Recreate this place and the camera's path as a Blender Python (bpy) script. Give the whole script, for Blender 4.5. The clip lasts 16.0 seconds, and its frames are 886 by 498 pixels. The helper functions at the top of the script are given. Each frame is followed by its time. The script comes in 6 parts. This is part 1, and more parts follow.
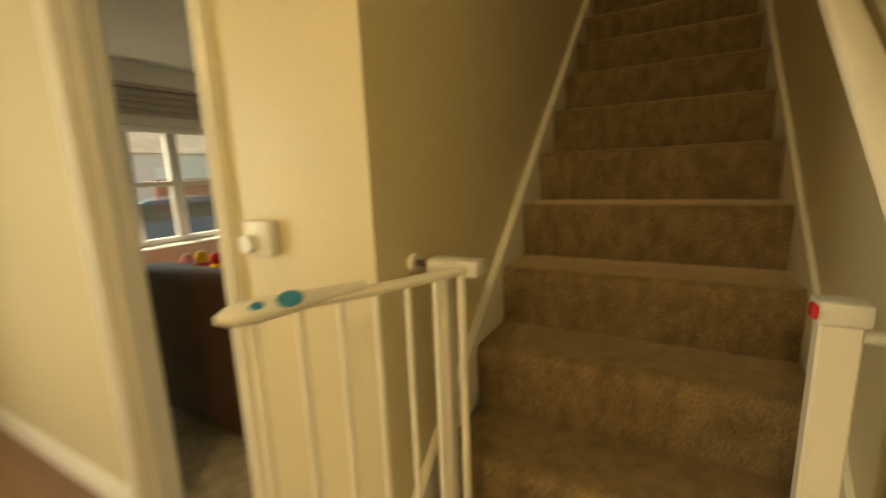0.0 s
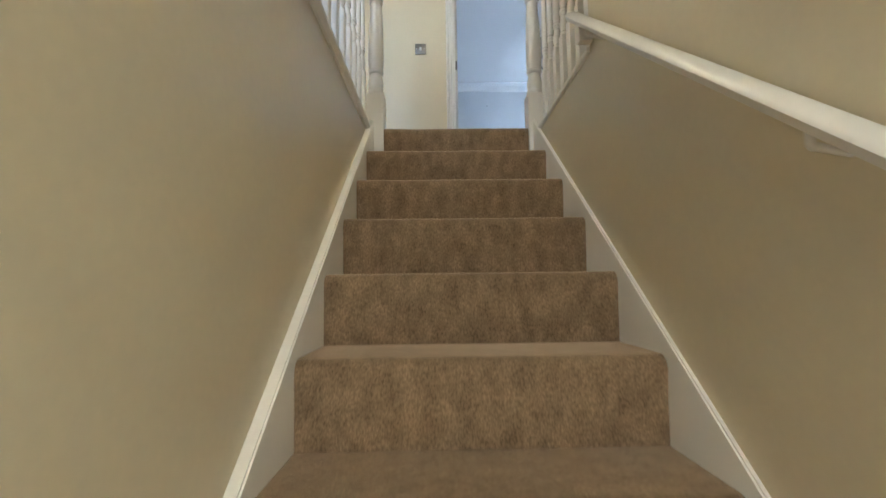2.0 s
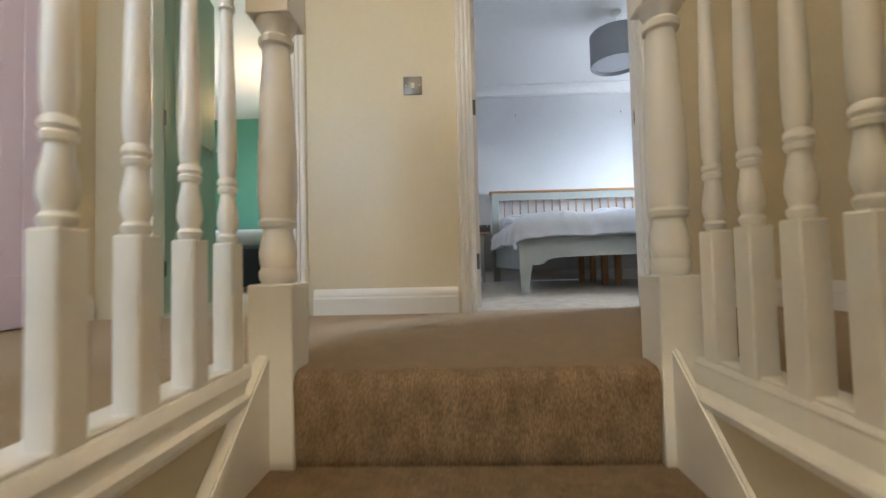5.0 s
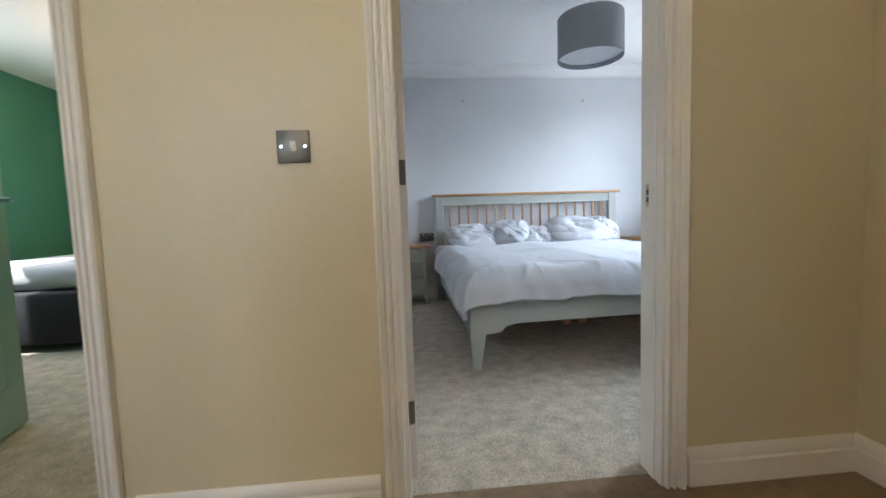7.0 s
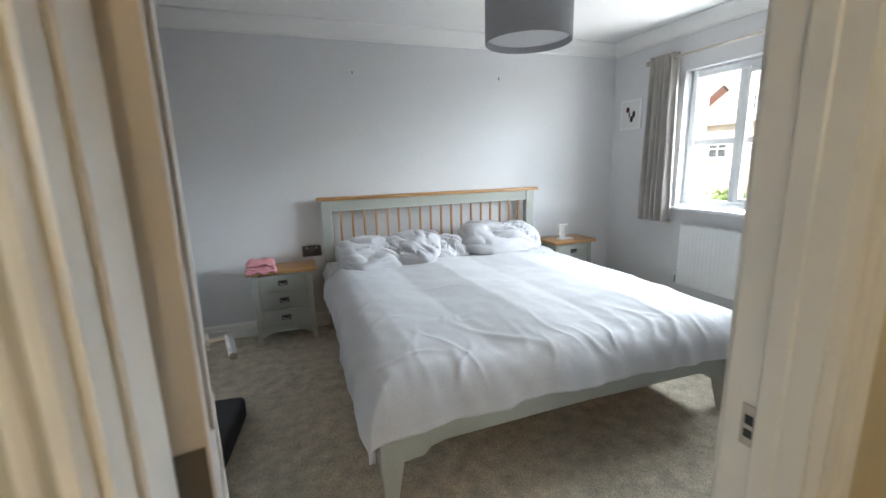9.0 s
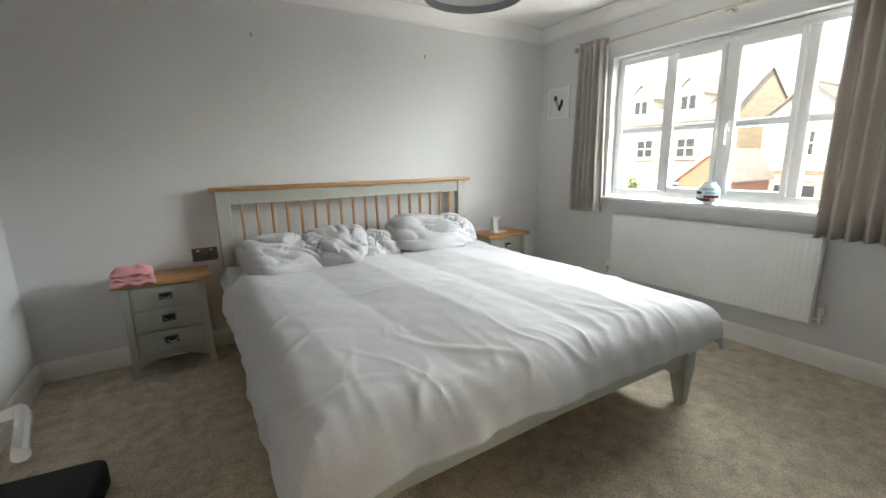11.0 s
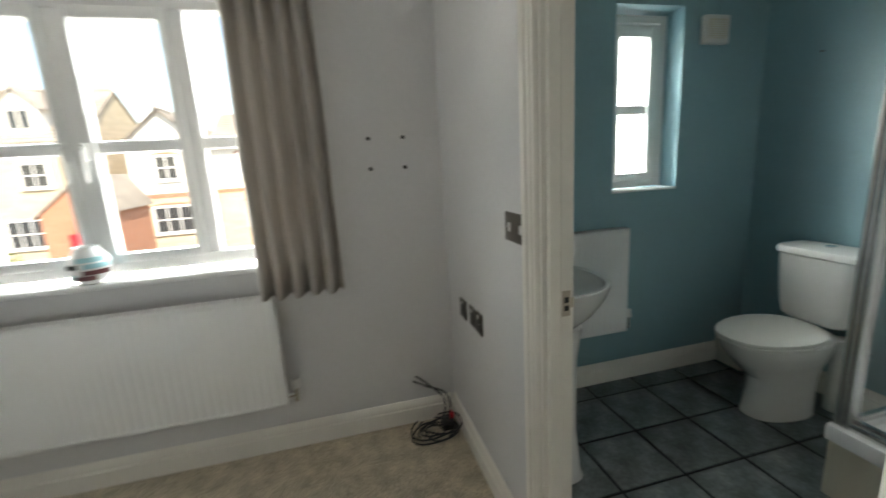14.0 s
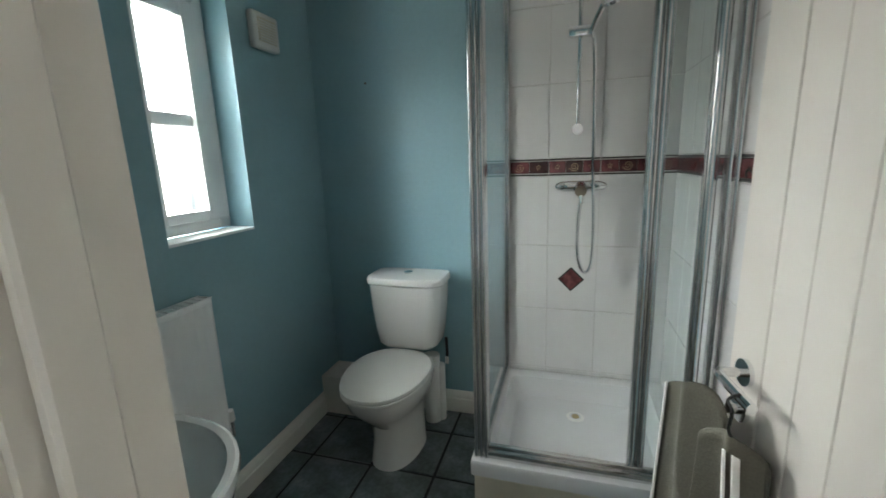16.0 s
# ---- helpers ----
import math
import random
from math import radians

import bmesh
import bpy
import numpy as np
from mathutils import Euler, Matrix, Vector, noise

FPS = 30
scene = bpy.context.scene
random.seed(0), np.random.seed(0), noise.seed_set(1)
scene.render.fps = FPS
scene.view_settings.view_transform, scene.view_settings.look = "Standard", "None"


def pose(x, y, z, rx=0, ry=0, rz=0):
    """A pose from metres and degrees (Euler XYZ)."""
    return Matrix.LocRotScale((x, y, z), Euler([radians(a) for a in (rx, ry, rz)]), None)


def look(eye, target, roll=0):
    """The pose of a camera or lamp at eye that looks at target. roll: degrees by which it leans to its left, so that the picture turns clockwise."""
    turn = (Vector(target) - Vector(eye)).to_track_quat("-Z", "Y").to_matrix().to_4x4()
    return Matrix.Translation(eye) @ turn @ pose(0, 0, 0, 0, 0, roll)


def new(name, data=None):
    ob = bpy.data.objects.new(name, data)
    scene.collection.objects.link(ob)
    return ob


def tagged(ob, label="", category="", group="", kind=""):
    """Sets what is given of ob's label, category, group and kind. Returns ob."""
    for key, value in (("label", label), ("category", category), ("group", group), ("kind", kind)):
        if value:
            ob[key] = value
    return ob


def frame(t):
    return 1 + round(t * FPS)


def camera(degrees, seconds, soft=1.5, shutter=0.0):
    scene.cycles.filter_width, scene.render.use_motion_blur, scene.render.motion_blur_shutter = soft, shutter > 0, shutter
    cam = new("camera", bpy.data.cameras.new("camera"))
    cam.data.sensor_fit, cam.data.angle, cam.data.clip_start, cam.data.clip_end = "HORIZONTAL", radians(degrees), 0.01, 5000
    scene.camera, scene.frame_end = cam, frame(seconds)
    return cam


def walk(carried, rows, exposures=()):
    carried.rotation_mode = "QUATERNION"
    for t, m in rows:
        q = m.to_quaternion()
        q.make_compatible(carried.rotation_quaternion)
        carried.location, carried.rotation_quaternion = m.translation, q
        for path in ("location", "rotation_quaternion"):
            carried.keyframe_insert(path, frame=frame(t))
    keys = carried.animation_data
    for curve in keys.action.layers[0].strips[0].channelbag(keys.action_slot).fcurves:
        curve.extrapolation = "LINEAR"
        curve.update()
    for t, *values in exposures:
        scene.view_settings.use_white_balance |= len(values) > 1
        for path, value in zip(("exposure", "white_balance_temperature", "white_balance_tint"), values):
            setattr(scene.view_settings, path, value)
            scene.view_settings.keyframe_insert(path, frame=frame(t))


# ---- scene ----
cam = camera(93.2, 16.0, shutter=0.4)
PATH = [
    (0, (0.112, -3.224, -1.26), (-0.841, -1.505, -1.626), -2.2),
    (0.2, (0.044, -3.094, -1.271), (-0.66, -1.241, -1.543), -1.0),
    (0.5, (-0.052, -2.942, -1.207), (-0.428, -0.986, -1.386), -0.3),
    (1, (-0.085, -2.706, -1.169), (-0.195, -0.709, -1.183), -0.4),
    (1.5, (-0.072, -2.363, -1.019), (-0.062, -0.365, -0.923), -0.5),
    (2, (-0.087, -2.121, -0.848), (-0.052, -0.13, -0.655), -0.7),
    (2.5, (-0.033, -1.911, -0.685), (-0.047, 0.08, -0.49), -0.7),
    (3, (0.003, -1.688, -0.502), (-0.103, 0.304, -0.349), -0.8),
    (3.5, (0.017, -1.464, -0.308), (-0.114, 0.528, -0.184), -1.4),
    (4, (0.004, -1.276, -0.13), (-0.138, 0.716, -0.014), -1.2),
    (4.5, (-0.035, -1.093, 0.056), (-0.121, 0.902, 0.159), -1.2),
    (5, (0.001, -0.877, 0.22), (-0.071, 1.121, 0.293), -1.4),
    (7.5, (0.1, 0.064, 0.991), (0.392, 2.029, 0.752), -2.1),
    (8, (0.111, 0.274, 1.109), (0.522, 2.205, 0.787), -2.2),
    (8.5, (0.151, 0.481, 1.213), (0.685, 2.372, 0.84), -1.9),
    (9, (0.214, 0.72, 1.312), (0.869, 2.566, 0.907), -1.6),
    (11.3, (0.256, 1.136, 1.204), (1.365, 2.747, 0.783), -1.3),
    (11.5, (0.26, 1.154, 1.203), (1.436, 2.714, 0.777), -1.5),
    (12, (0.281, 1.225, 1.218), (1.664, 2.61, 0.805), -1.4),
    (12.5, (0.49, 1.327, 1.245), (2.075, 2.471, 0.824), -2.0),
    (13, (0.736, 1.506, 1.262), (2.557, 2.229, 0.86), -2.5),
    (13.5, (1.054, 1.634, 1.294), (3.004, 1.814, 0.889), -3.1),
    (14, (1.376, 1.643, 1.287), (3.273, 1.167, 0.871), -3.4),
    (14.5, (1.663, 1.562, 1.289), (3.28, 0.467, 0.858), -3.3),
    (15, (1.854, 1.448, 1.29), (3.067, -0.083, 0.86), -2.9),
    (15.5, (1.991, 1.301, 1.294), (2.806, -0.476, 0.873), -2.3),
    (16, (2.04, 1.271, 1.31), (2.601, -0.604, 0.899), -2.0),
]
walk(cam, [(t, look(eye, target, roll)) for t, eye, target, roll in PATH], [
    (0.0, 0.88, 13800, 0), (0.5, 1.52, 10500, 3), (1.0, 2.25, 6700, 6), (2.0, 2.75, 5050, 6), (3.0, 2.9, 4950, 8), (4.0, 2.85, 5100, 9),
    (5.0, 2.55, 5900, 10), (7.5, 2.3, 5950, 9), (9.0, 2.25, 6600, 8), (11.5, 1.95, 7500, 8), (12.5, 1.85, 7400, 8), (13.5, 1.6, 7800, 6), (14.5, 2.05, 7600, 7), (15.0, 2.25, 7700, 7), (16.0, 1.95, 7500, 8)])

# ---------------------------------------------------------------- light
world = bpy.data.worlds.new("sky")
world.use_nodes = True
scene.world = world
wn = world.node_tree.nodes
sky = wn.new("ShaderNodeTexSky")
sky.sky_type = 'NISHITA'
sky.sun_disc = False
sky.sun_elevation = radians(48)
sky.sun_rotation = radians(250)
world.node_tree.links.new(sky.outputs[0], wn["Background"].inputs[0])
wn["Background"].inputs[1].default_value = 0.15

sun = new("sun", bpy.data.lights.new("sun", 'SUN'))
sun.data.energy, sun.data.angle, sun.data.color = 3.0, radians(0.6), (1.0, 0.95, 0.88)
sun.matrix_world = look((-12, -4.5, 14), (0, 0, 0))


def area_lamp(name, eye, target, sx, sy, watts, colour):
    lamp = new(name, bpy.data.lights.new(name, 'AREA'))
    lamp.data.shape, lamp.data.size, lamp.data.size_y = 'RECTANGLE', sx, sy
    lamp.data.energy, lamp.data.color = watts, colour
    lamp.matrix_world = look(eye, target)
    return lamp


def bulb(name, place, watts, colour, radius=0.05):
    lamp = new(name, bpy.data.lights.new(name, 'POINT'))
    lamp.data.energy, lamp.data.color, lamp.data.shadow_soft_size = watts, colour, radius
    lamp.location = place
    return lamp


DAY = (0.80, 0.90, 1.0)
WARM = (1.0, 0.76, 0.46)
# area lamps added in the open air over the street, standing in for skylight
area_lamp("sky_fill_bedroom", (8.5, 2.56, 4.5), (2.0, 2.56, 1.25), 9.0, 4.0, 1180, DAY)
area_lamp("sky_fill_bedroom_side", (8.0, -3.2, 3.0), (1.2, 4.2, 1.25), 6.0, 3.0, 420, DAY)
# strip lamp added out of sight behind the window frame, for light off the ground
area_lamp("bounce_fill_bedroom", (3.48, 2.56, 0.893), (1.3, 2.56, 2.6), 1.6, 0.10, 17, (0.92, 0.95, 1.0))
# lamp added close behind the obscured pane, in place of the sky
area_lamp("sky_fill_ensuite", (3.53, 0.05, 1.47), (2.0, 0.0, 1.3), 0.36, 0.76, 2.05, (0.97, 0.98, 1.0))
# lamp added outside, above the lounge window, to do the sky's work
area_lamp("sky_fill_lounge", (-4.6, -1.2, 0.1), (-3.0, -1.2, -1.7), 1.7, 0.9, 40, DAY)
# lamp added inside the hall; the front door behind it is never in view
area_lamp("fill_hall", (-3.0, -4.2, -1.3), (0.0, -3.2, -1.5), 0.9, 1.6, 15, DAY)
# lamp added to brighten the landing, at an unseen opening made for it
area_lamp("fill_landing", (-1.1, -1.95, 1.5), (-0.6, 1.0, 0.4), 0.9, 0.9, 3.0, DAY)
# lamp added in an unseen side opening to light the green room
area_lamp("fill_green_room", (-3.58, 3.0, 1.45), (-1.6, 3.2, 0.8), 1.0, 0.9, 5, DAY)
bulb("hall_bulb", (0.0, -4.6, -0.45), 15, (1.0, 0.84, 0.62))
bulb("landing_bulb", (0.05, -0.95, 2.2), 5.2, (1.0, 0.76, 0.46))
bulb("green_room_bulb", (-1.75, 3.6, 1.95), 6, (1.0, 0.6, 0.25))

# ---------------------------------------------------------------- materials
def material(name, colour, rough=0.6, metal=0.0, grain=0.0, grain_scale=200.0, blot=0.0, blot_scale=3.0, bump=0.0, bump_scale=300.0,
             spec=0.5, sheen=0.0, stretch=(1, 1, 1), coat=0.0, each=0.0):
    m = bpy.data.materials.new(name)
    m.use_nodes = True
    nt = m.node_tree
    n, ln = nt.nodes, nt.links
    p = n["Principled BSDF"]
    p.inputs["Roughness"].default_value = rough
    p.inputs["Metallic"].default_value = metal
    p.inputs["Specular IOR Level"].default_value = spec
    p.inputs["Sheen Weight"].default_value = sheen
    p.inputs["Coat Weight"].default_value = coat
    p.inputs["Base Color"].default_value = (*colour, 1)
    co = n.new("ShaderNodeTexCoord")
    mp = n.new("ShaderNodeMapping")
    mp.inputs["Scale"].default_value = stretch
    ln.new(co.outputs["Object"], mp.inputs["Vector"])

    def noise_tex(scale, detail):
        t = n.new("ShaderNodeTexNoise")
        t.inputs["Scale"].default_value, t.inputs["Detail"].default_value = scale, detail
        ln.new(mp.outputs[0], t.inputs["Vector"])
        return t
    last = None
    for amount, scale, detail in ((grain, grain_scale, 2), (blot, blot_scale, 4)):
        if amount:
            t = noise_tex(scale, detail)
            r = n.new("ShaderNodeMapRange")
            r.inputs["From Min"].default_value, r.inputs["From Max"].default_value = 0.3, 0.7
            r.inputs["To Min"].default_value, r.inputs["To Max"].default_value = 1 - amount, 1 + amount
            ln.new(t.outputs["Fac"], r.inputs["Value"])
            mx = n.new("ShaderNodeVectorMath")
            mx.operation = 'SCALE'
            if last is None:
                mx.inputs[0].default_value = colour
            else:
                ln.new(last, mx.inputs[0])
            ln.new(r.outputs[0], mx.inputs["Scale"])
            last = mx.outputs[0]
    if each:
        oi = n.new("ShaderNodeObjectInfo")
        r = n.new("ShaderNodeMapRange")
        r.inputs["To Min"].default_value, r.inputs["To Max"].default_value = 1 - each, 1 + each
        ln.new(oi.outputs["Random"], r.inputs["Value"])
        mx = n.new("ShaderNodeVectorMath")
        mx.operation = 'SCALE'
        if last is None:
            mx.inputs[0].default_value = colour
        else:
            ln.new(last, mx.inputs[0])
        ln.new(r.outputs[0], mx.inputs["Scale"])
        last = mx.outputs[0]
    if last is not None:
        ln.new(last, p.inputs["Base Color"])
    if bump:
        t = noise_tex(bump_scale, 3)
        b = n.new("ShaderNodeBump")
        b.inputs["Strength"].default_value, b.inputs["Distance"].default_value = bump, 0.004
        ln.new(t.outputs["Fac"], b.inputs["Height"])
        ln.new(b.outputs[0], p.inputs["Normal"])
    return m


def glow(name, colour, strength):
    m = bpy.data.materials.new(name)
    m.use_nodes = True
    p = m.node_tree.nodes["Principled BSDF"]
    p.inputs["Base Color"].default_value = (*colour, 1)
    p.inputs["Emission Color"].default_value = (*colour, 1)
    p.inputs["Emission Strength"].default_value = strength
    return m


def glass(name, rough=0.0, colour=(1, 1, 1)):
    m = bpy.data.materials.new(name)
    m.use_nodes = True
    n, ln = m.node_tree.nodes, m.node_tree.links
    out = n["Material Output"]
    n.remove(n["Principled BSDF"])
    if rough:
        g = n.new("ShaderNodeBsdfRefraction")
        g.inputs["Roughness"].default_value, g.inputs["IOR"].default_value = rough, 1.05
        g.inputs["Color"].default_value = (*colour, 1)
    else:
        g = n.new("ShaderNodeBsdfTransparent")
        g.inputs["Color"].default_value = (*colour, 1)
    gl = n.new("ShaderNodeBsdfGlossy")
    gl.inputs["Roughness"].default_value = 0.02
    mix = n.new("ShaderNodeMixShader")
    lw = n.new("ShaderNodeLayerWeight")
    lw.inputs["Blend"].default_value = 0.5
    up5 = n.new("ShaderNodeMath")
    up5.operation, up5.inputs[1].default_value = 'POWER', 5.0
    ln.new(lw.outputs["Facing"], up5.inputs[0])
    gloss = n.new("ShaderNodeMath")
    gloss.operation, gloss.inputs[1].default_value, gloss.inputs[2].default_value = 'MULTIPLY_ADD', 0.6, 0.03
    ln.new(up5.outputs[0], gloss.inputs[0])
    ln.new(gloss.outputs[0], mix.inputs[0])
    ln.new(g.outputs[0], mix.inputs[1])
    ln.new(gl.outputs[0], mix.inputs[2])
    ln.new(mix.outputs[0], out.inputs[0])
    return m


CREAM = material("cream_wall_paint", (0.66, 0.585, 0.415), 0.42, grain=0.015, grain_scale=60, blot=0.04, blot_scale=1.2, bump=0.06, bump_scale=180)
GREY = material("pale_grey_wall_paint", (0.68, 0.68, 0.685), 0.65, grain=0.015, grain_scale=60, blot=0.035, blot_scale=1.1, bump=0.06, bump_scale=180)
BLUE = material("teal_blue_wall_paint", (0.245, 0.41, 0.465), 0.5, grain=0.02, grain_scale=50, blot=0.05, blot_scale=1.3, bump=0.06, bump_scale=180)
GREEN = material("green_wall_paint", (0.10, 0.29, 0.21), 0.6, grain=0.02, blot=0.06, blot_scale=1.0)
PINK = material("pale_pink_wall_paint", (0.72, 0.60, 0.66), 0.6, blot=0.03, blot_scale=1.2)
CEIL = material("ceiling_paint", (0.85, 0.84, 0.82), 0.8, grain=0.01, blot=0.02, blot_scale=1.0)
WHITE = material("white_gloss_paint", (0.82, 0.80, 0.75), 0.30, blot=0.03, blot_scale=4, bump=0.03, bump_scale=60)
SATIN = material("white_door_paint", (0.66, 0.62, 0.575), 0.4, blot=0.03, blot_scale=3)
# white door paint with the lilac cast of daylight put into its colour
DOOR_DAYLIT = material("white_door_daylight_tint", (0.88, 0.74, 0.92), 0.4, blot=0.03, blot_scale=3)
PVC = material("white_window_plastic", (0.82, 0.83, 0.83), 0.3, blot=0.02, blot_scale=5)
CARPET = material("brown_stair_carpet", (0.222, 0.157, 0.092), 0.95, grain=0.34, grain_scale=240, blot=0.22, blot_scale=24, bump=0.55, bump_scale=330, spec=0.1, sheen=0.75, stretch=(1, 1, 0.55))
CARPET.node_tree.nodes["Principled BSDF"].inputs["Sheen Tint"].default_value = (1.0, 0.80, 0.56, 1)
CARPET.node_tree.nodes["Principled BSDF"].inputs["Sheen Roughness"].default_value = 0.35
BEIGE = material("beige_bedroom_carpet", (0.49, 0.425, 0.325), 0.95, grain=0.36, grain_scale=190, blot=0.24, blot_scale=13, bump=0.8, bump_scale=330, spec=0.1, sheen=0.25)
LAMINATE = material("red_brown_hall_floor", (0.24, 0.13, 0.085), 0.45, grain=0.2, grain_scale=40, blot=0.15, blot_scale=3, stretch=(1, 8, 1))
OAK = material("oak", (0.43, 0.225, 0.085), 0.45, grain=0.22, grain_scale=45, blot=0.12, blot_scale=5, stretch=(0.6, 6, 6), bump=0.08, bump_scale=60)
OAK_UP = material("oak_spindle", (0.40, 0.21, 0.09), 0.45, grain=0.2, grain_scale=45, stretch=(6, 6, 0.6))
SAGE = material("grey_green_furniture_paint", (0.375, 0.385, 0.345), 0.45, blot=0.05, blot_scale=5, grain=0.03, grain_scale=80)
LINEN = material("white_cotton", (0.53, 0.53, 0.55), 0.85, grain=0.04, grain_scale=120, blot=0.03, blot_scale=4, bump=0.25, bump_scale=260, sheen=0.2)
CURTAIN = material("taupe_curtain_fabric", (0.46, 0.43, 0.40), 0.85, grain=0.06, grain_scale=260, blot=0.05, blot_scale=5, bump=0.2, bump_scale=300, sheen=0.2)
# daylight shows through the curtain cloth
cn, cl = CURTAIN.node_tree.nodes, CURTAIN.node_tree.links
through_cloth, cloth_mix = cn.new("ShaderNodeBsdfTranslucent"), cn.new("ShaderNodeMixShader")
through_cloth.inputs[0].default_value = (0.62, 0.57, 0.52, 1)
cloth_mix.inputs[0].default_value = 0.16
cl.new(cn["Principled BSDF"].outputs[0], cloth_mix.inputs[1])
cl.new(through_cloth.outputs[0], cloth_mix.inputs[2])
cl.new(cloth_mix.outputs[0], cn["Material Output"].inputs[0])
CHROME = material("chrome", (0.80, 0.81, 0.82), 0.12, 1.0)
ALU = material("brushed_aluminium", (0.66, 0.66, 0.66), 0.19, 1.0, grain=0.06, grain_scale=60, stretch=(20, 20, 0.4))
POLE = material("satin_nickel", (0.52, 0.47, 0.40), 0.35, 1.0)
STEEL = material("brushed_steel", (0.17, 0.16, 0.145), 0.42, 1.0, grain=0.08, grain_scale=150, stretch=(1, 1, 12))
BRASS = material("dull_brass", (0.42, 0.34, 0.2), 0.4, 1.0)
CERAMIC = material("white_porcelain", (0.80, 0.80, 0.79), 0.09, coat=0.4)
ACRYLIC = material("white_shower_tray", (0.68, 0.69, 0.70), 0.2, blot=0.02, blot_scale=5)
TRAYSIDE = material("cream_tray_panel", (0.68, 0.64, 0.54), 0.35, blot=0.03, blot_scale=5)
TILE = material("white_wall_tile", (0.74, 0.735, 0.73), 0.13, blot=0.02, blot_scale=6, each=0.015)
GROUT = material("pale_grout", (0.62, 0.61, 0.59), 0.9, grain=0.1, grain_scale=120)
MAROON = material("maroon_border_tile", (0.15, 0.05, 0.055), 0.2, blot=0.5, blot_scale=28, each=0.15)
DARKRED = material("dark_border_tile", (0.075, 0.028, 0.03), 0.2, blot=0.5, blot_scale=40, each=0.3)
GOLD = material("gold_tile_motif", (0.42, 0.26, 0.16), 0.3)
SLATE = material("dark_slate_floor_tile", (0.140, 0.168, 0.176), 0.40, grain=0.18, grain_scale=60, blot=0.5, blot_scale=9, bump=0.35, bump_scale=16, each=0.12)
DARKGROUT = material("dark_grout", (0.03, 0.032, 0.033), 0.9)
BLACK = material("black_plastic", (0.012, 0.012, 0.013), 0.4)
BLACKFAB = material("black_fabric", (0.014, 0.014, 0.017), 0.8, grain=0.2, grain_scale=200, bump=0.2)
SHADE = material("grey_lampshade_fabric", (0.34, 0.345, 0.36), 0.8, grain=0.08, grain_scale=400, bump=0.15, bump_scale=400)
SHADE_IN = material("white_shade_lining", (0.62, 0.62, 0.63), 0.8)
KHAKI = material("khaki_grey_cloth", (0.105, 0.10, 0.080), 0.85, grain=0.1, grain_scale=250, bump=0.3, bump_scale=200)
PINKCLOTH = material("pink_cloth", (0.74, 0.33, 0.36), 0.9, grain=0.05, grain_scale=250, bump=0.4, bump_scale=150)
LEATHER = material("dark_brown_leather", (0.085, 0.042, 0.028), 0.45, grain=0.1, grain_scale=80, blot=0.2, blot_scale=6, bump=0.2, bump_scale=90)
PLASTIC = material("white_plastic", (0.74, 0.74, 0.72), 0.35)
SOCKET = material("grey_socket_insert", (0.11, 0.105, 0.10), 0.5)
RED = material("red_plastic", (0.62, 0.02, 0.03), 0.35)
YELLOW = material("yellow_plastic", (0.75, 0.48, 0.02), 0.35)
TEAL = material("blue_plastic", (0.02, 0.25, 0.45), 0.35)
SKYBLUE = material("pale_blue_glaze", (0.38, 0.66, 0.72), 0.15)
PANE = glass("window_glass")
SHOWERGLASS = glass("shower_glass", 0.0, (0.95, 0.975, 0.975))
FROST = glass("frosted_glass", 0.55, (0.97, 0.98, 0.98))
BRICK = material("red_brick", (0.40, 0.19, 0.12), 0.85, grain=0.2, grain_scale=12, blot=0.12, blot_scale=1.5, stretch=(1, 1, 3))
BUFF = material("buff_brick", (0.52, 0.43, 0.31), 0.85, grain=0.2, grain_scale=12, blot=0.12, blot_scale=1.5, stretch=(1, 1, 3))
RENDERWHITE = material("white_house_render", (0.74, 0.72, 0.68), 0.85, blot=0.05, blot_scale=0.8)
ROOFTILE = material("brown_roof_tile", (0.30, 0.265, 0.23), 0.85, grain=0.2, grain_scale=5, blot=0.15, blot_scale=0.8, each=0.1)
ASPHALT = material("asphalt", (0.055, 0.055, 0.056), 0.9, grain=0.2, grain_scale=30, blot=0.15, blot_scale=0.5)
LEAF = material("hedge_leaves", (0.12, 0.19, 0.04), 0.6, each=0.2, blot=0.4, blot_scale=9)
CARBLUE = material("blue_car_paint", (0.05, 0.12, 0.24), 0.25, 0.3, coat=0.8)
DARKGLASS = material("dark_window_glass", (0.05, 0.055, 0.06), 0.08)

# ---------------------------------------------------------------- mesh helpers
def bx(bm, x0, x1, y0, y1, z0, z1, bevel=0.0, seg=1):
    r = bmesh.ops.create_cube(bm, size=1.0)
    vs = r["verts"]
    bmesh.ops.transform(bm, verts=vs, matrix=Matrix.Translation(((x0 + x1) / 2, (y0 + y1) / 2, (z0 + z1) / 2)) @ Matrix.Diagonal((x1 - x0, y1 - y0, z1 - z0, 1)))
    if bevel:
        es = list({e for v in vs for e in v.link_edges})
        bmesh.ops.bevel(bm, geom=es, offset=bevel, segments=seg, affect='EDGES', profile=0.5)


def rod(bm, a, b, r0, r1=None, seg=12):
    a, b = Vector(a), Vector(b)
    r1 = r0 if r1 is None else r1
    m = Matrix.Translation((a + b) / 2) @ (b - a).to_track_quat('Z', 'Y').to_matrix().to_4x4()
    bmesh.ops.create_cone(bm, cap_ends=True, segments=seg, radius1=r0, radius2=r1, depth=(b - a).length, matrix=m)


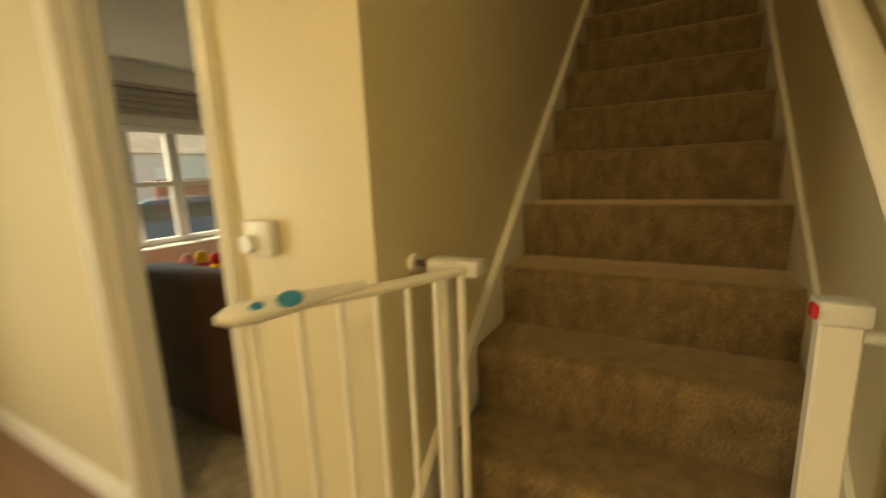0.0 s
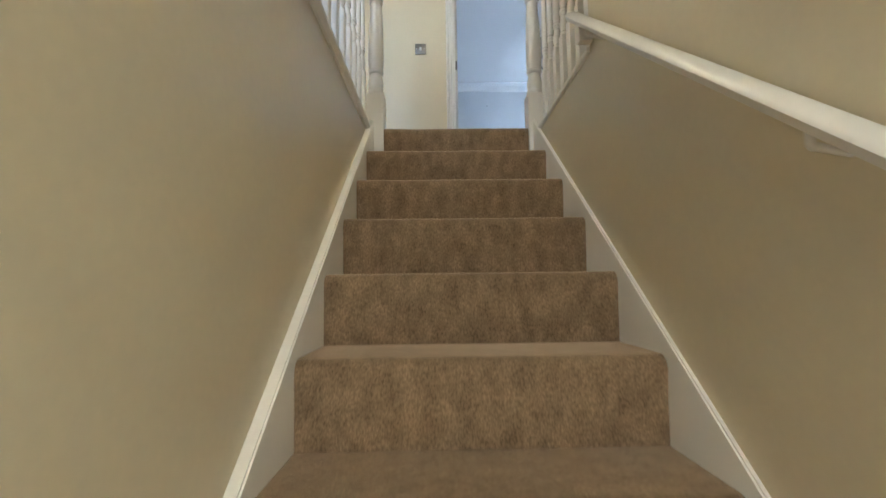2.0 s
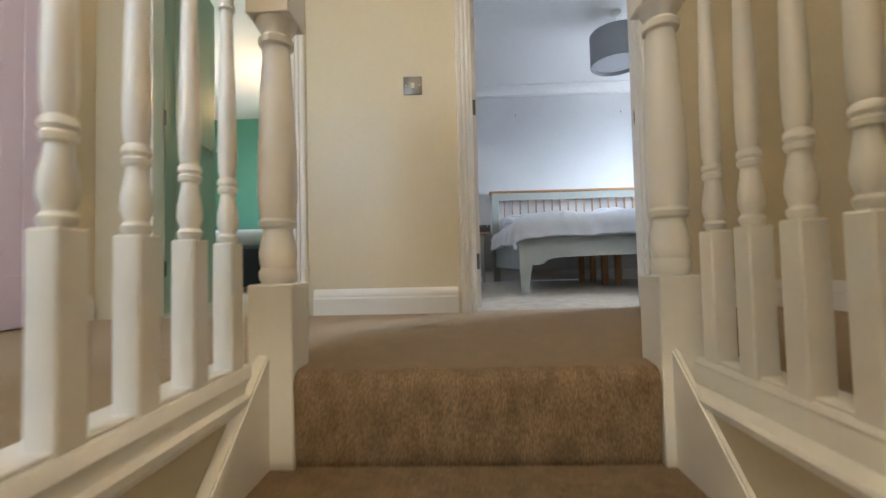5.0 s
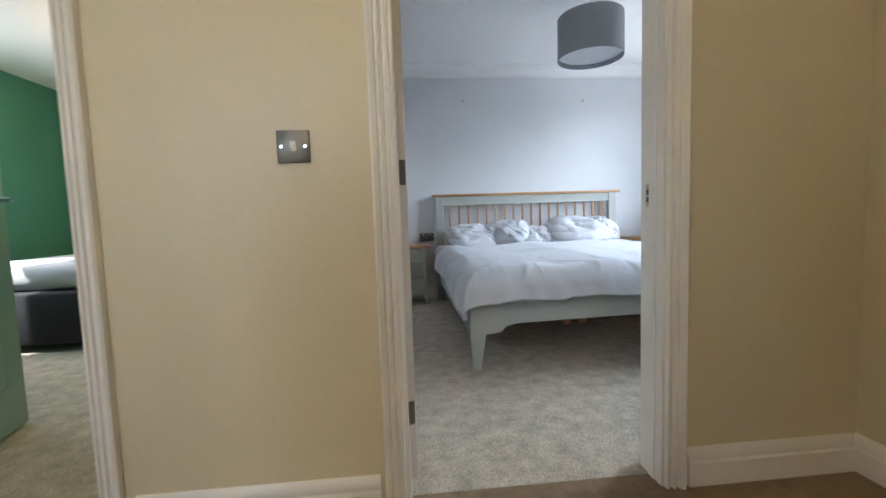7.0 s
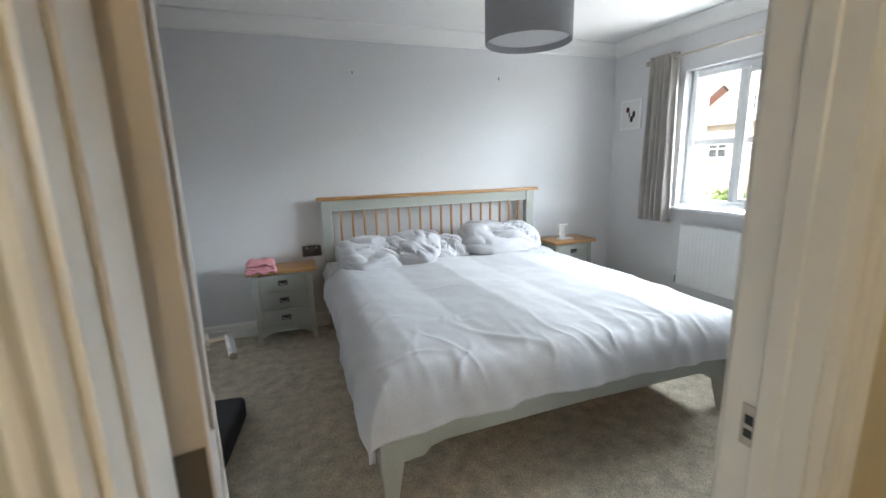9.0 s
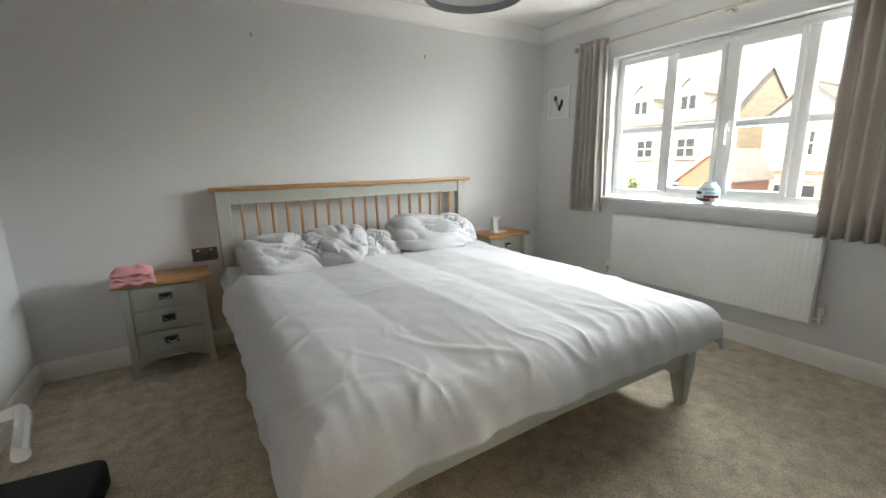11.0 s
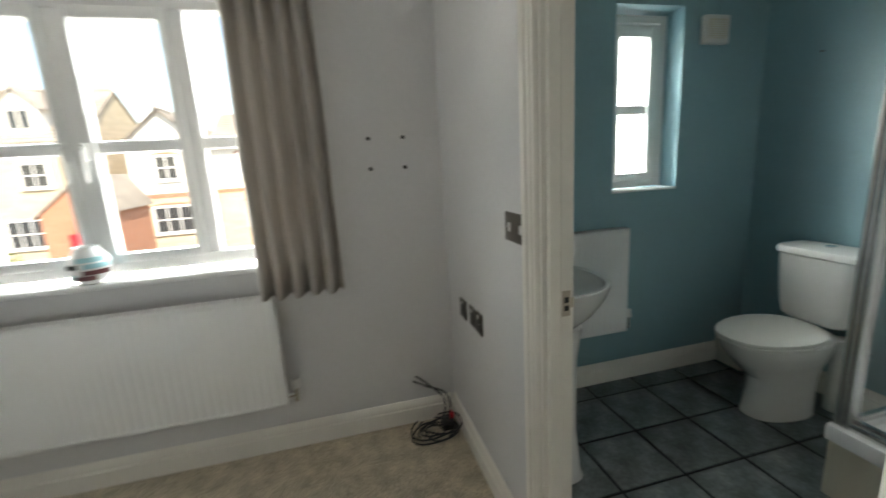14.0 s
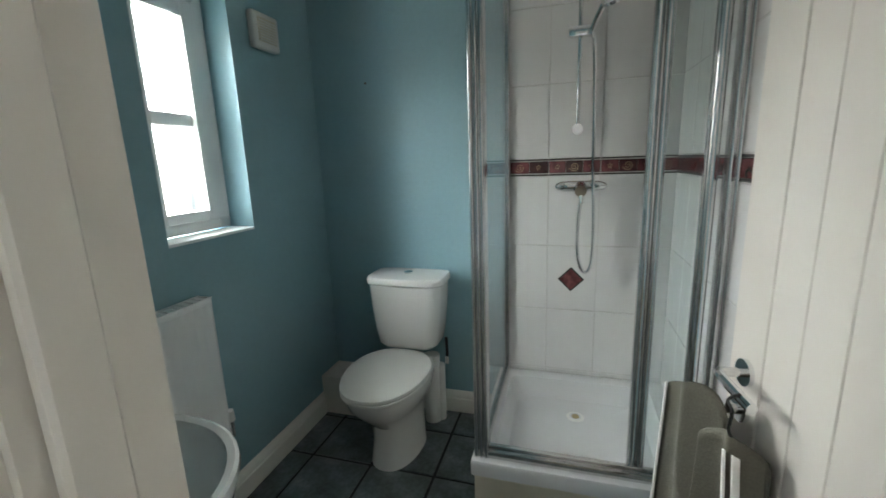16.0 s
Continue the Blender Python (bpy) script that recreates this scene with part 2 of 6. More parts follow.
def lathe(bm, profile, place=(0, 0, 0), seg=16, sx=1.0, sy=1.0):
    rings = []
    for r, z in profile:
        rings.append([bm.verts.new((place[0] + sx * r * math.cos(2 * math.pi * k / seg), place[1] + sy * r * math.sin(2 * math.pi * k / seg), place[2] + z)) for k in range(seg)])
    for a, b in zip(rings, rings[1:]):
        for k in range(seg):
            bm.faces.new((a[k], a[(k + 1) % seg], b[(k + 1) % seg], b[k]))
    if profile[0][0] > 1e-6:
        bm.faces.new(list(reversed(rings[0])))
    if profile[-1][0] > 1e-6:
        bm.faces.new(rings[-1])


def tube(bm, pts, r, seg=8):
    pts = [Vector(p) for p in pts]
    rings = []
    for i, p in enumerate(pts):
        d = (pts[min(i + 1, len(pts) - 1)] - pts[max(i - 1, 0)]).normalized()
        up = Vector((0, 0, 1)) if abs(d.z) < 0.9 else Vector((1, 0, 0))
        u = d.cross(up).normalized()
        v = d.cross(u)
        rings.append([bm.verts.new(p + r * (math.cos(2 * math.pi * k / seg) * u + math.sin(2 * math.pi * k / seg) * v)) for k in range(seg)])
    for a, b in zip(rings, rings[1:]):
        for k in range(seg):
            bm.faces.new((a[k], b[k], b[(k + 1) % seg], a[(k + 1) % seg]))
    bm.faces.new(rings[0])
    bm.faces.new(list(reversed(rings[-1])))


def prism(bm, outline, axis, a, b):
    """A closed outline of (u, v) pairs drawn out along an axis from a to b."""
    def at(u, v, w):
        return {"x": (w, u, v), "y": (u, w, v), "z": (u, v, w)}[axis]
    lo = [bm.verts.new(at(u, v, a)) for u, v in outline]
    hi = [bm.verts.new(at(u, v, b)) for u, v in outline]
    n = len(outline)
    bm.faces.new(lo)
    bm.faces.new(list(reversed(hi)))
    for k in range(n):
        bm.faces.new((lo[k], hi[k], hi[(k + 1) % n], lo[(k + 1) % n]))


def smooth_curve(pts, n=6):
    """Points along a smooth line through the given ones."""
    pts = [Vector(p) for p in pts]
    out = []
    for i in range(len(pts) - 1):
        p0, p1, p2, p3 = pts[max(i - 1, 0)], pts[i], pts[i + 1], pts[min(i + 2, len(pts) - 1)]
        for k in range(n):
            t = k / n
            out.append(0.5 * ((2 * p1) + (p2 - p0) * t + (2 * p0 - 5 * p1 + 4 * p2 - p3) * t * t + (3 * p1 - p0 - 3 * p2 + p3) * t ** 3))
    return out + [pts[-1]]


def mesh_from(name, bm, mats, smooth=True):
    bmesh.ops.recalc_face_normals(bm, faces=bm.faces)
    me = bpy.data.meshes.new(name)
    bm.to_mesh(me)
    bm.free()
    for m in (mats if isinstance(mats, (list, tuple)) else [mats]):
        me.materials.append(m)
    if smooth:
        me.shade_smooth()
        me.set_sharp_from_angle(angle=radians(35))
    return me


def under(ob, parent):
    ob.parent = parent
    if parent is not None:
        ob.matrix_parent_inverse = parent.matrix_world.inverted() if parent.parent is None else Matrix()
        if parent.parent is not None:
            ob.matrix_parent_inverse = (parent.parent.matrix_basis @ parent.matrix_parent_inverse @ parent.matrix_basis).inverted()
    return ob


def thing(name, base, label, category, group="", kind=""):
    ob = new(name)
    ob.empty_display_size = 0.1
    ob.location = base
    ob.matrix_basis = Matrix.Translation(base)
    ob["label"] = label
    bpy.context.view_layer.update()
    return tagged(ob, label, category, group, kind)


def part(name, bm, mat, parent, label="", smooth=True):
    ob = new(name, mesh_from(name, bm, mat, smooth))
    under(ob, parent)
    return tagged(ob, label)


def single(name, bm, mat, label, category, group="", kind="", smooth=True):
    return tagged(new(name, mesh_from(name, bm, mat, smooth)), label, category, group, kind)


def structure(name, bm, mat, label, category, smooth=False):
    return single(name, bm, mat, label, category, kind="structure", smooth=smooth)


def B():
    return bmesh.new()


def slab_wall(name, axis, a, b, u0, u1, z0, z1, holes, mats, label):
    """A wall across an axis ('x' or 'y') from a to b, running u0..u1, with holes (u0, u1, z0, z1); mats: low side, high side."""
    bm = B()
    us = sorted({u0, u1, *[h[0] for h in holes], *[h[1] for h in holes]})
    for p, q in zip(us, us[1:]):
        mid = (p + q) / 2
        cut = sorted((h[2], h[3]) for h in holes if h[0] < mid < h[1])
        z = z0
        for c0, c1 in cut + [(z1, z1)]:
            if c0 > z + 1e-4:
                if axis == 'y':
                    bx(bm, p, q, a, b, z, c0)
                else:
                    bx(bm, a, b, p, q, z, c0)
            z = c1
    bm.faces.ensure_lookup_table()
    bmesh.ops.recalc_face_normals(bm, faces=bm.faces)
    k = 0 if axis == 'x' else 1
    for f in bm.faces:
        c = f.calc_center_median()
        f.material_index = 1 if f.normal[k] > 0.5 else 0
        if abs(f.normal[k]) < 0.5:
            f.material_index = 1 if c[k] > (a + b) / 2 + 1e-3 else 0
    return structure(name, bm, mats, label, "wall")
# ---------------------------------------------------------------- plan
R, G = 0.2, 0.234                 # rise and going of the stairs
GF = -13 * R                      # ground floor; the landing is at 0
CZ = 2.35                         # ceiling upstairs
XL, XR = -0.43, 0.444             # stair walls
YA, YB = 1.035, 1.15              # wall between landing and bedroom
YI = 1.062                        # shower room face of the same wall
YH = 4.203                        # headboard wall
XW = 3.273                        # window wall
XB = -0.58                        # far wall of the bedroom
YE = -0.683                       # back wall of the shower room
YC = -2.541                       # end wall of the lower hall
DH = 2.0                          # door height

# upstairs walls
slab_wall("wall_landing_left_part", 'y', YA, YB, -3.7, -0.63, 0, CZ, [(-1.485, -0.735, 0, DH + 0.025)], [CREAM, GREEN], "cream painted plaster wall with a doorway")
slab_wall("wall_landing_front", 'y', YA, YB, -0.63, 1.55, 0, CZ, [(0.055, 0.877, 0, DH + 0.025)], [CREAM, GREY], "cream painted plaster wall beside the bedroom door")
slab_wall("wall_ensuite_front", 'y', YI, YB, 1.55, XW, 0, CZ, [(1.585, 2.34, 0, DH + 0.025)], [BLUE, GREY], "pale grey plaster wall with the shower room doorway")
slab_wall("wall_headboard", 'y', YH, YH + 0.12, -0.68, XW, 0, CZ, [], [GREY, GREY], "pale grey plaster wall behind the bed")
slab_wall("wall_window_bedroom", 'x', XW, XW + 0.28, 1.09, 4.33, 0, CZ, [(1.715, 3.41, 0.885, 1.975)], [GREY, BUFF], "pale grey plaster wall with a wide window")
slab_wall("wall_window_ensuite", 'x', XW, XW + 0.28, -0.80, 1.09, 0, CZ, [(-0.148, 0.246, 1.062, 1.965)], [BLUE, BUFF], "teal blue plaster wall with a small window")
slab_wall("wall_bedroom_far", 'x', XB - 0.1, XB, YB, YH, 0, CZ, [], [GREEN, GREY], "pale grey plaster wall")
slab_wall("wall_ensuite_back", 'y', YE - 0.12, YE, 1.5, XW, 0, CZ, [], [CREAM, BLUE], "teal blue plaster wall")
slab_wall("wall_ensuite_side", 'x', 1.51, 1.60, YE, YA, 0, CZ, [], [CREAM, BLUE], "wall between landing and shower room")
slab_wall("wall_landing_side", 'x', -1.83, -1.71, -2.1, YA, 0, CZ, [(0.10, 0.87, 0, DH + 0.02)], [PINK, CREAM], "cream painted wall with a boarded door")
# its opening is added for the landing fill lamp; no window is known there
slab_wall("wall_landing_back", 'y', -2.1, -1.98, -1.71, XL - 0.1, 0, CZ, [(-1.55, -0.65, 1.0, 2.0)], [BUFF, CREAM], "cream painted wall at the end of the landing")
slab_wall("wall_landing_right_back", 'y', -0.90, -0.78, XR + 0.1, 1.51, 0, CZ, [], [CREAM, CREAM], "cream painted wall at the end of the landing")
slab_wall("wall_pink_room", 'x', -3.7, -3.6, -2.1, YA, 0, CZ, [], [PINK, PINK], "pale pink wall")
slab_wall("wall_pink_room_back", 'y', -2.1, -1.98, -3.6, -1.83, 0, CZ, [], [PINK, PINK], "pale pink wall")
slab_wall("wall_green_back", 'y', 4.9, 5.0, -3.7, -0.68, 0, CZ, [], [GREEN, BUFF], "green painted wall")
# opening placed out of view to hold the green room fill lamp
slab_wall("wall_green_side", 'x', -3.7, -3.6, YB, 4.9, 0, CZ, [(2.5, 3.5, 1.0, 1.9)], [GREEN, GREEN], "green painted wall")
slab_wall("wall_green_side_near", 'x', -0.68, -0.58, YH + 0.12, 4.9, 0, CZ, [], [GREEN, GREEN], "green painted wall")

# stair walls
slab_wall("wall_stair_left", 'x', XL - 0.1, XL, YC, 0.0, GF, -0.05, [], [CREAM, CREAM], "cream painted stair wall below the balustrade")
slab_wall("wall_stair_left_upper", 'x', XL - 0.1, XL, -5.2, -1.12, -0.05, CZ, [], [CREAM, CREAM], "cream painted stair wall")
slab_wall("wall_stair_right", 'x', XR, XR + 0.1, -0.78, 0.0, GF, -0.05, [], [CREAM, CREAM], "cream painted stair wall below the balustrade")
slab_wall("wall_stair_right_full", 'x', XR, XR + 0.1, -5.2, -0.78, GF, CZ, [], [CREAM, CREAM], "cream painted stair wall carrying the handrail")
slab_wall("wall_stair_end", 'y', -5.2, -5.1, XL, XR, -0.25, CZ, [], [CREAM, CREAM], "cream painted wall")
# lower hall and lounge
slab_wall("wall_hall_end", 'y', YC, YC + 0.12, -3.4, XL - 0.1, GF, -0.25, [(-1.66, -0.915, GF, GF + DH + 0.025)], [CREAM, CREAM], "cream painted hall wall with the lounge doorway")
slab_wall("wall_hall_front", 'x', -3.5, -3.4, -5.2, YC + 0.12, GF, -0.25, [(-4.7, -3.7, GF, GF + 2.05)], [BUFF, CREAM], "cream painted wall at the front door")
slab_wall("wall_hall_back", 'y', -5.3, -5.2, -3.4, XR, GF, -0.25, [], [CREAM, CREAM], "cream painted hall wall")
slab_wall("wall_lounge_window", 'x', -4.15, -4.0, YC + 0.12, 2.0, GF, -0.25, [(-2.05, -0.40, -1.83, -0.76)], [BUFF, CEIL], "off-white lounge wall with a window")
slab_wall("wall_lounge_front", 'y', YC, YC + 0.12, -4.15, -3.5, GF, -0.25, [], [BUFF, CEIL], "off-white lounge wall")
slab_wall("wall_lounge_back", 'y', 1.9, 2.0, -4.0, XL - 0.1, GF, -0.25, [], [CEIL, CEIL], "off-white lounge wall")

# floors and ceilings
def sheet(name, boxes, mat, label, category):
    bm = B()
    for b in boxes:
        bx(bm, *b)
    return structure(name, bm, mat, label, category)


sheet("floor_landing", [(-1.83, XL - 0.06, -2.1, YA, -0.12, 0), (XL - 0.06, XR + 0.06, 0.05, YA, -0.12, 0), (XR + 0.06, 1.51, -0.9, YA, -0.12, 0),
                        (0.055, 0.877, YA, 1.10, -0.12, 0)], CARPET, "brown carpet on the landing", "floor")
sheet("floor_bedroom", [(XB, XW, YB, YH, -0.12, -0.002), (0.055, 0.877, 1.10, YB, -0.12, -0.002)], BEIGE, "beige bedroom carpet with flattened pile", "floor")
sheet("floor_green_room", [(-3.6, XB - 0.1, YB, 4.9, -0.12, -0.003), (-1.485, -0.735, YA, YB, -0.12, -0.003)], BEIGE, "beige carpet", "floor")
sheet("floor_pink_room", [(-3.6, -1.83, -1.98, YA, -0.12, -0.003)], BEIGE, "beige carpet", "floor")
sheet("floor_ensuite", [(1.60, XW, YE, YA, -0.12, -0.008), (1.585, 2.34, YA, 1.149, -0.12, -0.008)], DARKGROUT, "dark grouted floor of the shower room", "floor")
sheet("floor_hall", [(-3.4, XR, -5.2, YC, GF - 0.15, GF), (-1.66, -0.915, YC, YC + 0.06, GF - 0.15, GF)], LAMINATE, "red-brown laminate hall floor", "floor")
sheet("floor_lounge", [(-4.0, XL - 0.1, YC + 0.12, 1.9, GF - 0.15, GF - 0.002), (-1.66, -0.915, YC + 0.06, YC + 0.12, GF - 0.15, GF - 0.002)], BEIGE, "beige lounge carpet", "floor")
sheet("ceiling_upstairs", [(-3.7, XW + 0.28, -5.2, 5.0, CZ, CZ + 0.12)], CEIL, "white painted ceiling", "ceiling")
sheet("ceiling_hall", [(-3.5, XL - 0.1, -5.2, YC, -0.25, -0.13), (XL - 0.1, XR, -5.2, -2.75, -0.25, -0.13)], CEIL, "white painted hall ceiling", "ceiling")
sheet("ceiling_lounge", [(-4.15, XL - 0.1, YC, 2.0, -0.25, -0.13)], CEIL, "white painted lounge ceiling", "ceiling")

# ---------------------------------------------------------------- trim
def skirting_outline(side, face, h=0.118, t=0.018):
    """Outline across a wall face: moulded top."""
    s = side
    pts = [(0, 0), (t, 0), (t, h * 0.62), (t * 0.72, h * 0.68), (t * 0.80, h * 0.76), (t * 0.55, h * 0.88), (t * 0.35, h * 0.96), (t * 0.2, h), (0, h)]
    return [(face + s * u, v) for u, v in pts]


def skirting_y(face, side, x0, x1, z=0.0):
    bm = B()
    prism(bm, [(u, v + z) for u, v in skirting_outline(side, face)], 'x', x0, x1)
    return structure("baseboard", bm, WHITE, "white moulded skirting board", "skirting", True)


def skirting_x(face, side, y0, y1, z=0.0):
    bm = B()
    prism(bm, [(u, v + z) for u, v in skirting_outline(side, face)], 'y', y0, y1)
    return structure("baseboard", bm, WHITE, "white moulded skirting board", "skirting", True)


skirting_y(YA, -1, -0.665, -0.002)
skirting_y(YA, -1, 0.932, 1.492)
skirting_x(1.51, -1, -0.78, YA)
skirting_x(-1.71, 1, -1.98, 0.03)
skirting_x(-1.71, 1, 0.945, YA - 0.02)
skirting_y(YH, -1, XB, XW)
skirting_x(XW, -1, YB + 0.02, YH - 0.018)
skirting_x(XB, 1, YB, YH - 0.018)
skirting_y(YB, 1, 2.41, XW)
skirting_y(YB, 1, 0.93, 1.52)
skirting_y(YE, 1, 2.335, XW)
skirting_x(XW, -1, YE + 0.018, YA)
skirting_y(YC, -1, -3.4, -1.735, GF)
skirting_y(YC, -1, -0.84, XL - 0.1, GF)
skirting_x(1.60, 1, 0.10, YA)

# cornice of the bedroom: coved
def cornice(face, side, axis, a, b):
    pts = [(0, CZ), (0.105, CZ), (0.105, CZ - 0.012), (0.085, CZ - 0.02), (0.058, CZ - 0.032), (0.034, CZ - 0.055), (0.02, CZ - 0.085), (0.012, CZ - 0.09), (0.012, CZ - 0.108), (0, CZ - 0.108)]
    bm = B()
    prism(bm, [(face + side * u, v) for u, v in pts], axis, a, b)
    return structure("trim_cornice", bm, CEIL, "white coved plaster cornice", "cornice", True)


cornice(YH, -1, 'x', XB, XW)
cornice(XW, -1, 'y', YB, YH)
cornice(XB, 1, 'y', YB, YH)
cornice(YB, 1, 'x', XB, XW)

# architrave with a moulded face, lining, stop
ARCH = [(0.0, 0.0), (0.0, 0.010), (0.003, 0.016), (0.009, 0.017), (0.012, 0.008), (0.018, 0.008), (0.021, 0.017), (0.028, 0.020), (0.031, 0.011), (0.037, 0.011), (0.041, 0.022), (0.053, 0.027), (0.059, 0.022), (0.060, 0.0)]


def architrave(name, axis, face, side, u0, u1, z0, top, parent):
    """Three moulded lengths round an opening u0..u1 in a wall face."""
    for edge, sgn in ((u0, -1), (u1, 1)):
        bm = B()
        prism(bm, [((edge + sgn * p, face + side * q) if axis == 'y' else (face + side * q, edge + sgn * p)) for p, q in ARCH], 'z', z0, top)
        part(name, bm, WHITE, parent)
    bm = B()
    if axis == 'y':
        prism(bm, [(face + side * q, top + p) for p, q in ARCH], 'x', u0 - 0.060, u1 + 0.060)
    else:
        prism(bm, [(face + side * q, top + p) for p, q in ARCH], 'y', u0 - 0.060, u1 + 0.060)
    part(name, bm, WHITE, parent)


def doorway(name, axis, lo, hi, u0, u1, z0, label, faces, stop_at, st=0.013, lining_mat=WHITE):
    """Lining and architraves of a doorway whose clear opening is u0..u1."""
    base = ((u0 + u1) / 2, (lo + hi) / 2, z0) if axis == 'y' else ((lo + hi) / 2, (u0 + u1) / 2, z0)
    d = thing(name, base, label, "door frame", kind="structure")
    t = 0.024
    for e0, e1 in ((u0 - t, u0), (u1, u1 + t)):
        bm = B()
        a = (e0, e1, lo - 0.001, hi + 0.001) if axis == 'y' else (lo - 0.001, hi + 0.001, e0, e1)
        bx(bm, *a, z0, z0 + DH)
        part("jamb_lining", bm, lining_mat, d)
        bm = B()
        s0, s1 = (u0, u0 + st) if e1 == u0 else (u1 - st, u1)
        a = (s0, s1, stop_at - 0.018, stop_at + 0.018) if axis == 'y' else (stop_at - 0.018, stop_at + 0.018, s0, s1)
        bx(bm, *a, z0, z0 + DH - 0.013, 0.003)
        part("door_stop", bm, lining_mat, d)
    bm = B()
    a = (u0 - t, u1 + t, lo - 0.001, hi + 0.001) if axis == 'y' else (lo - 0.001, hi + 0.001, u0 - t, u1 + t)
    bx(bm, *a, z0 + DH, z0 + DH + t)
    part("head_lining", bm, lining_mat, d)
    for f, side in faces:
        architrave("architrave", axis, f, side, u0 - 0.008, u1 + 0.008, z0, z0 + DH + 0.008, d)
    return d


frame_bed = doorway("door_frame_bedroom", 'y', YA, YB, 0.080, 0.852, 0, "white moulded bedroom door frame", [(YA, -1), (YB, 1)], 1.085, 0.006)
frame_ens = doorway("door_frame_ensuite", 'y', YI, YB, 1.610, 2.315, 0, "white moulded shower room door frame", [(YB, 1)], 1.12)
frame_green = doorway("door_frame_green_room", 'y', YA, YB, -1.46, -0.76, 0, "white moulded door frame on the landing", [(YA, -1), (YB, 1)], 1.075)
frame_pink = doorway("door_frame_pink_room", 'x', -1.83, -1.71, 0.125, 0.845, 0, "white moulded door frame on the landing", [(-1.71, 1)], -1.79)
frame_lounge = doorway("door_frame_lounge", 'y', YC, YC + 0.12, -1.635, -0.94, GF, "cream-white moulded lounge door frame", [(YC, -1), (YC + 0.12, 1)], YC + 0.05)

# strike plates let into the jambs
def strike(x, side, y, z, parent):
    bm = B()
    bx(bm, min(x, x + side * 0.002), max(x, x + side * 0.002), y - 0.012, y + 0.012, z - 0.035, z + 0.035, 0.0006)
    plate = part("strike_plate", bm, POLE, parent, "satin metal strike plate")
    # holes are black patches on the plate, coloured for the shade inside them
    bm = B()
    bx(bm, min(x, x + side * 0.0026), max(x, x + side * 0.0026), y - 0.007, y + 0.006, z + 0.002, z + 0.018)
    part("latch_hole", bm, BLACK, plate)
    bm = B()
    bx(bm, min(x, x + side * 0.0026), max(x, x + side * 0.0026), y - 0.007, y + 0.006, z - 0.02, z - 0.006)
    part("latch_hole", bm, BLACK, plate)
    bm = B()
    bx(bm, min(x, x + side * 0.004), max(x, x + side * 0.004), y - 0.022, y - 0.010, z - 0.012, z + 0.016, 0.001)
    part("strike_lip", bm, POLE, plate)


strike(0.852, -1, 1.112, 0.896, frame_bed)
strike(2.315, -1, 1.082, 0.898, frame_ens)

# ---------------------------------------------------------------- doors
def leaf(name, hinge, angle, width, z0, thick, mats, label, boarded, handle_z, swing=1, edge_mat=None, height=None, hinges=(0.23, 0.99, 1.75)):
    """A door leaf hung at hinge, turned by angle from +x; its parts are drawn along +x and then turned. swing: side of the thickness."""
    h = (height or DH) - 0.008
    d = thing(name, (0, 0, 0), label, "door")
    bm = B()
    t0, t1 = (0, thick) if swing > 0 else (-thick, 0)
    bx(bm, 0.004, width, t0, t1, 0.008, h, 0.0015)
    for f in bm.faces:
        f.material_index = 1 if abs(f.normal.x) > 0.9 else 0
    part("slab", bm, [mats, edge_mat or mats], d)
    for face, s in ((t1, 1), (t0, -1)):
        if boarded:
            n = 6
            w = (width - 0.21) / n
            for i in range(n):
                bm = B()
                x = 0.107 + i * w
                bx(bm, x + 0.0006, x + w - 0.0006, min(face, face + s * 0.0045), max(face, face + s * 0.0045), 0.215, h - 0.115, 0.0022)
                part("board", bm, mats, d)
            for a in ((0.004, 0.107, 0.008, h), (width - 0.103, width, 0.008, h), (0.107, width - 0.103, 0.008, 0.215), (0.107, width - 0.103, h - 0.115, h)):
                bm = B()
                bx(bm, a[0], a[1], min(face, face + s * 0.006), max(face, face + s * 0.006), a[2], a[3], 0.002)
                part("stile", bm, mats, d)
        else:
            for x0, x1, a, b in ((0.11, width / 2 - 0.045, 0.2, 0.78), (width / 2 + 0.045, width - 0.11, 0.2, 0.78), (0.11, width / 2 - 0.045, 0.98, 1.86), (width / 2 + 0.045, width - 0.11, 0.98, 1.86)):
                bm = B()
                bx(bm, x0, x1, min(face, face + s * 0.006), max(face, face + s * 0.006), a, b, 0.005)
                part("raised_panel", bm, mats, d)
    for s, face in ((1, t1), (-1, t0)):
        x = width - 0.06
        f = face + s * 0.006
        bm = B()
        rod(bm, (x, f, handle_z), (x, f + s * 0.008, handle_z), 0.026, seg=24)
        rose = part("handle_rose", bm, CHROME, d, "chrome lever handle")
        bm = B()
        rod(bm, (x, f + s * 0.008, handle_z), (x, f + s * 0.05, handle_z), 0.009)
        tube(bm, smooth_curve([(x, f + s * 0.048, handle_z), (x - 0.03, f + s * 0.053, handle_z), (x - 0.12, f + s * 0.052, handle_z - 0.004)]), 0.0095, 10)
        part("lever", bm, CHROME, rose)
        if boarded:
            bm = B()
            rod(bm, (x, f, handle_z - 0.075), (x, f + s * 0.008, handle_z - 0.075), 0.026, seg=24)
            rod(bm, (x, f + s * 0.008, handle_z - 0.075), (x, f + s * 0.026, handle_z - 0.075), 0.011)
            part("privacy_turn", bm, CHROME, rose)
    for z in hinges:
        bm = B()
        bx(bm, 0.0022, 0.0045, t0 + 0.004, t1 - 0.004, z - 0.038, z + 0.038, 0.0006)
        rod(bm, (0.001, t0 - 0.004 if swing > 0 else t1 + 0.004, z - 0.038), (0.001, t0 - 0.004 if swing > 0 else t1 + 0.004, z + 0.038), 0.0055)
